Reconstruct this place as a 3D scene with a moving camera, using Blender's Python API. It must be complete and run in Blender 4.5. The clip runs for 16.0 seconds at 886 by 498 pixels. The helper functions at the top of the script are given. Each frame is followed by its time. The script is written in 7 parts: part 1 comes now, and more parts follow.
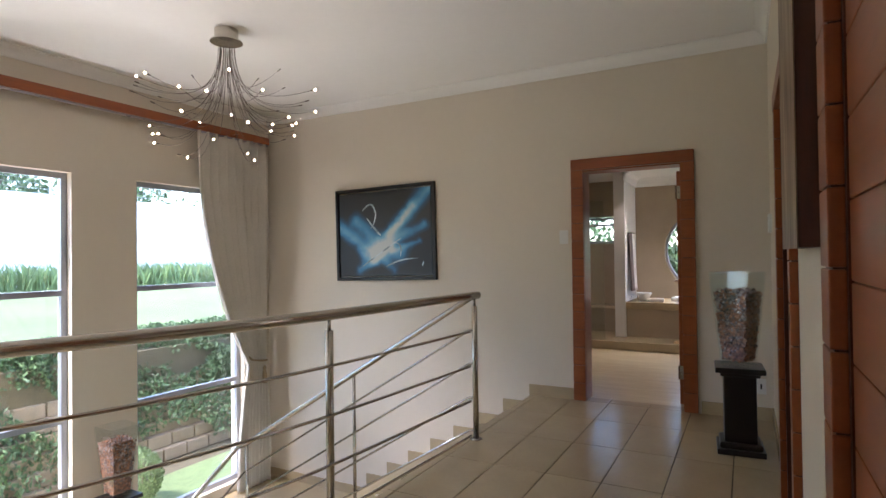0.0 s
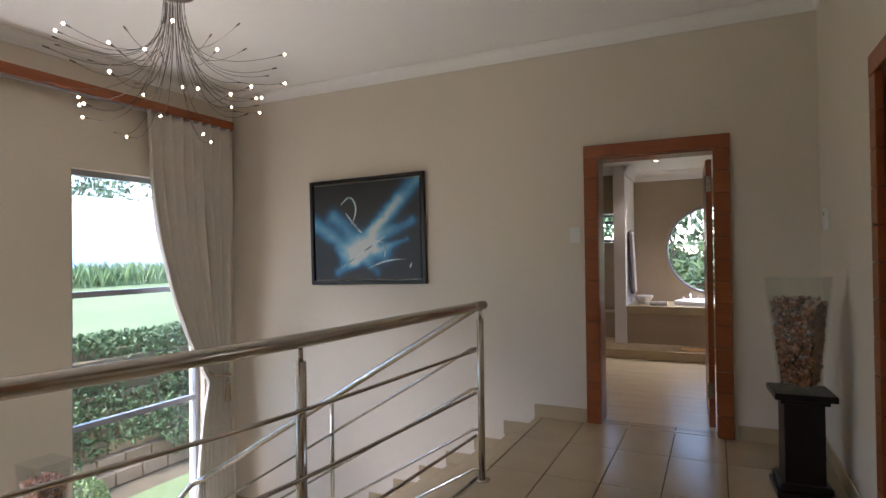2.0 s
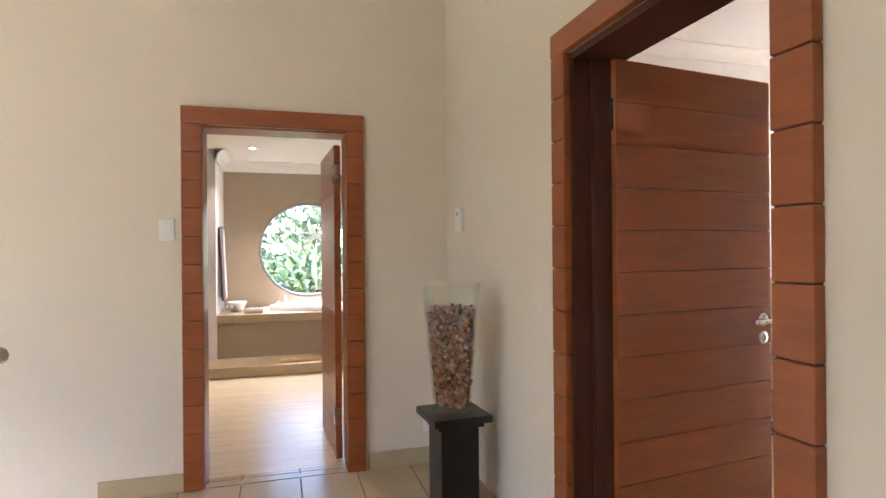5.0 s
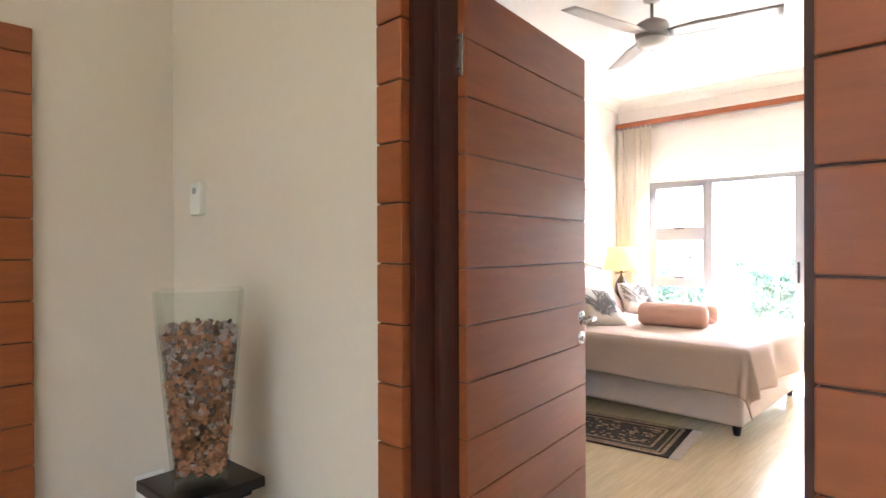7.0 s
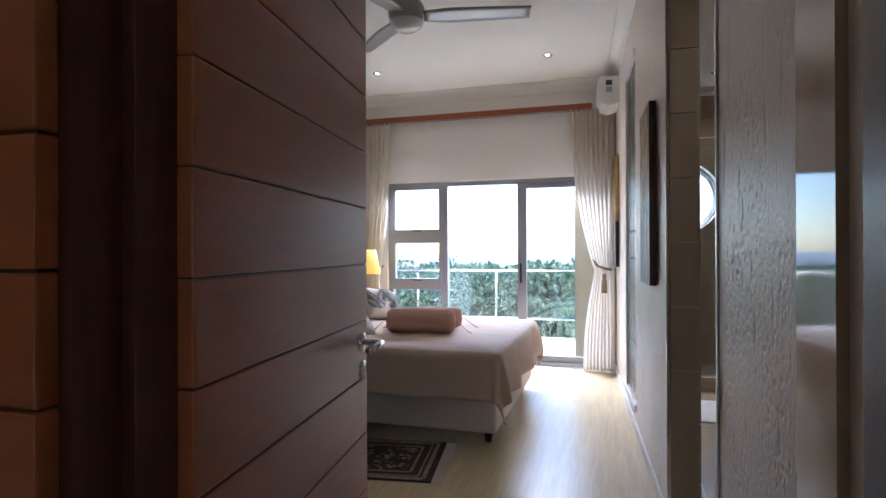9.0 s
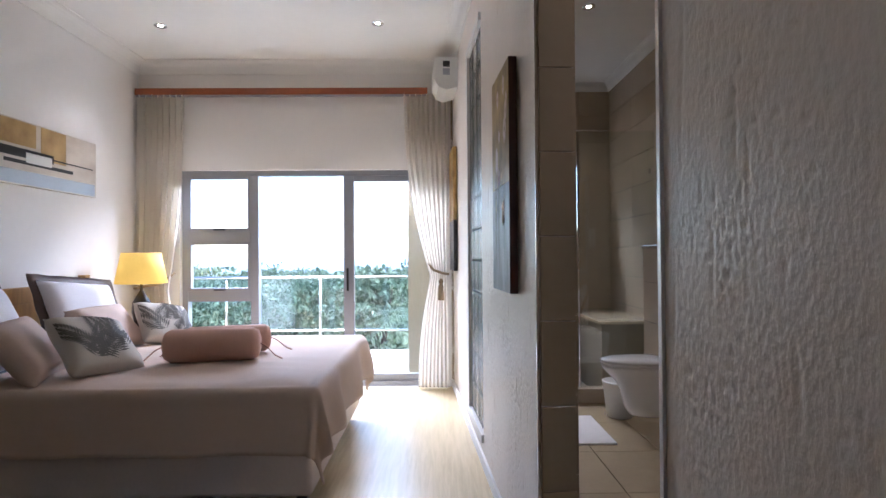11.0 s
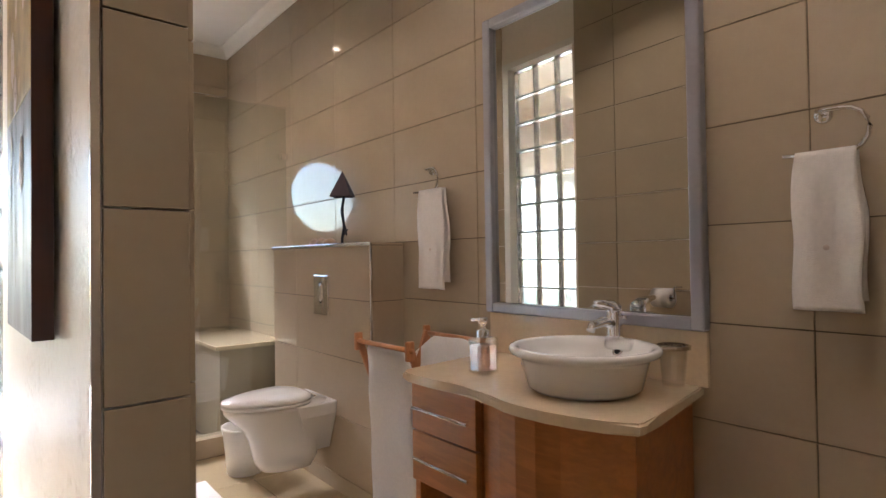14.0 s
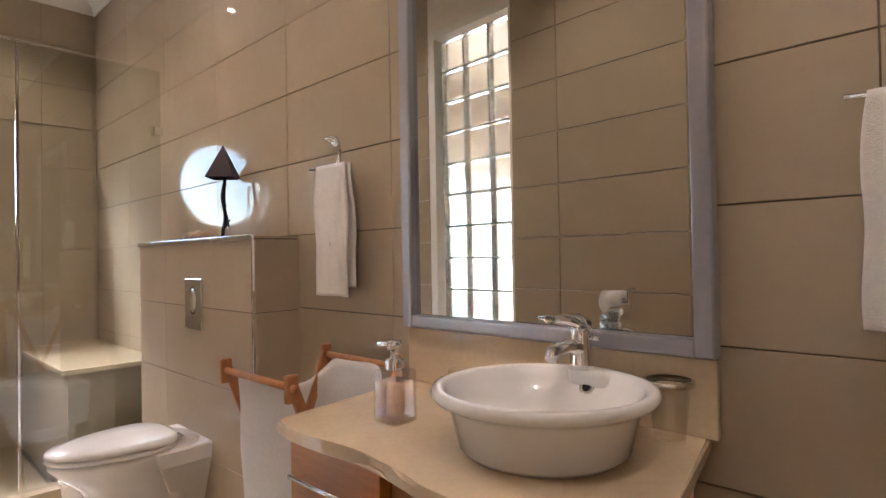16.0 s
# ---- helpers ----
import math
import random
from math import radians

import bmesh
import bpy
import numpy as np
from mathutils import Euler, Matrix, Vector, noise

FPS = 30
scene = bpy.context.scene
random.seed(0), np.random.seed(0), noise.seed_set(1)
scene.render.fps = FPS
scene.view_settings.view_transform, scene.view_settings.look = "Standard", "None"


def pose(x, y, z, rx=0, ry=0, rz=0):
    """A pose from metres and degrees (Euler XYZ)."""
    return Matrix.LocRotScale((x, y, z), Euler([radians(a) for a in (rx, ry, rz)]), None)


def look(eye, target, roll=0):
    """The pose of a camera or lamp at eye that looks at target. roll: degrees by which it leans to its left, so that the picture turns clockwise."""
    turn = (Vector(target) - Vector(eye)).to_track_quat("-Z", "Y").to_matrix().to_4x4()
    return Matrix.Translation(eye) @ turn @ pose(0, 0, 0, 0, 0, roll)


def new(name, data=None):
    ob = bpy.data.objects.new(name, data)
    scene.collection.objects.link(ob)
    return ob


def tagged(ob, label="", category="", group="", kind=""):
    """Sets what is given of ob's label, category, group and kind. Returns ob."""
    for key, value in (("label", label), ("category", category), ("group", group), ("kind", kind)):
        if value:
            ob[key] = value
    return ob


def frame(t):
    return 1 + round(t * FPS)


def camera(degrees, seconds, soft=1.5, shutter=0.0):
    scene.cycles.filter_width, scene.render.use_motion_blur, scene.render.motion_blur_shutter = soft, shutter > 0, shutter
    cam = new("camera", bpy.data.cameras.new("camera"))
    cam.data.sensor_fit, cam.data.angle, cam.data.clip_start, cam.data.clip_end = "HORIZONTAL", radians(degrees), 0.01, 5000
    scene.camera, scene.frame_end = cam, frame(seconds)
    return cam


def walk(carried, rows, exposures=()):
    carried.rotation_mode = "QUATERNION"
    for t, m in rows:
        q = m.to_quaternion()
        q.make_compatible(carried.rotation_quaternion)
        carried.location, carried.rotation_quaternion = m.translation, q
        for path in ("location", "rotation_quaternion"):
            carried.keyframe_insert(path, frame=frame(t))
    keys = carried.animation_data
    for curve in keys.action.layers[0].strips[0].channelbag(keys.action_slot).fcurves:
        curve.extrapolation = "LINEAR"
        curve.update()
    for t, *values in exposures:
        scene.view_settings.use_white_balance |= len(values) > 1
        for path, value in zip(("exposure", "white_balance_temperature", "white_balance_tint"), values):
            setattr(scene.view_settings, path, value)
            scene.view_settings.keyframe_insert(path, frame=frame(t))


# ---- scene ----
EXPOSURES = [(0.0, 3.1, 6150, 24), (1.5, 2.8, 6150, 25), (3.5, 3.4, 6200, 26), (4.0, 3.62, 6200, 26), (4.7, 4.2, 6300, 27), (6.8, 4.5, 6100, 24), (7.3, 4.3, 6100, 23), (8.0, 2.3, 5500, 21), (10.5, 2.35, 5500, 22),
             (11.0, 2.5, 5500, 22), (12.0, 3.1, 5600, 20), (12.5, 3.4, 5700, 20), (13.5, 3.6, 6100, 21), (14.5, 3.8, 6550, 24), (16.0, 3.9, 6500, 25)]
cam = camera(76.5, 16.0)
PATH = [
    (0, (0.342, 0.125, 1.299), (-0.608, 1.885, 1.327), -0.7),
    (0.5, (0.174, 0.273, 1.289), (-0.813, 2.013, 1.318), -0.6),
    (1, (0.078, 0.446, 1.306), (-0.91, 2.185, 1.328), -0.7),
    (1.5, (-0.021, 0.569, 1.322), (-0.994, 2.316, 1.342), -0.8),
    (2, (-0.123, 0.698, 1.32), (-0.995, 2.497, 1.342), -0.7),
    (2.5, (-0.206, 0.86, 1.307), (-0.914, 2.73, 1.331), -0.7),
    (3, (-0.31, 1.039, 1.328), (-0.812, 2.975, 1.345), -0.7),
    (3.5, (-0.41, 1.176, 1.325), (-0.651, 3.161, 1.341), -0.7),
    (4, (-0.523, 1.303, 1.338), (-0.407, 3.299, 1.351), -0.7),
    (4.5, (-0.557, 1.495, 1.332), (-0.177, 3.459, 1.339), -0.7),
    (4.7, (-0.533, 1.586, 1.344), (-0.088, 3.536, 1.348), -0.6),
    (6.8, (-0.49, 2.423, 1.314), (0.887, 3.873, 1.307), -0.3),
    (7, (-0.478, 2.489, 1.312), (0.958, 3.881, 1.304), -0.2),
    (7.5, (-0.456, 2.644, 1.315), (1.15, 3.836, 1.312), -0.3),
    (8, (-0.35, 2.768, 1.307), (1.41, 3.716, 1.306), -0.3),
    (8.2, (-0.282, 2.81, 1.313), (1.525, 3.668, 1.311), -0.3),
    (10.3, (0.534, 3.043, 1.242), (2.522, 3.26, 1.266), -0.3),
    (10.5, (0.626, 3.037, 1.246), (2.62, 3.194, 1.27), -0.4),
    (11, (0.857, 3.048, 1.259), (2.857, 3.023, 1.281), -0.4),
    (11.5, (1.043, 3.04, 1.254), (3.031, 2.818, 1.279), -0.4),
    (12, (1.261, 3.001, 1.253), (3.215, 2.575, 1.277), -0.5),
    (12.5, (1.44, 2.978, 1.246), (3.342, 2.362, 1.275), -0.3),
    (13, (1.622, 2.952, 1.251), (3.434, 2.106, 1.281), -0.5),
    (13.5, (1.746, 2.911, 1.25), (3.43, 1.832, 1.282), -0.7),
    (14, (1.886, 2.809, 1.24), (3.44, 1.549, 1.273), -0.8),
    (14.5, (1.988, 2.713, 1.237), (3.457, 1.356, 1.264), -1.0),
    (15, (2.111, 2.583, 1.237), (3.529, 1.172, 1.261), -1.1),
    (15.5, (2.209, 2.484, 1.242), (3.603, 1.05, 1.268), -1.1),
    (16, (2.293, 2.373, 1.232), (3.675, 0.927, 1.258), -1.0),
]
walk(cam, [(t, look(eye, target, roll)) for t, eye, target, roll in PATH], EXPOSURES)

# ---- world, sun and large lights ----
world = bpy.data.worlds.new("world")
scene.world = world
world.use_nodes = True
_wn = world.node_tree.nodes
_sky = _wn.new("ShaderNodeTexSky")
_sky.sky_type = "NISHITA"
_sky.sun_disc = False
_sky.sun_elevation, _sky.sun_rotation = radians(58), radians(160)
_sky.air_density, _sky.dust_density = 1.0, 0.5
_bg = _wn["Background"]
_bg.inputs["Strength"].default_value = 0.15
world.node_tree.links.new(_sky.outputs["Color"], _bg.inputs["Color"])
sun = new("sun", bpy.data.lights.new("sun", "SUN"))
sun.data.energy, sun.data.angle, sun.data.color = 1.2, radians(12), (1.0, 0.96, 0.9)
sun.matrix_world = look((0, 0, 0), (0.15, 0.45, -0.85))


def area(name, m, w, h, power, color=(1, 1, 1)):
    ob = new(name, bpy.data.lights.new(name, "AREA"))
    ob.data.shape, ob.data.size, ob.data.size_y, ob.data.energy, ob.data.color = "RECTANGLE", w, h, power, color
    ob.matrix_world = m
    return ob


def spot(name, at, power, color=(1.0, 0.86, 0.68), cone=110):
    ob = new(name, bpy.data.lights.new(name, "SPOT"))
    ob.data.energy, ob.data.color, ob.data.spot_size, ob.data.spot_blend, ob.data.shadow_soft_size = power, color, radians(cone), 0.7, 0.012
    ob.matrix_world = look(at, (at[0], at[1] + 1e-4, at[2] - 1))
    return ob


# added area lamps for sky light, unseen outside above the openings' heads
# the strongest stands at an unseen third window, to brighten the landing
for y, w in ((4.12, 6), (2.23, 18), (0.33, 60)):
    lamp = area("stairwell_window_light", look((-6.4, y, 3.2), (-1.5, y, 0.9)), 1.3, 0.9, w, (0.98, 1.0, 1.0))
    lamp.data.spread = radians(105)
# added fill lamps hidden below the stairwell sills, standing in for sky and lawn bounce
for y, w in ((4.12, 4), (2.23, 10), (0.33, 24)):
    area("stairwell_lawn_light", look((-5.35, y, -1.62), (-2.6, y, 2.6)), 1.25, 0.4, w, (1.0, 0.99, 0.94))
# more added sky lamps, each hidden above its window's head
area("bedroom_window_light", look((8.0, 4.2, 3.5), (4.4, 4.3, 0.4)), 2.6, 1.6, 168, (0.94, 0.98, 1.0))
area("tub_window_light", look((-0.15, 10.6, 2.9), (-0.2, 7.8, 0.2)), 1.2, 1.0, 40, (0.95, 1.0, 0.98))
area("round_window_light", look((8.2, 2.16, 3.1), (6.2, 2.05, 0.6)), 0.9, 0.9, 38, (0.98, 1.0, 1.0))
# the spot at x 6.3 is added to brighten the shower end
for x, w in ((2.3, 3.0), (3.6, 2.2), (5.0, 2.6), (6.3, 2.2)):
    spot("bath_downlight", (x, 1.90, 3.06), w, (1.0, 0.88, 0.74), 126)
for x, y in ((5.38, 5.25), (5.34, 3.50)):
    spot("bedroom_downlight", (x, y, 3.08), 4, (1.0, 0.92, 0.82))
# added spots that brighten the room beyond the landing doorway
for x, y in ((-0.8, 6.6), (-0.8, 8.4), (-2.4, 8.6)):
    spot("main_bath_downlight", (x, y, 2.46), 4, (1.0, 0.9, 0.78))

# ---- materials ----
def mat(name, color, rough=0.6, metal=0.0, vary=0.06, scale=3.0, bump=0.0, bump_scale=120.0, fine=0.03, stretch=(1, 1, 1), island=0.0, spec=0.5, coat=0.0, trans=0.0, emit=None, power=0.0, ior=1.45):
    """A principled surface with broad and fine variation of colour, and relief."""
    m = bpy.data.materials.new(name)
    m.use_nodes = True
    nt = m.node_tree
    n, L = nt.nodes, nt.links
    p = n["Principled BSDF"]
    p.inputs["Roughness"].default_value, p.inputs["Metallic"].default_value = rough, metal
    p.inputs["Specular IOR Level"].default_value = spec
    p.inputs["Coat Weight"].default_value, p.inputs["Coat Roughness"].default_value = coat, 0.12
    p.inputs["Transmission Weight"].default_value, p.inputs["IOR"].default_value = trans, ior
    tc, mp = n.new("ShaderNodeTexCoord"), n.new("ShaderNodeMapping")
    mp.inputs["Scale"].default_value = stretch
    L.new(tc.outputs["Object"], mp.inputs["Vector"])
    a, b = n.new("ShaderNodeTexNoise"), n.new("ShaderNodeTexNoise")
    a.inputs["Scale"].default_value, a.inputs["Detail"].default_value = scale, 5
    b.inputs["Scale"].default_value, b.inputs["Detail"].default_value = scale * 14, 4
    for q in (a, b):
        L.new(mp.outputs["Vector"], q.inputs["Vector"])

    def math_node(op, x, y):
        k = n.new("ShaderNodeMath")
        k.operation = op
        for slot, v in zip(k.inputs, (x, y)):
            if isinstance(v, (int, float)):
                slot.default_value = v
            else:
                L.new(v, slot)
        return k.outputs[0]
    v = math_node("ADD", math_node("MULTIPLY", math_node("SUBTRACT", a.outputs["Fac"], 0.5), vary * 4), math_node("MULTIPLY", math_node("SUBTRACT", b.outputs["Fac"], 0.5), fine * 4))
    if island:
        oi, gi = n.new("ShaderNodeObjectInfo"), n.new("ShaderNodeNewGeometry")
        r = math_node("FRACT", math_node("ADD", oi.outputs["Random"], gi.outputs["Random Per Island"]), 0)
        v = math_node("ADD", v, math_node("MULTIPLY", math_node("SUBTRACT", r, 0.5), island * 2))
    hsv = n.new("ShaderNodeHueSaturation")
    hsv.inputs["Color"].default_value = (*color, 1)
    L.new(math_node("ADD", v, 1.0), hsv.inputs["Value"])
    L.new(hsv.outputs["Color"], p.inputs["Base Color"])
    if rough > 0.08 and not trans:
        L.new(math_node("ADD", math_node("MULTIPLY", math_node("SUBTRACT", a.outputs["Fac"], 0.5), 0.16 * rough), rough), p.inputs["Roughness"])
    if bump:
        c, bn = n.new("ShaderNodeTexNoise"), n.new("ShaderNodeBump")
        c.inputs["Scale"].default_value, c.inputs["Detail"].default_value = bump_scale, 6
        L.new(mp.outputs["Vector"], c.inputs["Vector"])
        bn.inputs["Strength"].default_value, bn.inputs["Distance"].default_value = min(1.0, bump), 0.004
        L.new(c.outputs["Fac"], bn.inputs["Height"])
        L.new(bn.outputs["Normal"], p.inputs["Normal"])
    if emit:
        p.inputs["Emission Color"].default_value, p.inputs["Emission Strength"].default_value = (*emit, 1), power
    return m


def wood(name, color, rough=0.38, grain=(14, 14, 1.2), dark=0.55, island=0.08, coat=0.15):
    """Timber with streaks along one axis."""
    m = mat(name, color, rough, vary=0.09, scale=1.6, fine=0.02, island=island, coat=coat, bump=0.12, bump_scale=60, stretch=grain)
    nt = m.node_tree
    n, L = nt.nodes, nt.links
    p = n["Principled BSDF"]
    tc, mp, w, ramp, mix = n.new("ShaderNodeTexCoord"), n.new("ShaderNodeMapping"), n.new("ShaderNodeTexNoise"), n.new("ShaderNodeValToRGB"), n.new("ShaderNodeMixRGB")
    mp.inputs["Scale"].default_value = [g * 1.7 for g in grain]
    w.inputs["Scale"].default_value, w.inputs["Detail"].default_value, w.inputs["Distortion"].default_value = 2.4, 6, 0.6
    L.new(tc.outputs["Object"], mp.inputs["Vector"])
    L.new(mp.outputs["Vector"], w.inputs["Vector"])
    ramp.color_ramp.elements[0].position, ramp.color_ramp.elements[1].position = 0.38, 0.62
    ramp.color_ramp.elements[0].color, ramp.color_ramp.elements[1].color = (dark, dark, dark, 1), (1, 1, 1, 1)
    L.new(w.outputs["Fac"], ramp.inputs["Fac"])
    mix.blend_type = "MULTIPLY"
    mix.inputs["Fac"].default_value = 0.7
    old = p.inputs["Base Color"].links[0].from_socket
    L.new(old, mix.inputs["Color1"])
    L.new(ramp.outputs["Color"], mix.inputs["Color2"])
    L.new(mix.outputs["Color"], p.inputs["Base Color"])
    return m


M_wall = mat("wall_paint", (0.68, 0.605, 0.495), 0.62, vary=0.02, scale=1.2, fine=0.01, bump=0.05, bump_scale=160)
M_bedwall = mat("bedroom_paint", (0.80, 0.775, 0.74), 0.7, vary=0.02, scale=1.2, fine=0.01, bump=0.06, bump_scale=160)
M_rough = mat("textured_plaster", (0.82, 0.735, 0.645), 0.38, vary=0.05, scale=2.5, fine=0.03, bump=0.55, bump_scale=95, stretch=(1, 1, 0.6))
M_ceil = mat("ceiling_paint", (0.82, 0.80, 0.75), 0.8, vary=0.015, scale=1.0, fine=0.01)
M_tile = mat("floor_tile_glaze", (0.42, 0.33, 0.20), 0.22, vary=0.07, scale=4, fine=0.03, island=0.05, bump=0.03, bump_scale=30)
M_grout = mat("grout", (0.09, 0.065, 0.045), 0.9, vary=0.1, scale=8)
M_wtile = mat("wall_tile_glaze", (0.415, 0.335, 0.24), 0.06, vary=0.06, scale=3, fine=0.02, island=0.03)
M_wgrout = mat("wall_grout", (0.13, 0.10, 0.07), 0.9, vary=0.1, scale=8)
M_lam = wood("laminate", (0.64, 0.52, 0.32), 0.24, (1.0, 12, 12), 0.86, 0.05, 0.1)
M_wood = wood("red_wood", (0.305, 0.082, 0.022), 0.34, (1.4, 9, 9), 0.82, 0.07, 0.2)
M_wood_v = wood("red_wood_upright", (0.32, 0.10, 0.031), 0.36, (10, 10, 1.2), 0.78, 0.07, 0.2)
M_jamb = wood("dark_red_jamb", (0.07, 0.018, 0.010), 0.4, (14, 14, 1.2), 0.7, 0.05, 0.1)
M_van = wood("vanity_veneer", (0.54, 0.205, 0.05), 0.32, (1.4, 12, 12), 0.75, 0.04, 0.15)
M_bamboo = wood("bamboo_wood", (0.50, 0.21, 0.08), 0.4, (10, 10, 1.5), 0.7, 0.05, 0.1)
M_steel = mat("brushed_steel", (0.52, 0.48, 0.42), 0.22, 1.0, vary=0.03, scale=5, fine=0.03)
M_chrome = mat("chrome", (0.85, 0.85, 0.86), 0.06, 1.0, vary=0.0, fine=0.0)
M_alu = mat("grey_aluminium", (0.34, 0.35, 0.38), 0.42, 0.5, vary=0.03, scale=4)
M_frame = mat("silver_frame", (0.36, 0.36, 0.40), 0.35, 0.6, vary=0.03, scale=6)
M_mirror = mat("mirror_silver", (0.78, 0.80, 0.78), 0.0, 1.0, vary=0.0, fine=0.0)
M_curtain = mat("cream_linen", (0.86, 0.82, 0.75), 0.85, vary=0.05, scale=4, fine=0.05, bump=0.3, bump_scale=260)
# darker opaque copy of cream_linen, so window light can't blow it out
M_drape = mat("dimmed_cream_linen", (0.66, 0.61, 0.53), 0.85, vary=0.05, scale=4, fine=0.05, bump=0.3, bump_scale=260)
# paler copy of the leaves: glare and haze are put into the colour
M_leaf_far = mat("leaves_paled_by_haze", (0.22, 0.26, 0.15), 0.6, vary=0.2, scale=2, fine=0.1, island=0.4)
M_black = mat("black_wood", (0.012, 0.010, 0.010), 0.3, vary=0.2, scale=5)
M_white = mat("white_enamel", (0.80, 0.79, 0.77), 0.12, vary=0.01, fine=0.0, coat=0.5)
M_plastic = mat("white_plastic", (0.75, 0.74, 0.70), 0.35, vary=0.02)
M_towel = mat("white_terry", (0.78, 0.74, 0.70), 0.95, vary=0.04, scale=6, bump=0.8, bump_scale=420, fine=0.04)
M_bed = mat("pink_beige_duvet", (0.51, 0.385, 0.30), 0.75, vary=0.04, scale=3, fine=0.02, bump=0.15, bump_scale=200)
M_base = mat("bed_base_fabric", (0.66, 0.56, 0.50), 0.8, vary=0.03, scale=4, bump=0.2, bump_scale=300)
M_counter = mat("cream_marble", (0.72, 0.58, 0.40), 0.08, vary=0.09, scale=5, fine=0.04, coat=0.4)
M_grass = mat("lawn_grass", (0.18, 0.225, 0.095), 0.9, vary=0.18, scale=0.7, fine=0.15, bump=0.6, bump_scale=60)
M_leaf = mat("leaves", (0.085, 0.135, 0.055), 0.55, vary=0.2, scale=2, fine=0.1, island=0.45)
M_bark = mat("bark", (0.10, 0.07, 0.05), 0.9, vary=0.2, scale=6, bump=0.6, bump_scale=30)
M_block = mat("retaining_block", (0.30, 0.22, 0.15), 0.9, vary=0.15, scale=4, bump=0.5, bump_scale=40, island=0.15)
M_garden = mat("white_garden_wall", (0.82, 0.81, 0.78), 0.85, vary=0.04, scale=0.8)
M_soil = mat("soil", (0.13, 0.10, 0.06), 0.95, vary=0.2, scale=3, bump=0.5, bump_scale=30)


def let_through(m, amount=0.35, color=(0.9, 0.8, 0.65)):
    """Thin cloth: part of the light passes."""
    n, L = m.node_tree.nodes, m.node_tree.links
    t, mix = n.new("ShaderNodeBsdfTranslucent"), n.new("ShaderNodeMixShader")
    t.inputs["Color"].default_value = (*color, 1)
    mix.inputs["Fac"].default_value = amount
    L.new(n["Principled BSDF"].outputs[0], mix.inputs[1])
    L.new(t.outputs[0], mix.inputs[2])
    L.new(mix.outputs[0], n["Material Output"].inputs["Surface"])


let_through(M_curtain, 0.68, (0.95, 0.92, 0.87))


def glass_pane(name, color=(0.9, 0.95, 0.93), gloss=0.08, rough=0.0):
    """Thin clear sheet: lets the view straight through, with a faint gloss towards its edges."""
    m = bpy.data.materials.new(name)
    m.use_nodes = True
    n, L = m.node_tree.nodes, m.node_tree.links
    n.remove(n["Principled BSDF"])
    t, g, f, mix = n.new("ShaderNodeBsdfTransparent"), n.new("ShaderNodeBsdfGlossy"), n.new("ShaderNodeLayerWeight"), n.new("ShaderNodeMixShader")
    pw, ml = n.new("ShaderNodeMath"), n.new("ShaderNodeMath")
    t.inputs["Color"].default_value = (*color, 1)
    g.inputs["Roughness"].default_value = rough
    f.inputs["Blend"].default_value = 0.5
    pw.operation, ml.operation = "POWER", "MULTIPLY_ADD"
    pw.inputs[1].default_value = 4.0
    ml.inputs[1].default_value, ml.inputs[2].default_value = 0.5, gloss * 0.4
    L.new(f.outputs["Facing"], pw.inputs[0])
    L.new(pw.outputs[0], ml.inputs[0])
    L.new(ml.outputs[0], mix.inputs["Fac"])
    L.new(t.outputs[0], mix.inputs[1])
    L.new(g.outputs[0], mix.inputs[2])
    L.new(mix.outputs[0], n["Material Output"].inputs["Surface"])
    return m


M_pane = glass_pane("window_glass", (0.93, 0.97, 0.96))
M_shower = glass_pane("shower_glass", (0.90, 0.93, 0.91), 0.2)
M_railglass = glass_pane("balcony_glass", (0.88, 0.95, 0.95), 0.15)


# ---- mesh helpers ----
def link_mesh(name, bm, material, parent=None, label="", smooth=False):
    me = bpy.data.meshes.new(name)
    bmesh.ops.recalc_face_normals(bm, faces=bm.faces)
    bm.to_mesh(me)
    bm.free()
    for p in me.polygons:
        p.use_smooth = smooth
    me.materials.append(material)
    ob = new(name, me)
    if parent is not None:
        ob.parent = parent
    if label:
        ob["label"] = label
    return ob


def part(name, bm, material, parent, label="", smooth=False):
    return link_mesh(name, bm, material, parent, label, smooth)


def thing(name, at, label, category, group="", kind="", rz=0):
    e = new(name)
    e.empty_display_size = 0.1
    e.matrix_basis = pose(*at, 0, 0, rz)
    return tagged(e, label, category, group, kind)


def setting(name, bm, material, label, category, smooth=False):
    return tagged(link_mesh(name, bm, material, None, "", smooth), label, category, "", "structure")


def box(x0, x1, y0, y1, z0, z1, bevel=0.0, bm=None, seg=2, m=None):
    own = bmesh.new()
    bmesh.ops.create_cube(own, size=1.0, matrix=Matrix.Translation(((x0 + x1) / 2, (y0 + y1) / 2, (z0 + z1) / 2)) @ Matrix.Diagonal((abs(x1 - x0), abs(y1 - y0), abs(z1 - z0), 1)))
    if bevel:
        bmesh.ops.bevel(own, geom=own.edges[:], offset=bevel, segments=seg, affect="EDGES", profile=0.6)
    if m is not None:
        bmesh.ops.transform(own, matrix=m, verts=own.verts)
    return merge(bm, own)


def merge(bm, own):
    if bm is None:
        return own
    me = bpy.data.meshes.new("tmp")
    own.to_mesh(me)
    own.free()
    bm.from_mesh(me)
    bpy.data.meshes.remove(me)
    return bm


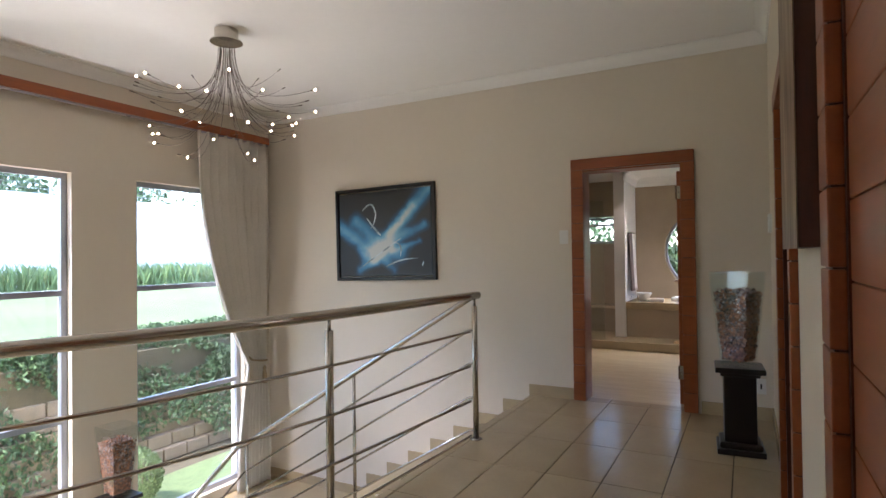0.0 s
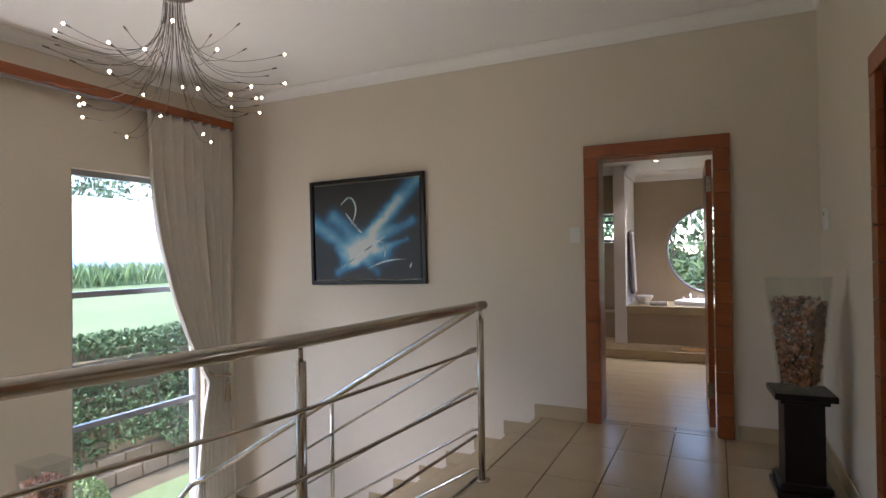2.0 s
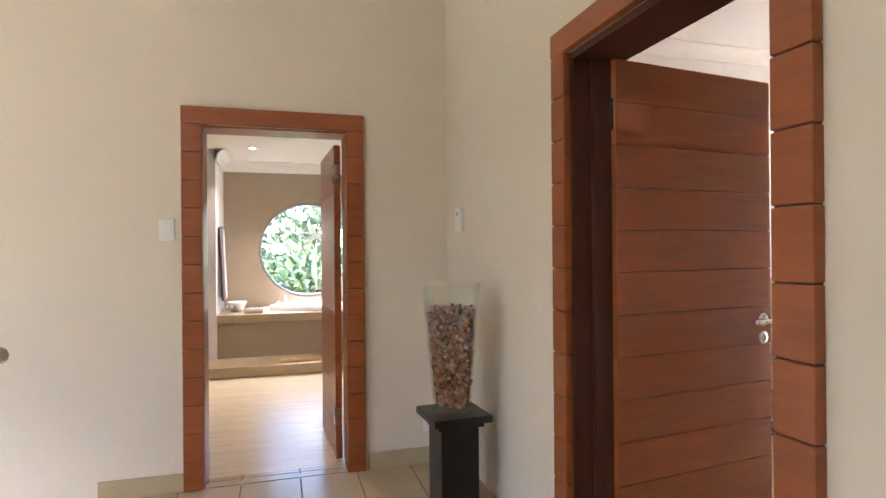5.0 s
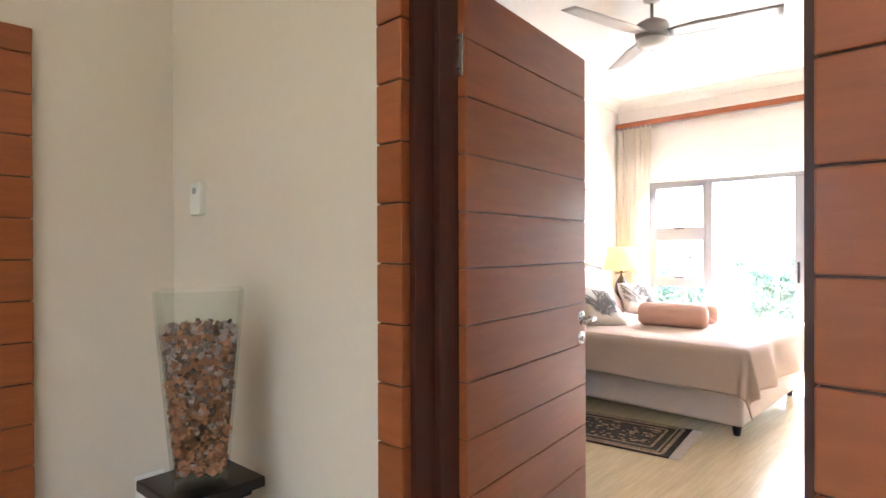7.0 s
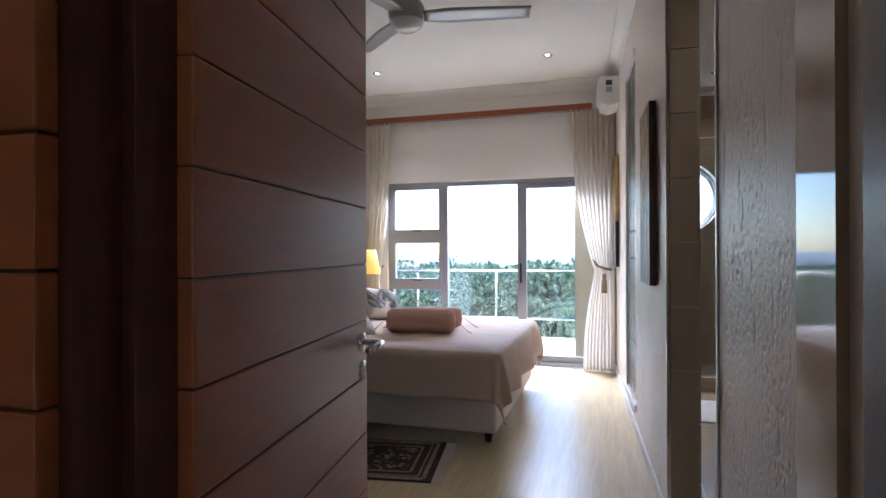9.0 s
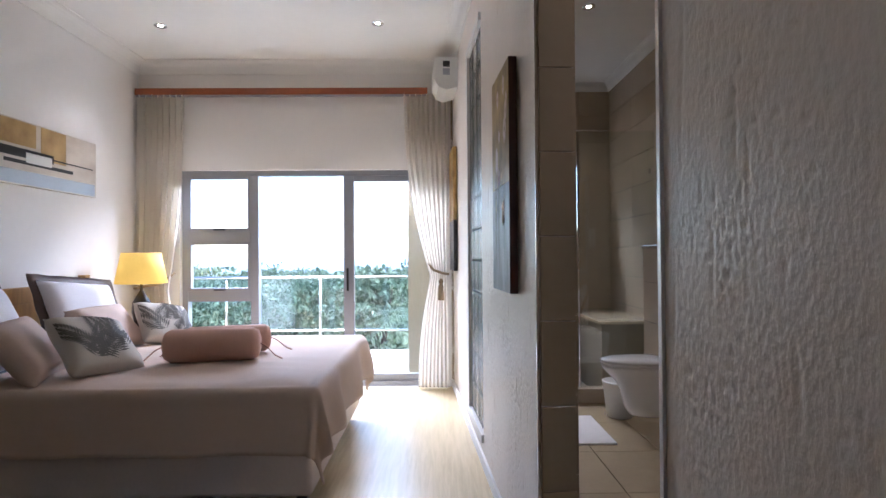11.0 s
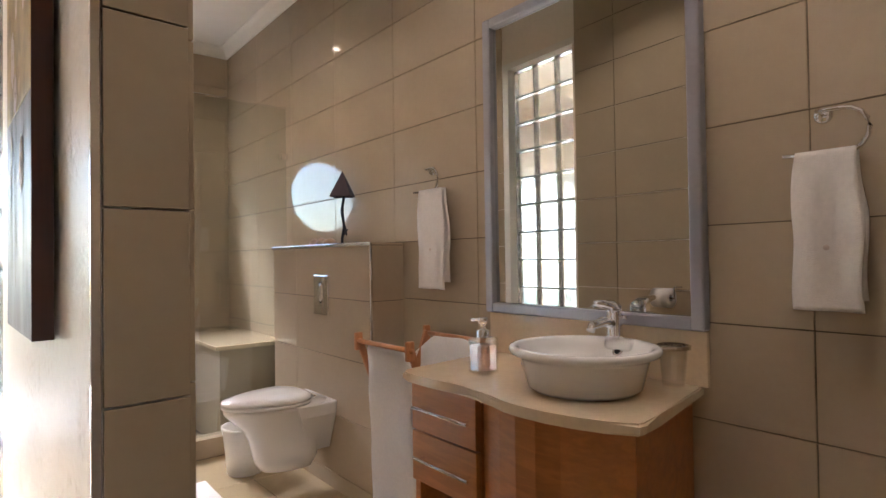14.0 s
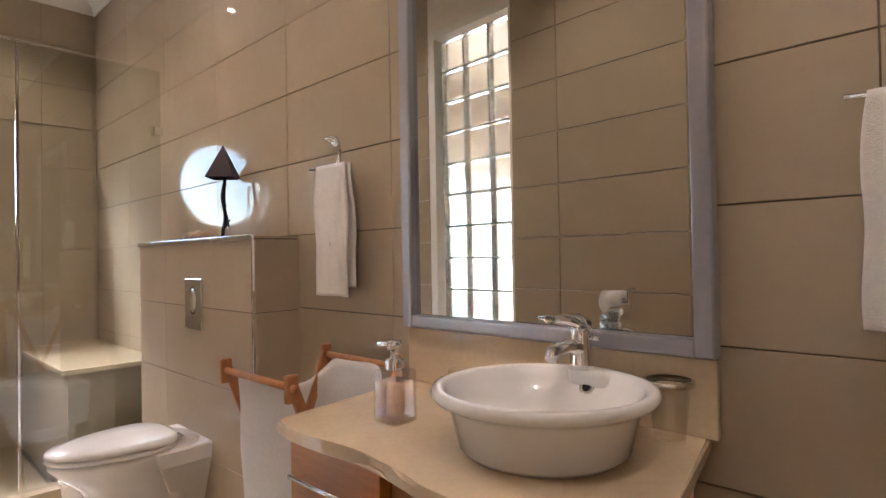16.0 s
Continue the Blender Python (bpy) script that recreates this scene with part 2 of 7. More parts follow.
def tube(points, radius, bm=None, seg=10, caps=True, radii=None):
    """A round bar along a line of points."""
    bm = bm or bmesh.new()
    pts = [Vector(p) for p in points]
    rings = []
    up = Vector((0, 0, 1))
    for i, p in enumerate(pts):
        d = (pts[min(i + 1, len(pts) - 1)] - pts[max(i - 1, 0)]).normalized()
        ref = up if abs(d.z) < 0.95 else Vector((1, 0, 0))
        s = d.cross(ref).normalized()
        t = s.cross(d).normalized()
        r = radii[i] if radii else radius
        rings.append([bm.verts.new(p + (s * math.cos(a) + t * math.sin(a)) * r) for a in (2 * math.pi * k / seg for k in range(seg))])
    for a, b in zip(rings, rings[1:]):
        for k in range(seg):
            bm.faces.new((a[k], a[(k + 1) % seg], b[(k + 1) % seg], b[k]))
    if caps:
        bm.faces.new(rings[0])
        bm.faces.new(list(reversed(rings[-1])))
    return bm


def lathe(profile, bm=None, seg=32, at=(0, 0, 0), sx=1.0, sy=1.0):
    """A turned body from (radius, height) pairs."""
    bm = bm or bmesh.new()
    rings = []
    for r, z in profile:
        if r < 1e-5:
            rings.append([bm.verts.new((at[0], at[1], at[2] + z))])
        else:
            rings.append([bm.verts.new((at[0] + sx * r * math.cos(2 * math.pi * k / seg), at[1] + sy * r * math.sin(2 * math.pi * k / seg), at[2] + z)) for k in range(seg)])
    for a, b in zip(rings, rings[1:]):
        for k in range(seg):
            k2 = (k + 1) % seg
            q = [a[k % len(a)], a[k2 % len(a)], b[k2 % len(b)], b[k % len(b)]]
            q = list(dict.fromkeys(q))
            if len(q) > 2:
                bm.faces.new(q)
    return bm


def wall_panel(length, z0, z1, thick, holes=(), bm=None):
    """A wall along local x, its face at y = 0 and its back at y = thick, with square openings (u0, u1, z0, z1)."""
    bm = bm or bmesh.new()
    us = sorted({0.0, length, *[h[0] for h in holes], *[h[1] for h in holes]})
    zs = sorted({z0, z1, *[h[2] for h in holes], *[h[3] for h in holes]})
    us, zs = [u for u in us if 0 <= u <= length], [z for z in zs if z0 <= z <= z1]

    def solid(i, j):
        if not (0 <= i < len(us) - 1 and 0 <= j < len(zs) - 1):
            return False
        u, z = (us[i] + us[i + 1]) / 2, (zs[j] + zs[j + 1]) / 2
        return not any(h[0] < u < h[1] and h[2] < z < h[3] for h in holes)
    made = {}

    def vert(u, y, z):
        k = (round(u, 5), round(y, 5), round(z, 5))
        if k not in made:
            made[k] = bm.verts.new(k)
        return made[k]
    for i in range(len(us) - 1):
        for j in range(len(zs) - 1):
            if not solid(i, j):
                continue
            a, b, c, d = us[i], us[i + 1], zs[j], zs[j + 1]
            for y in (0.0, thick):
                bm.faces.new([vert(*q) for q in ((a, y, c), (b, y, c), (b, y, d), (a, y, d))])
            for di, dj, e in ((-1, 0, ((a, c), (a, d))), (1, 0, ((b, c), (b, d))), (0, -1, ((a, c), (b, c))), (0, 1, ((a, d), (b, d)))):
                if not solid(i + di, j + dj):
                    (p, q), (r, t) = e
                    bm.faces.new([vert(*k) for k in ((p, 0.0, q), (r, 0.0, t), (r, thick, t), (p, thick, q))])
    return bm


def wall_round(length, z0, z1, thick, cu, cz, r, bm=None, seg=48):
    """The same with one round opening."""
    bm = bm or bmesh.new()
    angs = sorted({2 * math.pi * k / seg for k in range(seg)} | {math.atan2(z - cz, u - cu) % (2 * math.pi) for u in (0, length) for z in (z0, z1)})
    rows = []
    for a in angs:
        c, s = math.cos(a), math.sin(a)
        t = min([((length - cu) / c) if c > 1e-9 else 1e9, (-cu / c) if c < -1e-9 else 1e9, ((z1 - cz) / s) if s > 1e-9 else 1e9, ((z0 - cz) / s) if s < -1e-9 else 1e9])
        rows.append([bm.verts.new((cu + k * c, y, cz + k * s)) for y in (0, thick) for k in (r, t)])
    for p, q in zip(rows, rows[1:] + rows[:1]):
        bm.faces.new((p[0], q[0], q[1], p[1]))
        bm.faces.new((p[2], q[2], q[3], p[3]))
        bm.faces.new((p[0], q[0], q[2], p[2]))
        bm.faces.new((p[1], q[1], q[3], p[3]))
    return bm


def placed(ob, m):
    ob.matrix_basis = m
    return ob


# ---- structure: landing and stairwell ----
FACE_A, FACE_B, FACE_W = 5.16, 0.51, -4.80
CEIL_L, CEIL_B, CEIL_A = 3.02, 3.12, 2.50
LOW = -1.32
WIN_Y = (3.47, 1.58, -0.31)

placed(setting("wall_north", wall_panel(5.51, -3.0, 3.2, 0.2, [(4.055, 4.88, -0.03, 2.06)]), M_wall, "cream painted landing wall with a bathroom doorway", "wall"), pose(FACE_W - 0.2, FACE_A, 0))
# wall between landing and bedroom; local x runs towards -y
placed(setting("wall_east", wall_panel(8.0, 0.0, 3.2, 0.2, [(5.36 - 3.575, 5.36 - 2.66, 0.0, 2.06), (5.36 - 1.44, 5.36 - 0.60, 0.0, 2.06)]), M_wall, "cream painted landing wall with bedroom doorways", "wall"), pose(FACE_B, 5.36, 0, 0, 0, -90))
placed(setting("wall_west", wall_panel(8.2, -3.0, 3.2, 0.22, [(5.36 - y - 1.30, 5.36 - y, -1.22, 2.07) for y in WIN_Y]), M_wall, "cream painted stairwell wall with tall windows", "wall"), pose(FACE_W, 5.36, 0, 0, 0, -90) @ Matrix.Diagonal((1, -1, 1, 1)))
placed(setting("wall_south", wall_panel(6.0, -3.0, 3.2, 0.2), M_wall, "plain cream painted landing wall", "wall"), pose(0.9, -2.6, 0, 0, 0, 180))
setting("ceiling_landing", box(-5.0, 0.71, -2.8, 5.36, CEIL_L, CEIL_L + 0.1), M_ceil, "white painted plaster ceiling", "ceiling")


def cornice(name, length, m, size=0.09):
    """A coved plaster moulding along local x; wall at y = 0, ceiling at z = 0."""
    prof = [(0, 0), (0, -size), (0.012, -size), (0.018, -size * 0.86)] + [(size * (1 - math.cos(a)) * 0.86 + 0.02, -size * (1 - math.sin(a)) * 0.86) for a in (0.25, 0.55, 0.85, 1.15, 1.4)] + [(size * 1.05, -0.008), (size * 1.05, 0)]
    bm = bmesh.new()
    ends = [[bm.verts.new((u, -a, b)) for a, b in prof] for u in (0, length)]
    for k in range(len(prof)):
        k2 = (k + 1) % len(prof)
        bm.faces.new((ends[0][k], ends[0][k2], ends[1][k2], ends[1][k]))
    return tagged(placed(link_mesh(name, bm, M_ceil, None, "", False), m), "white coved plaster cornice", "cornice", "", "structure")


cornice("trim_cornice_north", 5.3, pose(FACE_W, FACE_A, CEIL_L))
cornice("trim_cornice_east", 7.7, pose(FACE_B, 5.16, CEIL_L, 0, 0, -90))
cornice("trim_cornice_west", 7.7, pose(FACE_W, -2.6, CEIL_L, 0, 0, 90))

# floors
setting("floor_slab_landing", box(-1.46, 0.51, -2.6, 5.16, -0.25, -0.008), M_grout, "grout bed under the landing tiles", "floor")
setting("floor_slab_edge", box(-2.2, -1.46, -2.6, 1.3, -0.25, -0.008), M_grout, "grout bed at the landing edge", "floor")
setting("floor_lower_landing", box(-4.8, -3.32, 2.2, 5.16, LOW - 0.2, LOW), M_tile, "tan tiled half landing of the staircase", "floor")
setting("floor_lower_hall", box(-5.0, 0.51, -2.6, 5.16, -3.1, -3.0), M_tile, "tan tiled hall floor below the stairs", "floor")
RUN, RISE = 0.27, 0.165
for k in range(7):
    x1 = -1.43 - RUN * k
    st = thing("stair_step", (x1 - RUN / 2, 4.43, -RISE * (k + 1)), "tan tiled stair tread with riser along the landing wall", "stair step", "flight of stairs", "structure")
    part("tread", box(-RUN / 2, RUN / 2 + 0.02, -0.72, 0.725, -0.03, 0, 0.004), M_tile, st)
    part("riser", box(RUN / 2 - 0.02, RUN / 2, -0.70, 0.72, 0.0, RISE - 0.03), M_tile, st)
    part("string", box(-RUN / 2, RUN / 2, -0.68, 0.72, -0.3, -0.03), M_wall, st)
for k in range(6):
    st = thing("stair_step", (-4.1, 2.2 - RUN * (k + 0.5), LOW - RISE * (k + 1)), "tan tiled stair tread of the lower flight", "stair step", "lower flight of stairs", "structure")
    part("tread", box(-0.7, 0.75, -RUN / 2, RUN / 2 + 0.02, -0.03, 0, 0.004), M_tile, st)
    part("riser", box(-0.7, 0.75, RUN / 2 - 0.02, RUN / 2, 0, RISE - 0.03), M_tile, st)

# skirting that steps down beside the stairs
sk = thing("baseboard_stair", (0, FACE_A, 0), "tan tile skirting stepping down with the stairs", "skirting", "", "structure")
for k in range(8):
    x0 = -1.47 - RUN * k
    part("skirting_tile", box(x0 - RUN + 0.002 if k < 7 else -4.8, x0, -0.012, 0, -RISE * (k + 1) - 0.02, -RISE * (k + 1) + 0.10, 0.002), M_tile, sk)
part("skirting_tile", box(-1.47, -1.042, -0.012, 0, -0.01, 0.10, 0.002), M_tile, sk)
part("skirting_tile", box(0.0, 0.51, -0.012, 0, -0.01, 0.10, 0.002), M_tile, sk)
sk = thing("baseboard_east", (FACE_B, 0, 0), "tan tile skirting along the landing wall", "skirting", "", "structure")
for a, b in ((3.72, 5.15), (1.6, 2.60), (-2.6, 0.46)):
    part("skirting_tile", box(-0.012, 0, a, b, -0.01, 0.10, 0.002), M_tile, sk)

# ---- structure: bedroom ----
PART = pose(2.87, 2.685, 0, 0, 0, 3.3)       # partition: local x along it, local +y towards the bedroom
HEAD_Y, WIN_X = 5.89, 6.27
setting("floor_bedroom", box(0.51, 6.5, 2.3, 6.2, -0.12, -0.001), M_lam, "pale laminate bedroom floor", "floor")
setting("ceiling_bedroom", box(0.5, 6.6, 2.4, 6.2, CEIL_B, CEIL_B + 0.1), M_ceil, "white bedroom ceiling", "ceiling")
placed(setting("wall_headboard", wall_panel(6.0, 0, 3.2, 0.2), M_bedwall, "off-white bedroom wall behind the bed", "wall"), pose(0.60, HEAD_Y, 0))
placed(setting("wall_window", wall_panel(3.40, -0.1, 3.2, 0.2, [(6.17 - 5.50, 6.17 - 3.00, 0.0, 2.09)]), M_bedwall, "off-white bedroom wall over the sliding door", "wall"), pose(WIN_X, 6.17, 0, 0, 0, -90))
setting("wall_bedroom_lining", wall_panel(2.21, 0.0, 3.12, 0.004), M_bedwall, "off-white bedroom side of the door wall", "wall").matrix_basis = pose(0.716, 3.68, 0, 0, 0, 90)
# partition with the glass-block opening: u 1.41 to 2.02
GB0, GB1, GBZ0, GBZ1 = 1.39, 2.03, 0.18, 2.68
placed(setting("wall_partition", wall_panel(3.6, 0, 3.2, 0.135, [(GB0, GB1, GBZ0, GBZ1)]), M_rough, "rough textured plaster partition with glass blocks", "wall"), PART @ pose(0, -0.137, 0))
# near textured wall between bedroom door and bathroom doorway, with hand-trowelled relief
def trowelled(length, z0, z1, du=0.005, depth=0.0062):
    bm = bmesh.new()
    nu, nz = int(length / du), int((z1 - z0) / du)
    grid = []
    for j in range(nz + 1):
        row = []
        for i in range(nu + 1):
            u, z = length * i / nu, z0 + (z1 - z0) * j / nz
            low = max(0.08, min(1.0, 0.55 + 1.6 * noise.noise(Vector((u * 5, z * 3, 2.2)))))
            h = noise.fractal(Vector((u * 105, z * 75, 1.3)), 0.8, 2.1, 2)
            pit = max(0.0, noise.noise(Vector((u * 75, z * 42, 7.1))) + 0.5 * noise.noise(Vector((u * 140, z * 80, 3.3))) - 0.22)
            rake = max(0.0, noise.noise(Vector((u * 48, z * 5.5, 4.7))) - 0.42)
            row.append(bm.verts.new((u, depth * (low * (h * 0.07 - 0.8 * pit) - 1.2 * rake), z)))
        grid.append(row)
    for j in range(nz):
        for i in range(nu):
            bm.faces.new((grid[j][i], grid[j][i + 1], grid[j + 1][i + 1], grid[j + 1][i]))
    return bm


placed(setting("wall_doorway", wall_panel(1.20, 0, 3.2, 0.12), M_rough, "rough textured plaster wall beside the bathroom doorway", "wall"), PART @ pose(-2.182, -0.137, 0))
placed(setting("wall_doorway_plaster", trowelled(1.195, 0.0, 3.12), M_rough, "hand-trowelled rough plaster face", "wall", True), PART @ pose(-2.177, 0.001, 0))
placed(setting("wall_partition_plaster", trowelled(GB0 - 0.006, 0.0, 3.12), M_rough, "hand-trowelled rough plaster face", "wall", True), PART @ pose(0.004, 0.004, 0))
M_strip = mat("satin_aluminium", (0.62, 0.60, 0.60), 0.36, 0.8, vary=0.03, scale=6)
placed(setting("trim_corner_doorway", box(-0.012, 0.002, -0.010, 0.0085, 0, 3.1, 0.0015), M_strip, "satin aluminium corner strip", "trim"), PART @ pose(-0.978, 0.0, 0))
placed(setting("trim_corner_partition", box(-0.0025, 0.0025, -0.008, 0.006, 0, 3.1, 0.001), M_chrome, "slim metal corner strip", "trim"), PART @ pose(-0.004, 0.0, 0))
placed(setting("baseboard_partition", box(0.0, 3.45, 0.006, 0.02, 0, 0.07, 0.003), M_bedwall, "white painted skirting board", "skirting"), PART)
setting("baseboard_headboard", box(0.72, 6.27, HEAD_Y - 0.015, HEAD_Y, 0, 0.07, 0.003), M_bedwall, "white painted skirting board", "skirting")
cornice("trim_cornice_headboard", 5.55, pose(0.72, HEAD_Y, CEIL_B), 0.11)
cornice("trim_cornice_window", 3.3, pose(WIN_X, HEAD_Y, CEIL_B, 0, 0, -90), 0.11)
cornice("trim_cornice_partition", 5.6, PART @ pose(3.5, 0.0, CEIL_B, 0, 0, 180), 0.11)

# ---- structure: shower room ----
MIR_Y, END_X = 1.16, 6.92
setting("floor_shower_slab", box(1.2, 7.1, 0.95, 2.62, -0.12, -0.007), M_grout, "grout bed under the bathroom tiles", "floor")
placed(setting("wall_mirror_side", wall_panel(6.0, 0, 3.3, 0.2), M_wgrout, "grouted bathroom wall behind the tiles", "wall"), pose(7.12, MIR_Y - 0.008, 0, 0, 0, 180))
placed(setting("wall_shower_end", wall_round(2.4, 0, 3.3, 0.25, 2.16 - 0.95, 1.88, 0.41), M_wtile, "grouted shower wall with a round window", "wall"), pose(END_X + 0.008, 0.95, 0, 0, 0, 90) @ Matrix.Diagonal((1, -1, 1, 1)))
setting("wall_bath_west", box(1.05, 1.25, 0.95, 2.6, 0, 3.2), M_wtile, "beige tiled bathroom wall", "wall")
setting("wall_bath_outer", box(6.27, 7.1, 2.72, 2.9, 0, 3.2), M_wtile, "beige tiled shower wall", "wall")
setting("ceiling_bath", box(1.1, 7.1, 0.9, 2.75, CEIL_B - 0.02, CEIL_B + 0.08), M_ceil, "white bathroom ceiling", "ceiling")
cornice("trim_cornice_mirror", 5.8, pose(7.0, MIR_Y, CEIL_B - 0.02, 0, 0, 180), 0.08)
cornice("trim_cornice_shower", 1.7, pose(END_X, 2.75, CEIL_B - 0.02, 0, 0, -90), 0.08)

# ---- structure: main bathroom beyond the landing ----
setting("floor_main_bath", box(-3.6, 0.6, 5.30, 9.7, -0.15, -0.002), M_lam, "pale glossy laminate bathroom floor", "floor")
placed(setting("wall_round_window", wall_round(1.93, 0, 2.8, 0.25, -0.15 + 1.33, 1.35, 0.635), M_wtile, "beige tiled wall with a large round window", "wall"), pose(-1.33, 9.5, 0))
placed(setting("wall_shower_back", wall_panel(2.17, 0, 2.8, 0.25, [(1.3, 2.05, 1.48, 1.92)]), M_wtile, "beige tiled shower wall with a small window", "wall"), pose(-3.5, 9.5, 0))
setting("wall_main_bath_east", box(0.46, 0.60, 5.36, 9.7, 0, 2.8), M_bedwall, "pale bathroom side wall", "wall")
placed(setting("wall_main_bath_west", wall_panel(4.3, 0, 2.8, 0.2), M_wtile, "beige tiled bathroom side wall", "wall"), pose(-3.3, 5.36, 0, 0, 0, 90))
setting("wall_bath_bay", box(-1.36, -1.21, 8.55, 9.5, 0, 2.50), M_bedwall, "white partition between tub and shower", "wall")
setting("ceiling_main_bath", box(-3.6, 0.6, 5.36, 9.7, CEIL_A, CEIL_A + 0.1), M_ceil, "white bathroom ceiling", "ceiling")
cornice("trim_cornice_tub", 1.7, pose(-1.21, 9.5, CEIL_A), 0.13)
cornice("trim_cornice_bay", 1.0, pose(-1.21, 8.5, CEIL_A, 0, 0, 90), 0.13)
setting("floor_bath_step", box(-3.3, 0.46, 8.05, 9.5, 0, 0.11, 0.006), M_tile, "tiled platform step in front of the bathtub", "step")
# ---- doors ----
def board_frame(name, length, width, thick, pieces, material, parent, axis="z"):
    """A casing made of short boards with grooves between them."""
    for k in range(pieces):
        a, b = length * k / pieces, length * (k + 1) / pieces
        j = 0.0022
        bm = box(0, width, -thick, 0, a + j, b - j, 0.004, seg=2) if axis == "z" else box(a + j, b - j, -thick, 0, 0, width, 0.004, seg=2)
        yield part(name, bm, material, parent)


def door_casing(name, m, width, height, wall, label, cw=0.125, proud=0.03, pieces=13, both=True, lining=None, jt=0.028):
    """Casing round an opening; local x across the opening from 0 to width, wall face at y = 0, wall body towards +y."""
    c = tagged(placed(new(name), m), label, "door frame", "", "structure")
    for side, x in (("left", -cw + 0.01), ("right", width - 0.01)):
        core = part("casing_core", box(x + 0.006, x + cw - 0.006, -proud + 0.008, 0, 0, height), M_jamb, c)
        for q in board_frame("casing_board", height, cw, proud, pieces, M_wood, c):
            q.location.x = x
    part("head_board", box(-cw + 0.01, width + cw - 0.01, -proud - 0.002, 0, height + 0.001, height + cw - 0.01, 0.004), M_wood, c)
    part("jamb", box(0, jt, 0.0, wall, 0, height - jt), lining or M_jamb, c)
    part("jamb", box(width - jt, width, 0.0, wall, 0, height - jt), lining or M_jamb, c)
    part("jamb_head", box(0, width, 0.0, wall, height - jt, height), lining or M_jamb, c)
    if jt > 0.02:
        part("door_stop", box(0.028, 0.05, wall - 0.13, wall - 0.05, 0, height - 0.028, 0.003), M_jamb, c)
    if both:
        part("back_casing", box(-cw + 0.01, 0.0, wall, wall + 0.02, 0, height + cw - 0.01, 0.003), M_wood_v, c)
        part("back_casing", box(width, width + cw - 0.01, wall, wall + 0.02, 0, height + cw - 0.01, 0.003), M_wood_v, c)
        part("back_head", box(0.001, width - 0.001, wall, wall + 0.02, height, height + cw - 0.01, 0.003), M_wood_v, c)
    return c


def lever(parent, x, y, z, side, out):
    """A lever handle with its rose and keyhole plate; out: -1 or 1, the way it stands off the leaf."""
    q = 0.5 * math.pi
    h = part("door_handle", tube([(x, y, z), (x, y + out * 0.05, z), (x + side * 0.012, y + out * 0.058, z), (x + side * 0.125, y + out * 0.058, z)], 0.0095, seg=12), M_chrome, parent, "chrome lever handle", True)
    for dz, nm in ((0, "rose"), (-0.075, "keyhole_plate")):
        bm = lathe([(0, 0.008), (0.018, 0.008), (0.026, 0.005), (0.027, 0)], seg=24)
        bmesh.ops.transform(bm, matrix=pose(x, y, z + dz, 90 if out < 0 else -90, 0, 0), verts=bm.verts)
        part(nm, bm, M_chrome, h, "", True)
    part("keyhole", box(x - 0.004, x + 0.004, y + out * 0.0085, y + out * 0.0095, z - 0.088, z - 0.064), M_black, h)


def plank_door(name, m, width, height, planks, label, thick=0.042, handle_side=1, seeded=0):
    """A leaf of level planks; local x from the hinge, faces at y = 0 and y = thick."""
    d = tagged(placed(new(name), m), label, "door", "", "structure")
    part("leaf_core", box(0.004, width - 0.004, 0.006, thick - 0.006, 0.008, height - 0.004), M_jamb, d)
    for k in range(planks):
        a, b = 0.006 + (height - 0.01) * k / planks, 0.006 + (height - 0.01) * (k + 1) / planks
        part("plank", box(0, width, 0, thick, a + 0.0012, b - 0.0012, 0.004, seg=2), M_wood, d)
    lever(d, width - 0.047, 0.0, 1.04, -1, -1)
    lever(d, width - 0.047, thick, 1.04, -1, 1)
    part("latch_plate", box(width, width + 0.002, thick / 2 - 0.012, thick / 2 + 0.012, 0.92, 1.1), M_chrome, d)
    for z in (0.22, 1.775):
        hg = part("hinge", box(-0.0025, 0.0, 0.008, thick + 0.004, z, z + 0.115, 0.0008), M_steel, d, "brushed steel butt hinge")
        part("hinge_leaf", box(-0.042, -0.002, thick + 0.004, thick + 0.0065, z, z + 0.115, 0.0008), M_steel, hg)
        for k in range(5):
            part("hinge_knuckle", tube([(-0.004, thick + 0.006, z + 0.023 * k + 0.001), (-0.004, thick + 0.006, z + 0.023 * k + 0.022)], 0.007, seg=10), M_steel, hg, "", True)
        for q in (0.02, 0.057, 0.095):
            part("screw", box(-0.0035, -0.0025, 0.02, 0.027, z + q - 0.0035, z + q + 0.0035), M_jamb, hg)
    return d


door_casing("door_frame_1", pose(-0.945, FACE_A, 0), 0.825, 2.06, 0.2, "reddish timber casing of the bathroom doorway", lining=M_wood_v, jt=0.012, cw=0.108)
plank_door("door_1", pose(-0.14, 5.37, 0, 0, 0, 92.5), 0.72, 2.02, 13, "reddish plank door standing open into the bathroom")
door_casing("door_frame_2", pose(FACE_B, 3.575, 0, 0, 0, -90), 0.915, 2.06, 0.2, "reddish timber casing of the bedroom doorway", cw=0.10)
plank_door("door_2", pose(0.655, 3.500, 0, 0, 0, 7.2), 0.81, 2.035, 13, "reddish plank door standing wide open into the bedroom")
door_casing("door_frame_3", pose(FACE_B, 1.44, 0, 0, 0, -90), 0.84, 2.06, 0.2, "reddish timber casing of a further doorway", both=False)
plank_door("door_3", pose(FACE_B + 0.004, 1.425, 0, 0, 0, -90), 0.80, 2.02, 13, "reddish plank door standing shut")

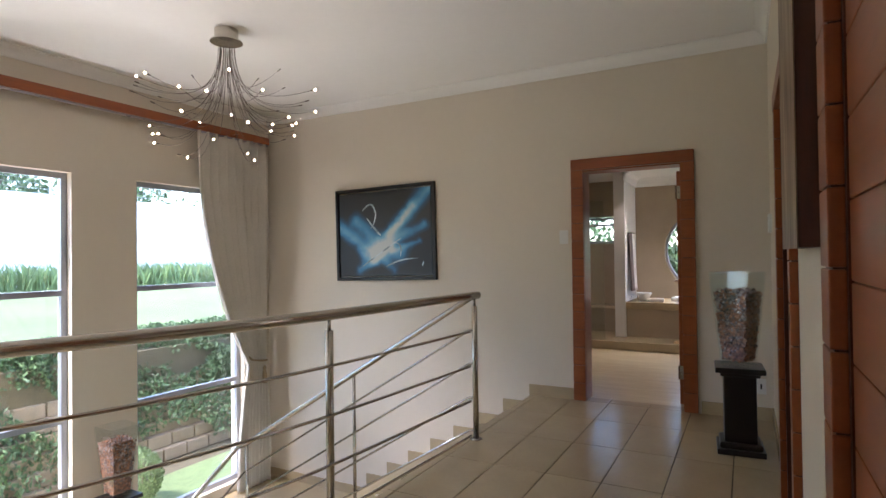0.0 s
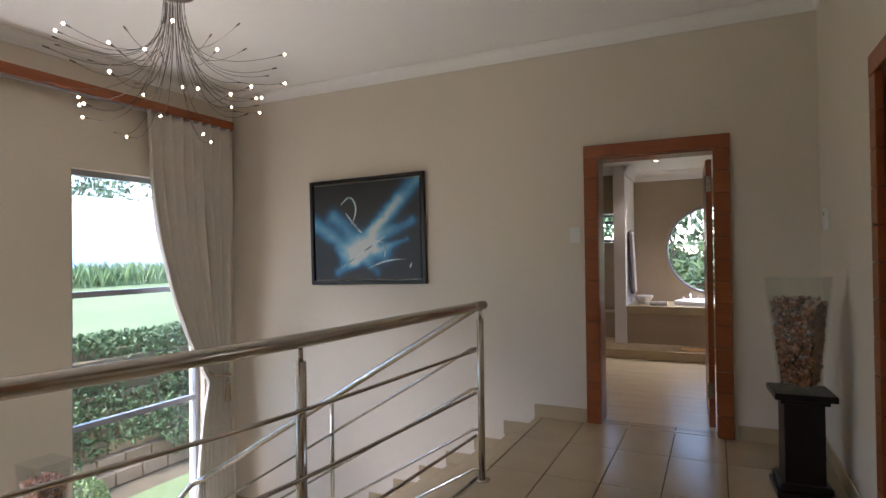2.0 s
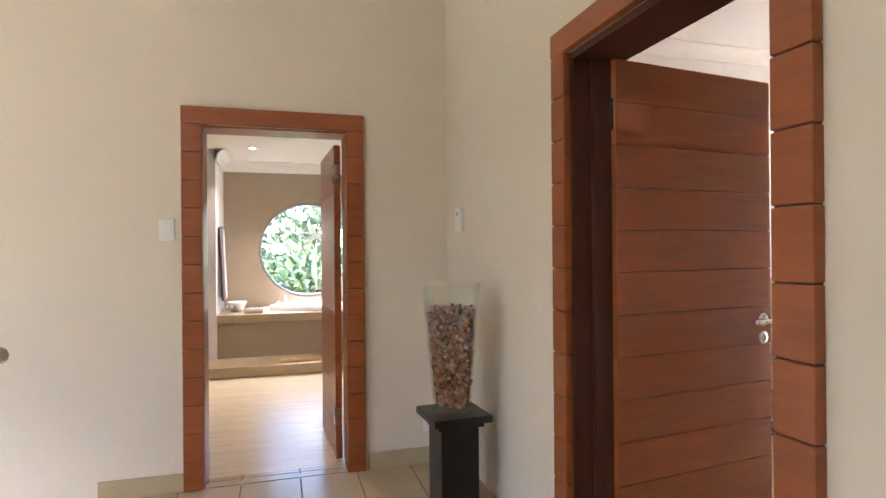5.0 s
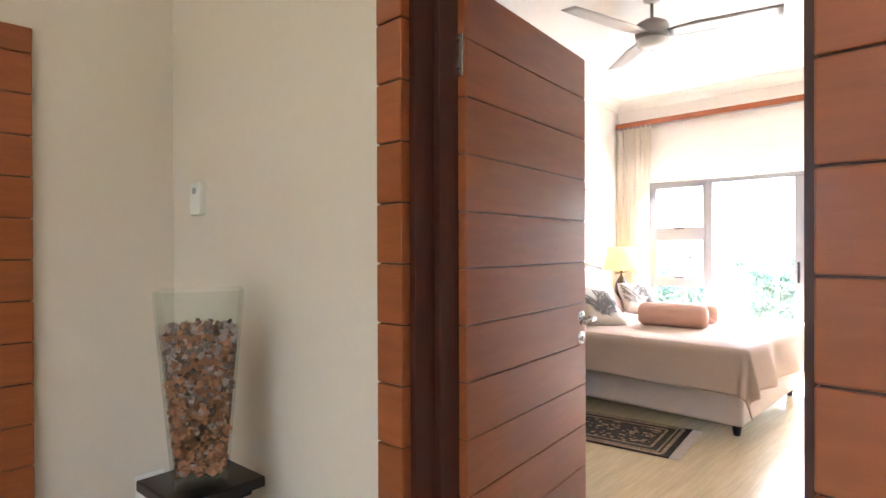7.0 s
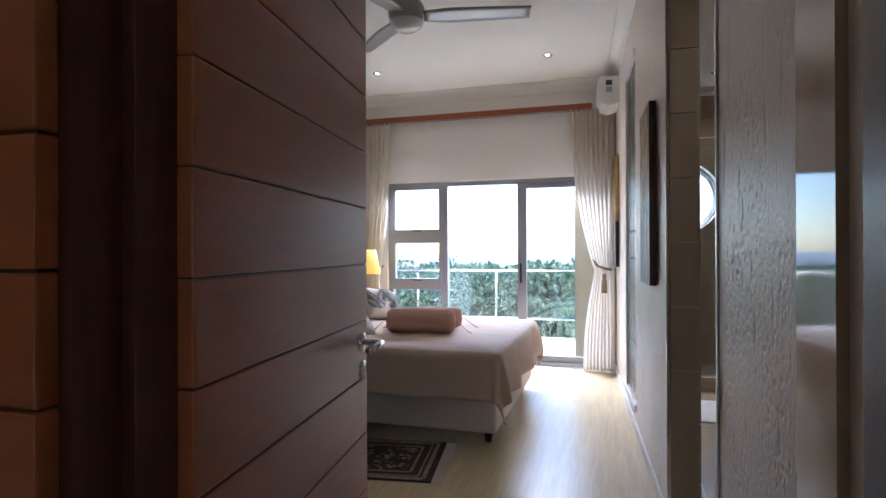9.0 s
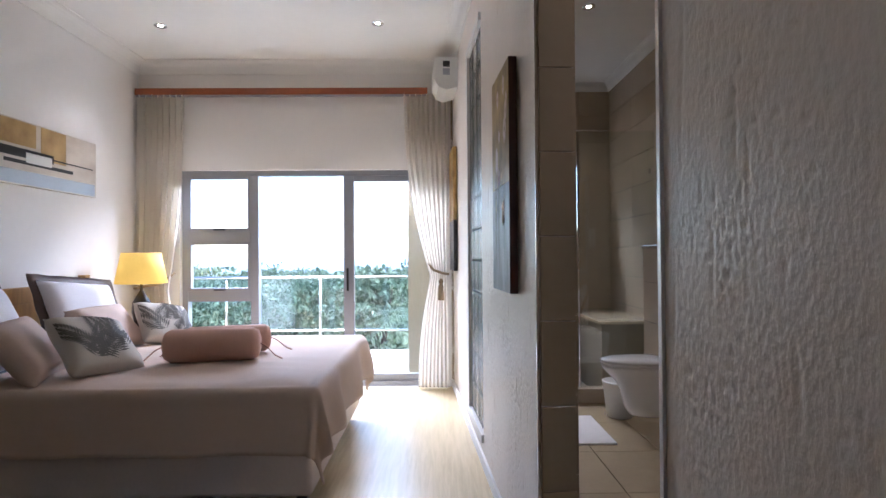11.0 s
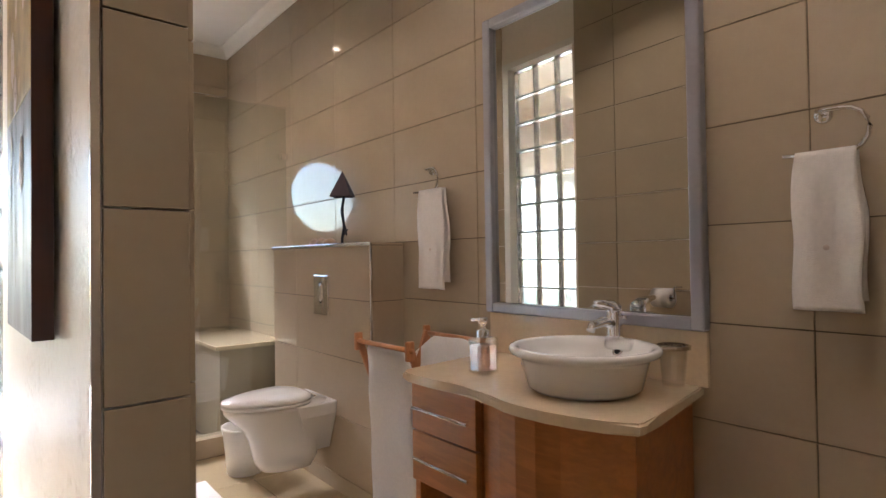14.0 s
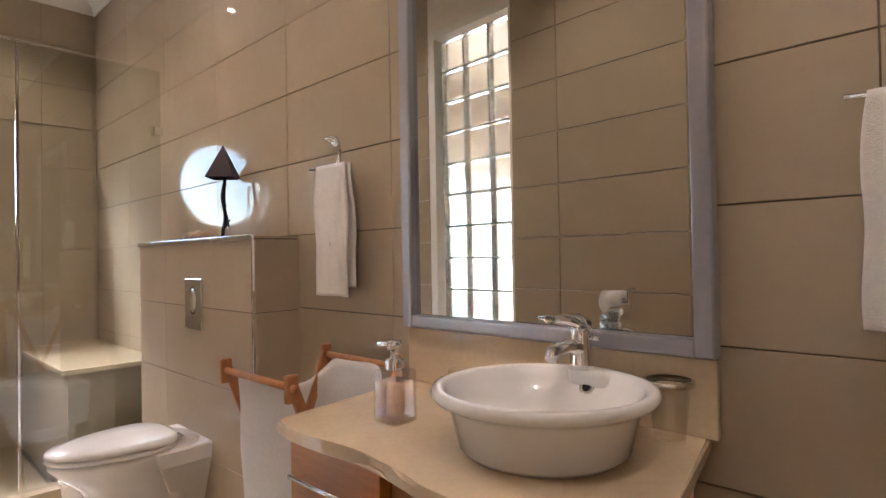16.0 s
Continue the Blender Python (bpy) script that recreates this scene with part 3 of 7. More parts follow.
# ---- windows ----
def window(name, m, w, h, bars_x, bars_z, label, bar=0.05, depth=0.05, glass=None):
    """A metal window; local x across, z up, y depth. bars_z: heights of transoms."""
    g = tagged(placed(new(name), m), label, "window", "", "structure")
    for x in (0, w - bar):
        part("window_frame", box(x, x + bar, 0, depth, 0, h, 0.003), M_alu, g)
    for z in (0, h - bar):
        part("window_frame", box(bar, w - bar, 0.001, depth - 0.001, z, z + bar, 0.003), M_alu, g)
    for z in bars_z:
        part("transom", box(bar, w - bar, 0.002, depth - 0.002, z - bar / 2, z + bar / 2, 0.003), M_alu, g)
    for x in bars_x:
        part("mullion", box(x - bar / 2, x + bar / 2, 0.002, depth - 0.002, bar, h - bar, 0.003), M_alu, g)
    zs = [bar] + list(bars_z) + [h - bar]
    for a, b in zip(zs, zs[1:]):
        p = part("pane", box(bar, w - bar, depth / 2 - 0.002, depth / 2 + 0.002, a, b), glass or M_pane, g, "clear glass pane")
        p.visible_shadow = False
    return g


for y0 in WIN_Y:
    window("window_1", pose(FACE_W - 0.12, y0 + 1.30, -1.22, 0, 0, -90), 1.30, 3.29, (), (1.142, 2.245), "tall grey aluminium stairwell window")

# ---- curtains ----
def curtain(name, m, top_w, tie_w, bot_w, z_top, z_tie, z_bot, shift_tie, shift_bot, label, folds=9, depth=0.05, material=None):
    """A gathered curtain; local x across, anchored at x = 0; it narrows to its tie and flares below."""
    c = tagged(placed(new(name), m), label, "curtain")
    bm = bmesh.new()
    n, rows = folds * 10, 60
    grid = []
    for j in range(rows + 1):
        z = z_top + (z_bot - z_top) * j / rows
        if z > z_tie:
            f = (z_top - z) / (z_top - z_tie)
            e = f ** 2.2
            w, s = top_w + (tie_w - top_w) * e, shift_tie * e
        else:
            f = (z_tie - z) / (z_tie - z_bot)
            e = 1 - (1 - f) ** 2
            w, s = tie_w + (bot_w - tie_w) * e, shift_tie + (shift_bot - shift_tie) * e
        row = []
        for i in range(n + 1):
            u = i / n
            wob = 0.12 * noise.noise(Vector((u * 4, z * 0.7, 3.0)))
            ph = 2 * math.pi * folds * (u + wob * 0.25)
            d = depth * (0.55 + 0.45 * w / top_w) * (0.8 + 0.5 * noise.noise(Vector((u * 6, 1.0, 0.3))))
            row.append(bm.verts.new((s + w * u + 0.006 * math.sin(ph * 2), d * math.sin(ph) + 0.01 * noise.noise(Vector((u * 9, z * 2, 0))), z)))
        grid.append(row)
    for a, b in zip(grid, grid[1:]):
        for i in range(n):
            bm.faces.new((a[i], a[i + 1], b[i + 1], b[i]))
    cloth = part("cloth", bm, material or M_curtain, c, "", True)
    sol = cloth.modifiers.new("thickness", "SOLIDIFY")
    sol.thickness = 0.003
    tie = part("tie_back", tube([(shift_tie - 0.02, 0.0, z_tie + 0.02)] + [(shift_tie + tie_w * k / 6, -0.065 * math.sin(math.pi * k / 6) - 0.01, z_tie + 0.02 + 0.05 * k / 6) for k in range(1, 6)] + [(shift_tie + tie_w + 0.04, 0.04, z_tie + 0.16)], 0.012, seg=8), M_rope, c, "twisted beige rope", True)
    part("tassel", lathe([(0, 0.0), (0.012, 0.0), (0.022, -0.03), (0.014, -0.05), (0.024, -0.07), (0.03, -0.20), (0, -0.2)], at=(shift_tie + tie_w * 0.35, -0.085, z_tie - 0.02), seg=14), M_rope, tie, "beige tassel", True)
    return c


M_rope = mat("beige_rope", (0.34, 0.26, 0.16), 0.9, vary=0.1, scale=30, bump=0.6, bump_scale=150)
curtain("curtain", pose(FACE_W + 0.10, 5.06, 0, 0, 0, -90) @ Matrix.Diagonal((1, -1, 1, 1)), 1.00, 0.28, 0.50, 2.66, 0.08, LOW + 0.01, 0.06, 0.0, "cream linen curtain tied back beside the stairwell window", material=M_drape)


def curtain_rail(name, a, b, label, h=0.085, d=0.06):
    v = Vector(b) - Vector(a)
    r = tagged(placed(new(name), pose(*a, 0, 0, math.degrees(math.atan2(v.y, v.x)))), label, "curtain rail")
    part("pelmet", box(0, v.length, -d / 2, d / 2, 0, h, 0.008), M_wood, r)
    part("track", box(0.01, v.length - 0.01, -0.015, 0.015, -0.015, 0, 0.002), M_alu, r)
    for k in range(3):
        x = v.length * (0.08 + 0.42 * k)
        part("bracket", box(x - 0.015, x + 0.015, -0.005, 0.13, 0.02, 0.05, 0.003), M_wood_v, r)
    return r


curtain_rail("curtain_rail", (FACE_W + 0.10, 5.06, 2.66), (FACE_W + 0.10, -1.9, 2.66), "reddish wooden curtain rail over the stairwell windows")

# ---- railing ----
def rail_curve(y):
    f = max(0.0, (2.6 - y) / 1.5)
    return -1.372 - 0.058 * (3.79 - y) - 0.19 * f * f


rl = tagged(new("railing"), "stainless steel balustrade with round handrail and bars", "railing")
ys = [3.815 - 0.16 * k for k in range(28)]
part("handrail", tube([(rail_curve(y), y, 1.02) for y in ys], 0.027, seg=16), M_steel, rl, "", True)
for z in (0.775, 0.535, 0.295, 0.055):
    part("bar", tube([(rail_curve(y) + 0.02, y, z) for y in ys[1:]], 0.0085, seg=8), M_steel, rl, "", True)
for y in (3.765, 2.29, 0.84):
    x = rail_curve(y)
    p = part("post", tube([(x, y, 0.0), (x, y, 0.945)], 0.02, seg=16), M_steel, rl, "", True)
    part("pin", tube([(x, y, 0.945), (x, y, 1.0)], 0.009, seg=10), M_steel, p, "", True)
    part("base_flange", lathe([(0, 0.012), (0.03, 0.012), (0.045, 0.006), (0.045, 0)], at=(x, y, 0), seg=20), M_steel, p, "", True)
sr = tagged(new("stair_railing"), "stainless steel stair balustrade sloping down the flight", "railing")
P0, P1 = Vector((-1.39, 3.81, 1.02)), Vector((-3.69, 3.78, -0.38))
dirv = (P1 - P0).normalized()
part("handrail", tube([P0, P0 + dirv * 0.05, P1 - dirv * 0.05, P1, P1 + Vector((-0.04, -0.07, -0.02)), P1 + Vector((-0.05, -1.6, -0.98))], 0.021, seg=14), M_steel, sr, "", True)
for dz in (0.245, 0.485, 0.725, 0.96):
    q0 = Vector((rail_curve(3.76), 3.78, 1.02 - dz))
    part("bar", tube([q0, q0 + Vector((-0.06, 0.0, -0.012)), P1 - Vector((0, 0, dz))], 0.0085, seg=8), M_steel, sr, "", True)
    part("bar", tube([P1 - Vector((0, 0.02, dz)), P1 + Vector((-0.05, -1.6, -0.98 - dz))], 0.0085, seg=8), M_steel, sr, "", True)
for k in (1.27, 2.68):
    p = P0 + dirv * k
    part("post", tube([(p.x, p.y, p.z - 1.02), (p.x, p.y, p.z - 0.02)], 0.014, seg=12), M_steel, sr, "", True)
# ---- landing things ----
def tapered_vase(at, label, rz=0, fill=True):
    """A square clear vase that widens upwards, filled with dried petals."""
    v = thing("glass_vase", at, label, "vase", "potpourri vases", rz=rz)
    h, b, t, w = 0.615, 0.080, 0.130, 0.007

    def shell(b0, t0, z0, z1, bm=None, flip=False):
        bm = bm or bmesh.new()
        lo = [bm.verts.new((x * b0, y * b0, z0)) for x, y in ((-1, -1), (1, -1), (1, 1), (-1, 1))]
        hi = [bm.verts.new((x * t0, y * t0, z1)) for x, y in ((-1, -1), (1, -1), (1, 1), (-1, 1))]
        for k in range(4):
            bm.faces.new((lo[k], lo[(k + 1) % 4], hi[(k + 1) % 4], hi[k]))
        return bm, lo, hi
    bm, lo, hi = shell(b, t, 0, h)
    bm, lo2, hi2 = shell(b - w, t - w, 0.03, h, bm)
    bm.faces.new(lo)
    bm.faces.new(lo2)
    for k in range(4):
        bm.faces.new((hi[k], hi[(k + 1) % 4], hi2[(k + 1) % 4], hi2[k]))
    g = part("glass", bm, M_vase, v, "clear glass")
    g.visible_shadow = False
    # petals: crumpled chips packed inside
    rng = random.Random(5)
    bm, pale = bmesh.new(), bmesh.new()
    top = 0.50
    core, lo3, hi3 = shell(b - w - 0.022, b + (t - b) * top / h - w - 0.022, 0.035, top - 0.02)
    core.faces.new(lo3)
    core.faces.new(hi3)
    part("petal_bed", core, M_petal, v)
    for k in range(1700):
        z = rng.uniform(0.04, top)
        e = b + (t - b) * z / h - w - 0.007
        if z > top - 0.03:
            x, y = rng.uniform(-e, e), rng.uniform(-e, e)
        else:
            s = rng.choice((-1, 1)) * e
            x, y = (s, rng.uniform(-e, e)) if rng.random() < 0.5 else (rng.uniform(-e, e), s)
        flat = abs(abs(x) - e) < 1e-6
        turn = (rng.uniform(-0.25, 0.25), 1.57 + rng.uniform(-0.25, 0.25), 0) if flat else (1.57 + rng.uniform(-0.25, 0.25), rng.uniform(-0.25, 0.25), 0)
        m = Matrix.Translation((x, y, z)) @ Euler(turn).to_matrix().to_4x4() @ Matrix.Rotation(rng.uniform(0, 6.3), 4, "Z")
        a, c = rng.uniform(0.006, 0.017), rng.uniform(0.004, 0.009)
        # more pale chips upwards: window reflection on the glass, painted into the petals
        body = pale if rng.random() < max(0.10, min(0.65, (z - 0.12) * 2.2)) else bm
        q = [body.verts.new(m @ Vector(p)) for p in ((-a, -c, 0), (0, -c * 1.3, 0.005), (a, -c, 0), (a, c, 0.001), (0, c * 1.2, 0.006), (-a, c, 0))]
        body.faces.new((q[0], q[1], q[4], q[5]))
        body.faces.new((q[1], q[2], q[3], q[4]))
    tagged(part("dried_petals", bm, M_petal, v), "orange and brown dried petals", kind="stuff")
    tagged(part("pale_petals", pale, M_petal_reflect, v), "lilac dried petals, paled upwards by painted glass reflection", kind="stuff")
    return v


def pedestal(at, rz=0):
    p = thing("pedestal", at, "black painted wooden pedestal with stepped top and foot", "pedestal", "pedestals", rz=rz)
    part("foot", box(-0.14, 0.14, -0.14, 0.14, 0, 0.035, 0.006), M_black, p)
    part("foot_moulding", box(-0.125, 0.125, -0.125, 0.125, 0.035, 0.075, 0.018, seg=3), M_black, p)
    part("shaft", box(-0.095, 0.095, -0.095, 0.095, 0.07, 0.50, 0.008), M_black, p)
    part("neck", box(-0.115, 0.115, -0.115, 0.115, 0.50, 0.525, 0.006), M_black, p)
    part("top", box(-0.145, 0.145, -0.145, 0.145, 0.525, 0.56, 0.006), M_black, p)
    return p


M_vase = glass_pane("vase_glass", (0.95, 0.97, 0.96), 0.1)
# lilac petal tone, with the glass reflection's pallor put into it
M_petal_reflect = mat("reflection_paled_petal", (0.25, 0.18, 0.165), 0.6, vary=0.25, scale=9, fine=0.2, island=0.8)
M_petal = mat("dried_petal", (0.27, 0.11, 0.055), 0.6, vary=0.25, scale=9, fine=0.2, island=0.8)
pedestal((0.285, 4.33, 0), 4)
tapered_vase((0.285, 4.33, 0.561), "tall square glass vase of dried petals on a black pedestal", -24)
pedestal((-4.55, 3.12, LOW))
tapered_vase((-4.55, 3.12, LOW + 0.561), "tall square glass vase of dried petals on the half landing")

# abstract painting


def stroke(bm, pts, w0, w1, lift, y=-0.0):
    """A flat brush stroke along points on a canvas facing -y."""
    prev = None
    for i, p in enumerate(pts):
        a, b = pts[max(0, i - 1)], pts[min(len(pts) - 1, i + 1)]
        d = Vector((b[0] - a[0], b[1] - a[1])).normalized()
        n = Vector((-d.y, d.x))
        f = i / (len(pts) - 1)
        w = (w0 + (w1 - w0) * f) * (1 - abs(2 * f - 1) ** 4 * 0.8)
        cur = [bm.verts.new((p[0] + n.x * w * s, -lift, p[1] + n.y * w * s)) for s in (-0.5, 0.5)]
        if prev:
            bm.faces.new((prev[0], cur[0], cur[1], prev[1]))
        prev = cur
    return bm


def canvas_paint(name, a, b, scale, streak, rough=0.45):
    m = mat(name, a, rough, vary=0.1, scale=5, bump=0.2, bump_scale=90)
    n, L = m.node_tree.nodes, m.node_tree.links
    p = n["Principled BSDF"]
    tc, mp, nz, r = n.new("ShaderNodeTexCoord"), n.new("ShaderNodeMapping"), n.new("ShaderNodeTexNoise"), n.new("ShaderNodeValToRGB")
    mp.inputs["Scale"].default_value = streak
    nz.inputs["Scale"].default_value, nz.inputs["Detail"].default_value = scale, 6
    r.color_ramp.elements[0].position, r.color_ramp.elements[1].position = 0.35, 0.68
    r.color_ramp.elements[0].color, r.color_ramp.elements[1].color = (*a, 1), (*b, 1)
    L.new(tc.outputs["Object"], mp.inputs["Vector"])
    L.new(mp.outputs["Vector"], nz.inputs["Vector"])
    L.new(nz.outputs["Fac"], r.inputs["Fac"])
    L.new(r.outputs["Color"], p.inputs["Base Color"])
    return m


def brush(m, cover):
    """Broken paint cover, as of a dry brush."""
    n, L = m.node_tree.nodes, m.node_tree.links
    tc, nz, r, t, mix = n.new("ShaderNodeTexCoord"), n.new("ShaderNodeTexNoise"), n.new("ShaderNodeValToRGB"), n.new("ShaderNodeBsdfTransparent"), n.new("ShaderNodeMixShader")
    nz.inputs["Scale"].default_value, nz.inputs["Detail"].default_value = 7, 9
    r.color_ramp.elements[0].position, r.color_ramp.elements[1].position = cover - 0.14, cover + 0.16
    L.new(tc.outputs["Object"], nz.inputs["Vector"])
    L.new(nz.outputs["Fac"], r.inputs["Fac"])
    L.new(r.outputs["Color"], mix.inputs["Fac"])
    L.new(t.outputs[0], mix.inputs[1])
    L.new(n["Principled BSDF"].outputs[0], mix.inputs[2])
    L.new(mix.outputs[0], n["Material Output"].inputs["Surface"])
    return m


M_night = canvas_paint("dark_canvas", (0.012, 0.016, 0.02), (0.03, 0.05, 0.065), 3, (1, 1, 1))
M_ice = brush(canvas_paint("white_paint_stroke", (0.45, 0.60, 0.68), (0.74, 0.78, 0.78), 8, (1, 1, 1)), 0.38)
pt = thing("abstract_painting", (-3.085, FACE_A, 1.565), "abstract painting of blue strokes on black in a dark frame", "painting")
pt.matrix_basis = pose(-3.085, FACE_A, 1.56, 0, -1.1, 0)
PW, PH = 1.24, 0.975
part("canvas", box(-PW / 2 + 0.03, PW / 2 - 0.03, -0.022, 0, -PH / 2 + 0.03, PH / 2 - 0.03), M_night, pt)
for a in (-1, 1):
    part("frame_bar", box(a * PW / 2 - 0.018, a * PW / 2 + 0.018, -0.036, 0, -PH / 2 - 0.018, PH / 2 + 0.018, 0.005), M_black, pt)
    part("frame_bar", box(-PW / 2 + 0.018, PW / 2 - 0.018, -0.035, 0, a * PH / 2 - 0.018, a * PH / 2 + 0.018, 0.005), M_black, pt)


def bez(a, b, c, n=16):
    return [((1 - t) ** 2 * a[0] + 2 * t * (1 - t) * b[0] + t * t * c[0], (1 - t) ** 2 * a[1] + 2 * t * (1 - t) * b[1] + t * t * c[1]) for t in (k / n for k in range(n + 1))]


M_glow = bpy.data.materials.new("airbrushed_canvas")
M_glow.use_nodes = True


def airbrush(m, segments):
    """Soft sprayed bands of paint along lines on a dark ground; each (x0, z0, x1, z1, width, strength)."""
    n, L = m.node_tree.nodes, m.node_tree.links
    p = n["Principled BSDF"]
    p.inputs["Roughness"].default_value = 0.4
    tc, nz, wob = n.new("ShaderNodeTexCoord"), n.new("ShaderNodeTexNoise"), n.new("ShaderNodeVectorMath")
    nz.inputs["Scale"].default_value, nz.inputs["Detail"].default_value = 6, 7
    L.new(tc.outputs["Object"], nz.inputs["Vector"])
    sc = n.new("ShaderNodeVectorMath")
    sc.operation = "MULTIPLY_ADD"
    L.new(nz.outputs["Color"], sc.inputs[0])
    sc.inputs[1].default_value, sc.inputs[2].default_value = (0.09, 0, 0.09), (-0.045, 0, -0.045)
    wob.operation = "ADD"
    L.new(tc.outputs["Object"], wob.inputs[0])
    L.new(sc.outputs[0], wob.inputs[1])
    sep = n.new("ShaderNodeSeparateXYZ")
    L.new(wob.outputs[0], sep.inputs[0])

    def op(kind, *v):
        k = n.new("ShaderNodeMath")
        k.operation = kind
        for slot, q in zip(k.inputs, v):
            if isinstance(q, (int, float)):
                slot.default_value = q
            else:
                L.new(q, slot)
        return k.outputs[0]
    total = 0.0
    for x0, z0, x1, z1, w, s in segments:
        ln = math.hypot(x1 - x0, z1 - z0)
        dx, dz = (x1 - x0) / ln, (z1 - z0) / ln
        px, pz = op("SUBTRACT", sep.outputs[0], x0), op("SUBTRACT", sep.outputs[2], z0)
        along = op("ADD", op("MULTIPLY", px, dx), op("MULTIPLY", pz, dz))
        over = op("MAXIMUM", op("SUBTRACT", along, ln), op("MAXIMUM", op("MULTIPLY", along, -1.0), 0.0))
        side = op("SUBTRACT", op("MULTIPLY", px, dz), op("MULTIPLY", pz, dx))
        d2 = op("ADD", op("MULTIPLY", side, side), op("MULTIPLY", over, over))
        band = op("EXPONENT", op("DIVIDE", d2, -w * w))
        total = op("ADD", op("MULTIPLY", band, s), total)
    total = op("MULTIPLY", total, op("ADD", op("MULTIPLY", nz.outputs["Fac"], 0.9), 0.5))
    r = n.new("ShaderNodeValToRGB")
    e = r.color_ramp.elements
    e[0].position, e[0].color = 0.06, (0.022, 0.022, 0.024, 1)
    e[1].position, e[1].color = 1.0, (0.62, 0.66, 0.64, 1)
    for pos, col in ((0.22, (0.02, 0.07, 0.13, 1)), (0.42, (0.05, 0.24, 0.46, 1)), (0.66, (0.20, 0.46, 0.62, 1))):
        q = e.new(pos)
        q.color = col
    L.new(total, r.inputs["Fac"])
    L.new(r.outputs["Color"], p.inputs["Base Color"])


airbrush(M_glow, [(-0.60, 0.10, -0.10, -0.25, 0.075, 0.55), (-0.36, 0.16, -0.06, -0.12, 0.085, 0.5), (-0.10, -0.20, 0.58, 0.46, 0.085, 0.55), (0.08, 0.0, 0.36, 0.26, 0.05, 0.5),
                  (0.05, -0.10, 0.52, 0.06, 0.055, 0.42), (-0.34, -0.40, 0.10, -0.14, 0.05, 0.45), (-0.20, -0.22, 0.20, -0.22, 0.10, 0.5), (0.1, -0.2, 0.44, -0.10, 0.035, 0.4), (0.02, -0.32, 0.12, -0.40, 0.05, 0.3)])
part("sprayed_paint", box(-PW / 2 + 0.031, PW / 2 - 0.031, -0.0235, -0.0225, -PH / 2 + 0.031, PH / 2 - 0.031), M_glow, pt, "blue and white sprayed paint")
for line, w0, w1 in ((bez((-0.27, 0.26), (-0.14, 0.40), (-0.10, 0.22)) + bez((-0.10, 0.22), (-0.11, 0.10), (-0.17, 0.06))[1:], 0.022, 0.012), (bez((0.02, -0.36), (0.20, -0.27), (0.43, -0.28)), 0.02, 0.012),
                     (bez((-0.22, 0.18), (-0.12, 0.05), (-0.04, -0.02)), 0.014, 0.03), (bez((0.47, -0.36), (0.48, -0.34), (0.49, -0.31)), 0.016, 0.012), (bez((-0.34, -0.38), (-0.1, -0.24), (0.22, -0.06)), 0.012, 0.02),
                     (bez((0.10, -0.10), (0.26, -0.10), (0.20, -0.26)), 0.012, 0.014)):
    part("white_stroke", stroke(bmesh.new(), line, w0, w1, 0.0242), M_ice, pt)

# leaning portrait canvas on the landing wall, seen edge-on
M_art_a = canvas_paint("ochre_figures", (0.10, 0.045, 0.02), (0.34, 0.24, 0.14), 5, (1, 3, 0.6))
ca = thing("canvas_picture", (FACE_B, 2.06, 1.31), "deep-edged canvas picture in browns with blue marks", "painting")
part("canvas", box(-0.058, -0.056, -0.305, 0.305, 0.0, 1.0), M_art_a, ca)
part("stretcher", box(-0.055, 0, -0.30, 0.30, 0.002, 1.0, 0.002), M_jamb, ca, "dark brown canvas edge")

# switch and thermostat
sw = thing("light_switch", (-1.12, FACE_A, 1.465), "white wall switch plate beside the doorway", "light switch")
part("plate", box(-0.04, 0.04, -0.009, 0, -0.062, 0.062, 0.004), M_plastic, sw)
part("rocker", box(-0.022, 0.022, -0.014, -0.008, -0.035, 0.035, 0.003), M_plastic, sw)
th = thing("thermostat", (FACE_B, 4.865, 1.515), "white plastic room thermostat with small grey display", "thermostat")
part("case", box(-0.026, 0, -0.05, 0.05, -0.068, 0.068, 0.006), M_plastic, th)
part("display", box(-0.0275, -0.0255, -0.014, 0.018, 0.022, 0.046), M_alu, th, "grey display")
so = thing("wall_socket", (0.40, FACE_A, 0.26), "white wall socket above the skirting", "socket")
part("plate", box(-0.06, 0.06, -0.009, 0, -0.06, 0.06, 0.004), M_plastic, so)
for dx in (-0.025, 0.025):
    part("pin_hole", box(dx - 0.006, dx + 0.006, -0.0098, -0.0088, -0.02, 0.02), M_black, so)

# chandelier
M_bulb = mat("lit_bulb", (1, 0.9, 0.7), 0.3, emit=(1.0, 0.78, 0.5), power=6.0)
M_wire = mat("bronze_wire", (0.16, 0.13, 0.11), 0.35, 1.0, vary=0.05)
CH = Vector((-3.06, 3.05, CEIL_L))
chd = thing("chandelier", tuple(CH), "steel chandelier of splayed wires with small lit bulbs", "chandelier")
part("canopy", lathe([(0, 0), (0.085, 0), (0.085, -0.085), (0, -0.085)], seg=32), M_steel, chd)
part("rim", lathe([(0.06, -0.083), (0.115, -0.088), (0.117, -0.096), (0.06, -0.10), (0, -0.10)], seg=32), M_steel, chd)
rng = random.Random(4)
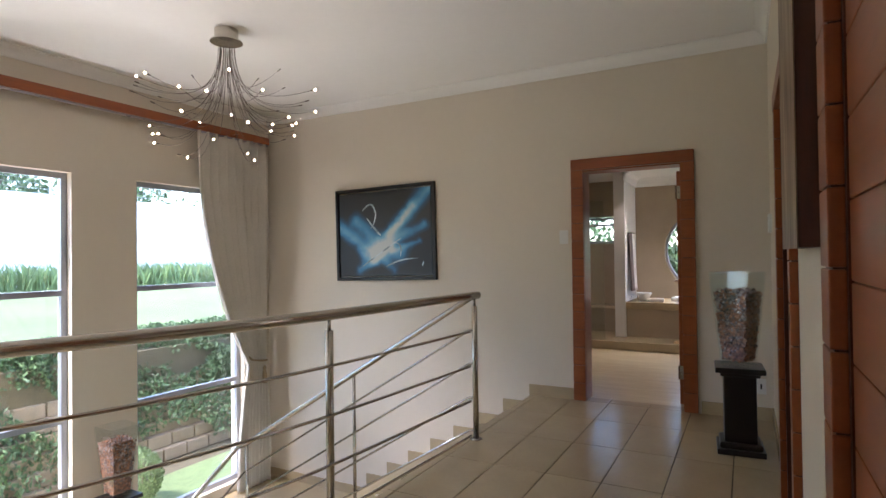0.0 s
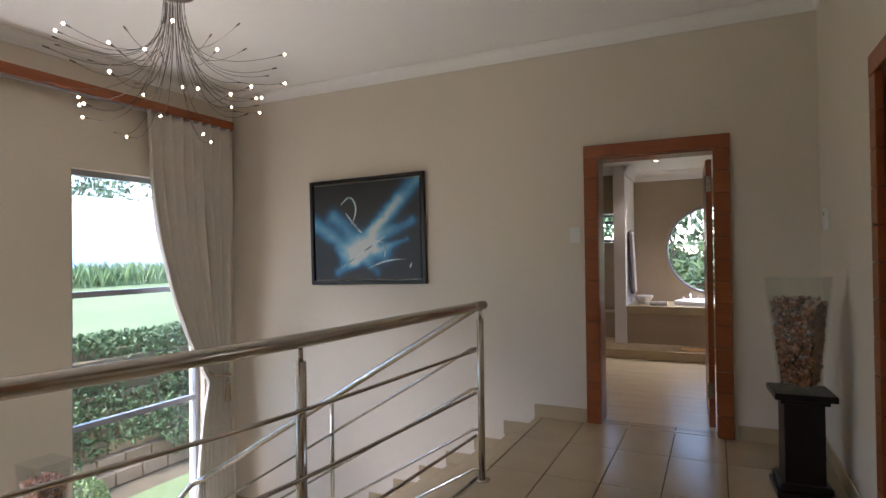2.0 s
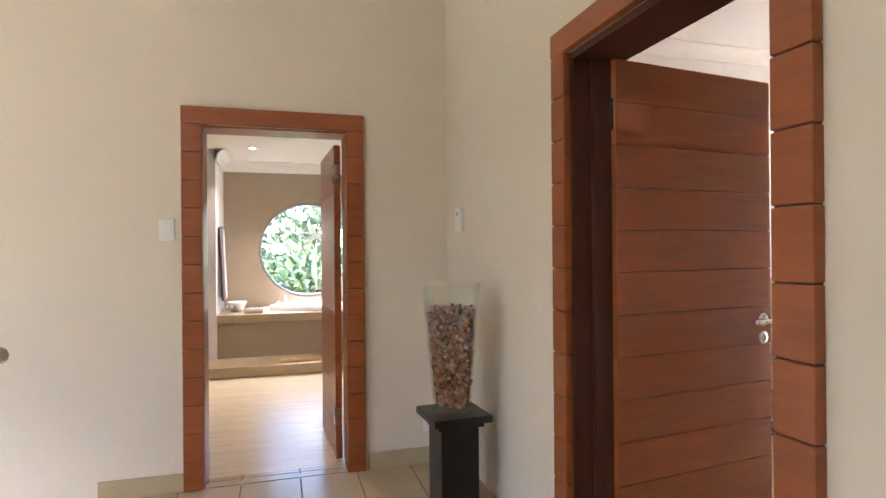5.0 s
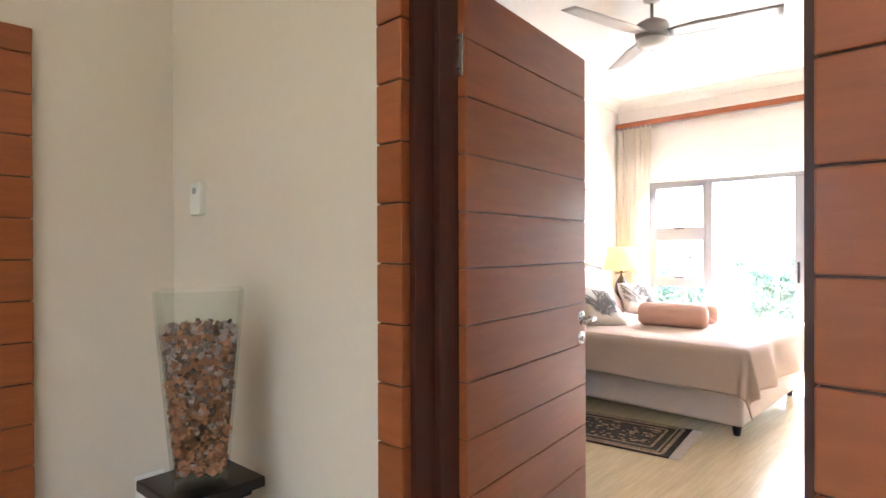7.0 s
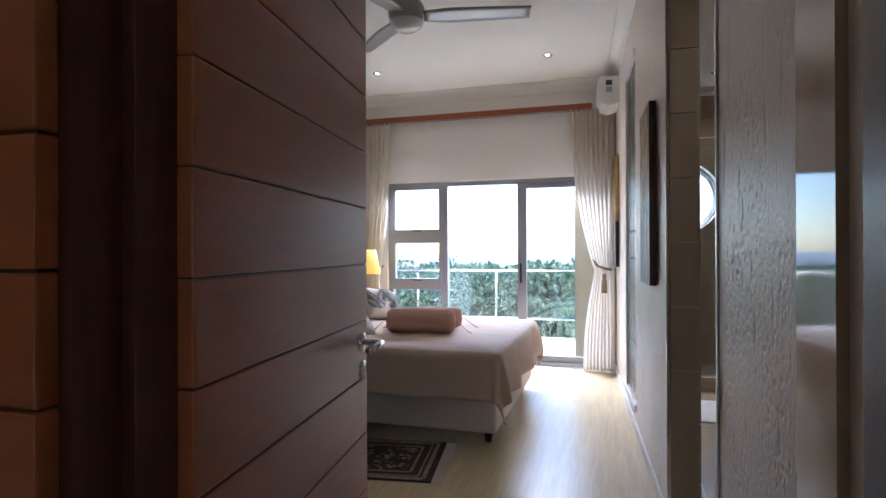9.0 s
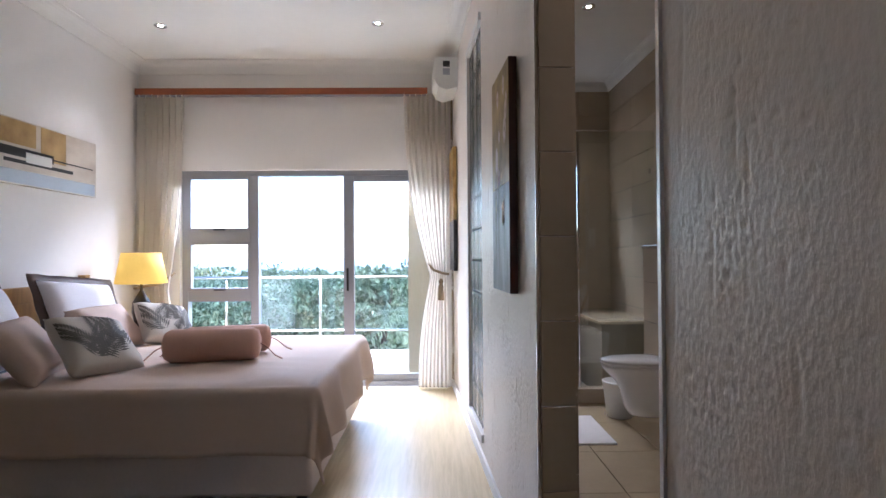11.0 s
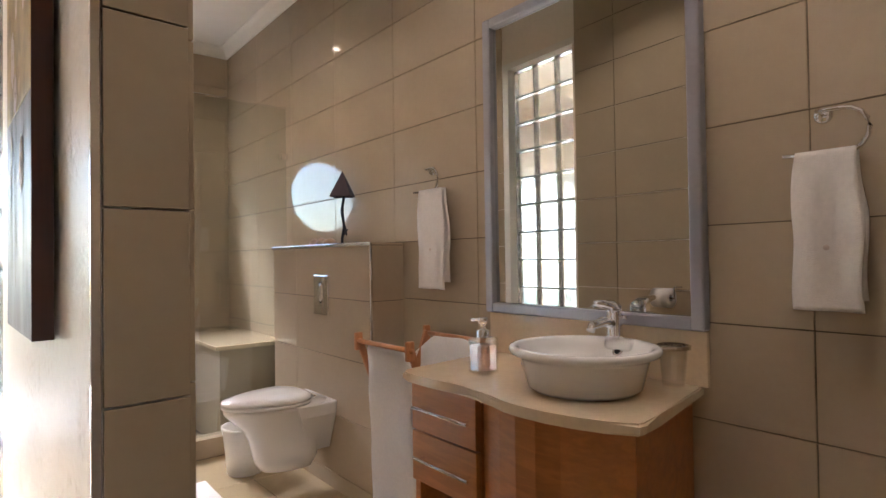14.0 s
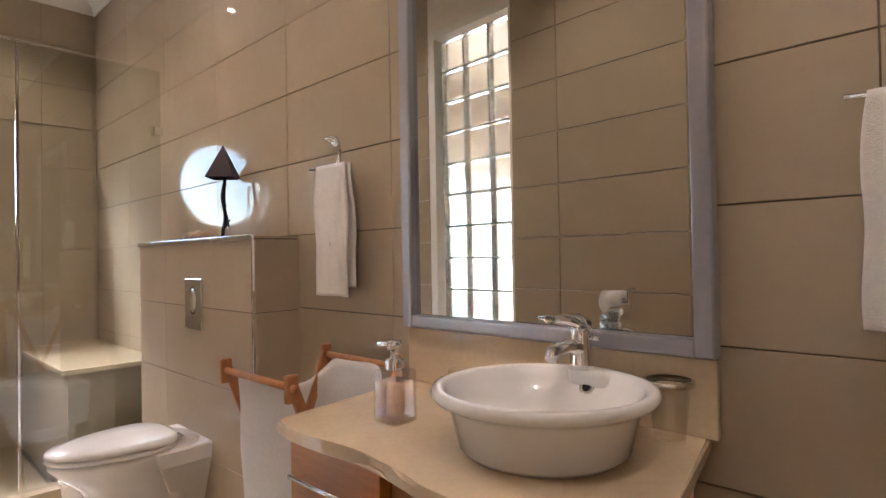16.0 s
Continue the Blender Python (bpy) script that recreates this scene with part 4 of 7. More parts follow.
for k in range(52):
    a = 2 * math.pi * k / 52 + rng.uniform(-0.05, 0.05)
    r = rng.uniform(0.42, 0.68)
    drop = rng.uniform(-0.72, -0.34) - (0.68 - r) * 0.9
    d = Vector((math.cos(a), math.sin(a), 0))
    r0 = 0.03 + 0.035 * rng.random()
    pts = []
    low = min(drop - 0.06, -0.52)
    for j in range(13):
        t = j / 12
        p = d * r0 * (1 - t) ** 3 + 3 * t * (1 - t) ** 2 * (d * (r0 * 1.1)) + 3 * t * t * (1 - t) * (d * (r0 + 0.25 * r)) + d * r * t ** 3
        z = -0.14 * (1 - t) ** 3 + 3 * t * (1 - t) ** 2 * (-0.42) + 3 * t * t * (1 - t) * (low - 0.06) + drop * t ** 3
        pts.append((p.x, p.y, z))
    w = part("wire", tube(pts, 0.0016, seg=4, caps=False), M_wire, chd)
    e, e0 = Vector(pts[-1]), Vector(pts[-2])
    dr = (e - e0).normalized()
    part("socket", tube([e - dr * 0.008, e + dr * 0.022], 0.0042, seg=6), M_wire, w)
    if k % 2 == 0:
        bm = bmesh.new()
        bmesh.ops.create_icosphere(bm, subdivisions=2, radius=0.0078, matrix=Matrix.Translation(e + dr * 0.03))
        part("bulb", bm, M_bulb, w, "lit bulb", True)

# ---- bedroom window, curtains, rail ----
bw = tagged(placed(new("window_bedroom"), pose(WIN_X + 0.05, 5.50, 0, 0, 0, -90)), "grey aluminium window with top-hung sashes and sliding glass door", "window", "", "structure")
FR = 0.055
for a, b, c, d in ((0, FR, 0, 2.09), (2.45, 2.50, 0, 2.09)):
    part("window_frame", box(a, b, 0, 0.09, c, d, 0.003), M_alu, bw)
part("window_frame", box(FR, 2.45, 0.001, 0.089, 2.04, 2.09, 0.003), M_alu, bw)
part("threshold", box(FR, 2.45, -0.01, 0.10, 0, 0.045, 0.003), M_alu, bw)
part("mullion", box(0.66, 0.735, 0.001, 0.088, 0.045, 2.04, 0.003), M_alu, bw)
part("mullion", box(1.555, 1.655, 0.01, 0.08, 0.045, 2.04, 0.004), M_alu, bw)
part("sash_frame", box(1.655, 2.45, 0.02, 0.07, 1.985, 2.04, 0.003), M_alu, bw)
part("sash_frame", box(1.655, 2.45, 0.02, 0.07, 0.045, 0.11, 0.003), M_alu, bw)
for z in (0.875, 1.455):
    part("transom", box(FR, 0.66, 0.002, 0.086, z - 0.05, z + 0.05, 0.003), M_alu, bw)
for z0, z1 in ((0.925, 1.405), (1.505, 2.04)):
    for a, b, c, d in ((FR, FR + 0.03, z0, z1), (0.63, 0.66, z0, z1), (FR + 0.03, 0.63, z0, z0 + 0.03), (FR + 0.03, 0.63, z1 - 0.03, z1)):
        part("sash_frame", box(a, b, -0.004, 0.06, c, d, 0.002), M_alu, bw)
    part("latch", box(0.31, 0.42, -0.03, -0.004, z0 + 0.008, z0 + 0.022, 0.003), M_black, bw, "black window latch")
for a, b, c, d in ((FR, 0.66, 0.045, 0.825), (FR + 0.03, 0.63, 0.955, 1.375), (FR + 0.03, 0.63, 1.535, 2.01), (0.735, 1.555, 0.045, 2.04), (1.655, 2.45, 0.11, 1.985)):
    part("pane", box(a, b, 0.04, 0.045, c, d), M_pane, bw, "clear glass pane").visible_shadow = False
part("pull_handle", box(1.585, 1.605, -0.02, 0.01, 0.92, 1.14, 0.004), M_black, bw, "black sliding door pull")
curtain("curtain", pose(WIN_X - 0.09, 5.865, 0, 0, 0, -90), 0.45, 0.30, 0.36, 2.79, 0.95, 0.012, 0.0, 0.0, "cream linen curtain gathered beside the bedroom window", folds=8, depth=0.028)
curtain("curtain", pose(WIN_X - 0.09, 2.93, 0, 0, 0, 90) @ Matrix.Diagonal((1, -1, 1, 1)), 0.42, 0.15, 0.29, 2.79, 1.06, 0.012, 0.02, 0.0, "cream linen curtain tied back with a tasselled rope", folds=8, depth=0.028)
curtain_rail("curtain_rail", (WIN_X - 0.09, 5.87, 2.785), (WIN_X - 0.09, 3.12, 2.785), "reddish wooden curtain rail over the sliding door", 0.062)

# ---- balcony and far view ----
M_deck = mat("pale_balcony_tile", (0.52, 0.49, 0.45), 0.6, vary=0.05, scale=2)
setting("floor_balcony", box(6.45, 8.6, 2.9, 9.0, -0.25, -0.03), M_deck, "pale balcony floor", "balcony")
bal = tagged(new("balcony_railing"), "glass balcony balustrade with steel rails", "railing", "", "structure")
part("top_rail", tube([(8.4, 2.95, 0.975), (8.4, 9.0, 0.975)], 0.02), M_steel, bal, "", True)
part("low_rail", tube([(8.4, 2.95, 0.265), (8.4, 9.0, 0.265)], 0.015), M_steel, bal, "", True)
for k in range(5):
    y = 3.35 + 1.25 * k
    part("post", tube([(8.4, y, -0.03), (8.4, y, 0.975)], 0.018), M_steel, bal, "", True)
    part("glass_panel", box(8.39, 8.40, y + 0.04, y + 1.21, 0.28, 0.95), M_railglass, bal).visible_shadow = False
# ---- bedroom things ----
def grid_mesh(nu, nv, f, bm=None, wrap=False):
    bm = bm or bmesh.new()
    g = [[bm.verts.new(f(i / nu, j / nv)) for i in range(nu + 1)] for j in range(nv + 1)]
    for j in range(nv):
        for i in range(nu):
            bm.faces.new((g[j][i], g[j][i + 1], g[j + 1][i + 1], g[j + 1][i]))
    return bm


bed = thing("bed", (4.445, 4.715, 0), "made double bed with pinkish-beige duvet on an upholstered base", "bed")
HW, Y0, Y1 = 0.86, -1.06, 1.12
for x in (-0.72, 0.72):
    for y in (-0.98, 1.0):
        part("leg", lathe([(0, 0), (0.022, 0), (0.03, 0.05), (0.034, 0.10), (0, 0.10)], at=(x, y, 0), seg=14), M_black, bed, "black castor leg", True)
part("base", box(-HW, HW, Y0, Y1, 0.095, 0.36, 0.03, seg=3), M_base, bed, "pale upholstered bed base", True)
part("mattress", box(-HW, HW, Y0, Y1, 0.36, 0.60, 0.05, seg=3), M_base, bed, "", True)


def duvet(u, v):
    a, b = -HW - 0.34 + (2 * HW + 0.68) * u, Y0 - 0.33 + (Y1 - 0.25 - Y0 + 0.33) * v
    ox, oy = max(0.0, abs(a) - HW), max(0.0, Y0 - b)
    d = math.hypot(ox, oy)
    sx = math.copysign(1, a)
    x, y = max(-HW, min(HW, a)), max(Y0, b)
    z = 0.635
    if d > 0:
        r = 0.05
        q = min(d, r * 1.57)
        out = r * math.sin(q / r)
        drop = r * (1 - math.cos(q / r)) + max(0.0, d - q)
        nx, ny = ox / d * sx, -oy / d
        fold = 0.030 * min(1.0, drop / 0.2) * math.sin(9 * (a * abs(ny) + b * abs(nx)) + 2.2 * noise.noise(Vector((a * 2, b * 2, 0)))) * (1.0 if oy > 0 else 0.5)
        x, y, z = x + nx * (out + 0.10 * drop + fold), y + ny * (out + 0.12 * drop + fold), z - drop
    else:
        z += 0.012 * noise.noise(Vector((a * 2.2, b * 2.2, 4))) + 0.006 * noise.noise(Vector((a * 7, b * 4, 2)))
        e = min(HW - abs(a), b - Y0)
        z -= 0.03 * max(0.0, 1 - e / 0.12) ** 2 * 0.4
    return (x, y, z)


dv = part("duvet", grid_mesh(110, 100, duvet), M_bed, bed, "pinkish-beige duvet hanging over the base", True)
sol = dv.modifiers.new("thickness", "SOLIDIFY")
sol.thickness, sol.offset = 0.012, -1


def cushion(name, at, w, h, t, tilt, turn, material, label, flange=None, lean=0.0):
    """A plump cushion; local x across, z up, leaning back by tilt degrees."""
    c = tagged(placed(new(name), Matrix.Translation(at) @ pose(0, 0, 0, 0, 0, turn) @ pose(0, 0, 0, -tilt, lean, 0)), label, "pillow", "pillows on the bed")
    n = 22

    def side(s):
        def f(u, v):
            a, b = 2 * u - 1, 2 * v - 1
            k = ((1 - a ** 4) * (1 - b ** 4)) ** 0.42 if abs(a) < 1 and abs(b) < 1 else 0
            pin = 1 - 0.07 * (1 - abs(b) ** 1.5) * abs(a) ** 3
            pin2 = 1 - 0.07 * (1 - abs(a) ** 1.5) * abs(b) ** 3
            return (a * w / 2 * pin, s * t / 2 * k * (1 + 0.12 * noise.noise(Vector((a * 2, b * 2, s + w)))), h / 2 + b * h / 2 * pin2)
        return f
    bm = grid_mesh(n, n, side(-1))
    grid_mesh(n, n, side(1), bm)
    bmesh.ops.remove_doubles(bm, verts=bm.verts, dist=0.0005)
    part("cover", bm, material, c, "", True)
    if flange:
        def fl(u, v):
            a, b = 2 * u - 1, 2 * v - 1
            return (a * (w / 2 + 0.05), 0.004 + 0.012 * noise.noise(Vector((a * 3, b * 3, 1))) , h / 2 + b * (h / 2 + 0.05))
        q = part("flange", grid_mesh(16, 16, fl), flange, c, "dark brown border", True)
        q.modifiers.new("thickness", "SOLIDIFY").thickness = 0.006
    return c


M_pillow = mat("white_cotton", (0.74, 0.72, 0.74), 0.8, vary=0.03, scale=5, bump=0.2, bump_scale=220)
M_beige = mat("beige_cotton", (0.60, 0.46, 0.38), 0.8, vary=0.04, scale=5, bump=0.2, bump_scale=220)
M_brown = mat("brown_satin", (0.05, 0.026, 0.018), 0.5, vary=0.1, scale=5)
M_bolster = mat("pink_cotton", (0.66, 0.40, 0.30), 0.75, vary=0.05, scale=8, bump=0.15, bump_scale=160)
M_fern = canvas_paint("fern_print", (0.60, 0.55, 0.48), (0.60, 0.55, 0.48), 3, (1, 1, 1), 0.8)
M_fern_leaf = mat("fern_print_leaf", (0.13, 0.12, 0.10), 0.8, vary=0.1, scale=12)


def fern_leaves(c, w, h, t):
    """Printed fronds: thin leaflets just proud of the cover."""
    rng = random.Random(int(w * 1000))
    bm = bmesh.new()
    for k in range(9):
        x, z, a = rng.uniform(-0.3, 0.3) * w, h * rng.uniform(0.15, 0.55), rng.uniform(0.5, 2.6)
        for j in range(17):
            s = j / 16 * 0.26
            px, pz = x + math.cos(a) * s, z + math.sin(a) * s
            for sg in (-1, 1):
                b = a + sg * (1.1 - 0.5 * j / 16)
                ln = 0.085 * (1 - 0.65 * j / 16)
                qs = []
                for d, o in ((0, 0), (0.5, 0.007), (1, 0), (0.5, -0.007)):
                    qx, qz = px + math.cos(b) * ln * d - math.sin(b) * o, pz + math.sin(b) * ln * d + math.cos(b) * o
                    aa, bb = min(0.97, max(-0.97, 2 * qx / w)), min(0.97, max(-0.97, 2 * qz / h - 1))
                    kk = ((1 - aa ** 4) * (1 - bb ** 4)) ** 0.42
                    qs.append(bm.verts.new((aa * w / 2 * 0.99, -t / 2 * kk * (1 + 0.12 * noise.noise(Vector((aa * 2, bb * 2, -1 + w)))) - 0.002 - 0.0002 * k, (bb + 1) * h / 2)))
                bm.faces.new(qs)
    part("fern_print", bm, M_fern_leaf, c, "dark fern pattern")


TOP = 0.63
cushion("pillow", (4.00, 5.42, TOP), 0.60, 0.50, 0.18, 24, 12, M_pillow, "large white pillow with a dark brown border", M_brown)
cushion("pillow", (4.88, 5.48, TOP), 0.60, 0.50, 0.18, 26, -14, M_pillow, "large white pillow with a dark brown border", M_brown, 6)
cushion("pillow", (3.87, 5.08, TOP), 0.52, 0.38, 0.16, 38, 18, M_beige, "beige cotton pillow leaning on a white pillow")
cushion("pillow", (4.74, 5.20, TOP), 0.52, 0.36, 0.16, 38, -6, M_beige, "beige cotton pillow leaning on a white pillow")
w1 = cushion("cushion", (3.92, 4.80, TOP), 0.44, 0.40, 0.15, 46, -22, M_fern, "square cushion printed with dark fern leaves", None, 8)
fern_leaves(w1, 0.44, 0.40, 0.15)
w2 = cushion("cushion", (4.98, 4.98, TOP), 0.40, 0.36, 0.14, 42, -34, M_fern, "square cushion printed with dark fern leaves", None, 10)
fern_leaves(w2, 0.40, 0.36, 0.14)


def bolster(a, b, r, label):
    v = Vector(b) - Vector(a)
    o = tagged(placed(new("bolster"), pose(*a, 0, 0, math.degrees(math.atan2(v.y, v.x)))), label, "bolster", "bolsters")
    L_ = v.length
    pts = [(L_ * t, 0, r) for t in (0, 0.02, 0.08, 0.5, 0.92, 0.98, 1)]
    part("cover", tube(pts, r, seg=24, radii=[r * 0.45, r * 0.8, r, r * 1.02, r, r * 0.8, r * 0.45]), M_bolster, o, "", True)
    for x, s in ((0, -1), (L_, 1)):
        part("tie", tube([(x, 0, r), (x + s * 0.04, -0.02, r * 0.8), (x + s * 0.09, -0.05, r * 0.3), (x + s * 0.13, -0.04, 0.006)], 0.004, seg=6), M_bolster, o, "", True)
    return o


bolster((4.20, 4.66, TOP + 0.004), (4.30, 4.12, TOP + 0.004), 0.098, "pink cotton bolster with tied ends on the duvet")
bolster((4.46, 4.66, TOP + 0.004), (4.62, 4.15, TOP + 0.004), 0.088, "smaller pink cotton bolster with tied ends")

# bedside table and lamp
M_pine = wood("pine", (0.55, 0.33, 0.13), 0.45, (10, 10, 1.2), 0.8, 0.05, 0.1)
ns = thing("bedside_table", (5.70, 5.58, 0), "light wooden bedside table beside the bed", "bedside table")
part("top", box(-0.26, 0.26, -0.24, 0.24, 0.645, 0.675, 0.006), M_pine, ns)
for x in (-0.22, 0.22):
    for y in (-0.20, 0.20):
        part("leg", box(x - 0.02, x + 0.02, y - 0.02, y + 0.02, 0, 0.645, 0.004), M_pine, ns)
part("drawer", box(-0.21, 0.21, -0.235, 0.20, 0.48, 0.63, 0.005), M_pine, ns)
part("knob", lathe([(0, -0.02), (0.014, -0.016), (0.014, 0), (0, 0)], at=(0, 0, 0), seg=12), M_steel, ns).matrix_basis = pose(0, -0.238, 0.55, -90)
M_shade = mat("yellow_shade", (0.78, 0.55, 0.12), 0.8, vary=0.03, scale=6, emit=(1.0, 0.62, 0.12), power=0.10, bump=0.2, bump_scale=200)
tl = thing("table_lamp", (5.68, 5.56, 0.677), "table lamp with yellow fabric shade and dark base", "lamp")
part("base", lathe([(0, 0), (0.075, 0), (0.08, 0.02), (0.06, 0.05), (0.075, 0.12), (0.07, 0.2), (0.03, 0.27), (0.012, 0.30), (0.012, 0.42), (0, 0.42)], seg=24), M_black, tl, "dark glazed base", True)
sh = part("shade", lathe([(0.205, 0.36), (0.155, 0.62)], seg=36), M_shade, tl, "yellow fabric shade", True)
sh.modifiers.new("thickness", "SOLIDIFY").thickness = 0.003
hb = thing("headboard", (4.445, 5.855, 0), "light wooden headboard behind the pillows", "headboard")
for x in (-0.93, 0.93):
    part("post", box(x - 0.03, x + 0.03, -0.03, 0.03, 0, 1.12, 0.006), M_pine, hb)
part("rail", box(-0.90, 0.90, -0.02, 0.02, 0.95, 1.06, 0.006), M_pine, hb)
part("panel", box(-0.90, 0.90, -0.012, 0.012, 0.45, 0.95, 0.003), M_pine, hb)

# rug
M_rug = canvas_paint("rug_ground", (0.02, 0.018, 0.016), (0.05, 0.035, 0.03), 20, (1, 1, 1), 0.95)
M_rug2 = canvas_paint("rug_pattern", (0.20, 0.13, 0.08), (0.36, 0.27, 0.18), 30, (1, 1, 1), 0.95)
rug = thing("rug", (3.207, 4.54, 0), "small dark oriental rug with cream fringe beside the bed", "rug", rz=8)
part("rug_body", box(-0.325, 0.325, -0.60, 0.60, 0, 0.010, 0.003), M_rug, rug)
bm = bmesh.new()
for sx, sy, w in ((0.30, 0.55, 0.012), (0.265, 0.515, 0.006), (0.21, 0.46, 0.008)):
    for a in (-1, 1):
        box(a * sx - w, a * sx + w, -sy, sy, 0.010, 0.0118, bm=bm)
        box(-sx + w, sx - w, a * sy - w, a * sy + w, 0.010, 0.0118, bm=bm)
rng = random.Random(9)
for k in range(150):
    x, y, r = rng.uniform(-0.19, 0.19), rng.uniform(-0.43, 0.43), rng.uniform(0.007, 0.02)
    lathe([(r, 0.0), (r * 0.5, 0.0022), (0, 0.0022)], bm, 6, (x, y, 0.0098))
for k in range(60):
    t = k / 60
    for a in (-1, 1):
        lathe([(0.011, 0.0), (0.004, 0.0022), (0, 0.0022)], bm, 5, (a * 0.284, -0.53 + 1.06 * t, 0.0098))
part("pattern", bm, M_rug2, rug, "tan woven border and medallions")
for a in (-1, 1):
    bm = bmesh.new()
    for k in range(70):
        x = -0.32 + 0.64 * k / 69
        tube([(x, a * 0.60, 0.006), (x + rng.uniform(-0.01, 0.01), a * 0.665, 0.003)], 0.0022, bm, 4, False)
    part("fringe", bm, M_base, rug, "cream fringe")

# ceiling fan
M_fan = mat("fan_grey", (0.42, 0.41, 0.40), 0.35, 0.3, vary=0.03)
fan = thing("ceiling_fan", (3.47, 4.22, CEIL_B), "grey three-blade ceiling fan at rest", "ceiling fan")
part("canopy", lathe([(0, 0), (0.065, 0), (0.06, -0.05), (0.02, -0.07), (0, -0.07)], seg=24), M_fan, fan, "", True)
part("rod", tube([(0, 0, -0.06), (0, 0, -0.20)], 0.012), M_fan, fan, "", True)
part("motor", lathe([(0, -0.18), (0.05, -0.185), (0.105, -0.215), (0.118, -0.24), (0.118, -0.30), (0.11, -0.33), (0, -0.33)], seg=32), M_fan, fan, "", True)
part("bowl", lathe([(0.112, -0.332), (0.10, -0.365), (0.06, -0.39), (0, -0.398)], seg=32), M_white, fan, "white bowl", True)
for a in (-75, 45, 165):
    def blade(u, v, a=a):
        r = 0.11 + 0.70 * u
        w = (0.055 + 0.03 * min(1, u * 4) - 0.02 * u)
        c = (v - 0.5) * 2 * w
        p = Matrix.Rotation(radians(a), 3, "Z") @ Vector((r, c, -0.30 - 0.16 * c + 0.02 * u))
        return tuple(p)
    b = part("blade", grid_mesh(14, 4, blade), M_fan, fan, "", True)
    b.modifiers.new("thickness", "SOLIDIFY").thickness = 0.008

# air conditioner
ac = tagged(placed(new("air_conditioner"), PART @ pose(2.84, 0, 2.69)), "white wall-mounted air conditioner near the curtain", "air conditioner")
bm = bmesh.new()
prof = [(0, 0.03), (0.10, 0.0), (0.17, 0.03), (0.205, 0.10), (0.205, 0.24), (0.19, 0.285), (0, 0.285)]
ends = [[bm.verts.new((u, a, b)) for a, b in prof] for u in (0, 0.42)]
for k in range(len(prof)):
    bm.faces.new((ends[0][k], ends[0][(k + 1) % len(prof)], ends[1][(k + 1) % len(prof)], ends[1][k]))
bm.faces.new(ends[0])
bm.faces.new(list(reversed(ends[1])))
part("case", bm, M_plastic, ac)
part("flap", box(0.03, 0.39, 0.12, 0.20, 0.028, 0.034), M_black, ac, "dark air slot").matrix_basis = pose(0, 0, -0.02, 20)
part("side_label", box(-0.002, 0.0, 0.07, 0.13, 0.20, 0.25), M_black, ac, "black label").location = (0, 0, 0)
part("side_label", box(-0.002, 0.0, 0.07, 0.13, 0.13, 0.185), M_alu, ac, "grey printed label")

# pictures in the bedroom
M_abs = canvas_paint("cream_abstract", (0.50, 0.43, 0.36), (0.66, 0.60, 0.52), 3, (1, 1, 2))
M_och = canvas_paint("ochre_paint", (0.28, 0.17, 0.06), (0.50, 0.34, 0.14), 5, (1, 1, 1))
hp = thing("canvas_picture", (4.74, HEAD_Y, 1.975), "long cream abstract canvas with ochre patches and black bars", "painting")
part("canvas", box(-0.80, 0.80, -0.03, 0, -0.222, 0.222, 0.003), M_abs, hp)
part("ochre_patch", box(-0.75, 0.10, -0.0325, -0.031, 0.05, 0.212), M_och, hp)
part("ochre_patch", box(0.15, 0.42, -0.0325, -0.031, -0.02, 0.215), M_och, hp)
for a, b, c, d in ((-0.7, 0.28, -0.03, 0.03), (-0.2, 0.5, -0.075, -0.05), (0.05, 0.75, -0.005, 0.004)):
    part("black_bar", box(a, b, -0.0345, -0.0328, c, d), M_black, hp)
part("white_patch", box(0.0, 0.26, -0.036, -0.035, -0.06, 0.01), M_white, hp)
part("grey_wash", box(-0.78, 0.78, -0.0316, -0.0309, -0.212, -0.12), M_alu, hp)
M_flow = canvas_paint("flower_panel_top", (0.22, 0.14, 0.04), (0.52, 0.36, 0.12), 6, (1, 1, 1))
M_flow2 = canvas_paint("flower_panel_low", (0.09, 0.05, 0.05), (0.24, 0.19, 0.18), 7, (1, 1, 0.5))
fp = tagged(placed(new("canvas_picture"), PART @ pose(0.275, 0.012, 1.10) @ Matrix.Diagonal((0.62, 0.85, 0.925, 1))), "tall ochre and purple flower canvas on rough plaster", "painting")
part("canvas_top", box(0, 0.68, 0, 0.042, 0.50, 1.05, 0.003), M_flow, fp)
part("canvas_low", box(0, 0.68, 0, 0.0415, 0.0, 0.4999, 0.003), M_flow2, fp)
part("edge", box(-0.003, 0.0, 0.001, 0.041, 0.0, 1.05), M_jamb, fp, "dark brown canvas edge")
rng = random.Random(3)
for k in range(16):
    x, z, r = rng.uniform(0.08, 0.55), rng.uniform(0.35, 0.98), rng.uniform(0.018, 0.04)
    b = bmesh.new()
    for j in range(6):
        an = j * math.pi / 3 + k
        c = Vector((x + math.cos(an) * r, 0.0425 + 0.0001 * k, z + math.sin(an) * r))
        b.faces.new([b.verts.new(c + Vector((math.cos(q) * r * 0.55, 0.00002 * j, math.sin(q) * r * 0.75))) for q in (i * math.pi / 4 for i in range(8))])
    part("flower", b, M_base if k % 3 else M_och, fp)
for k in range(9):
    x = rng.uniform(0.08, 0.55)
    part("stem", stroke(bmesh.new(), [(x, -0.0 + 0.1), (x + 0.02, 0.35), (x - 0.02, 0.6)], 0.012, 0.006, -0.0422), M_bark, fp)
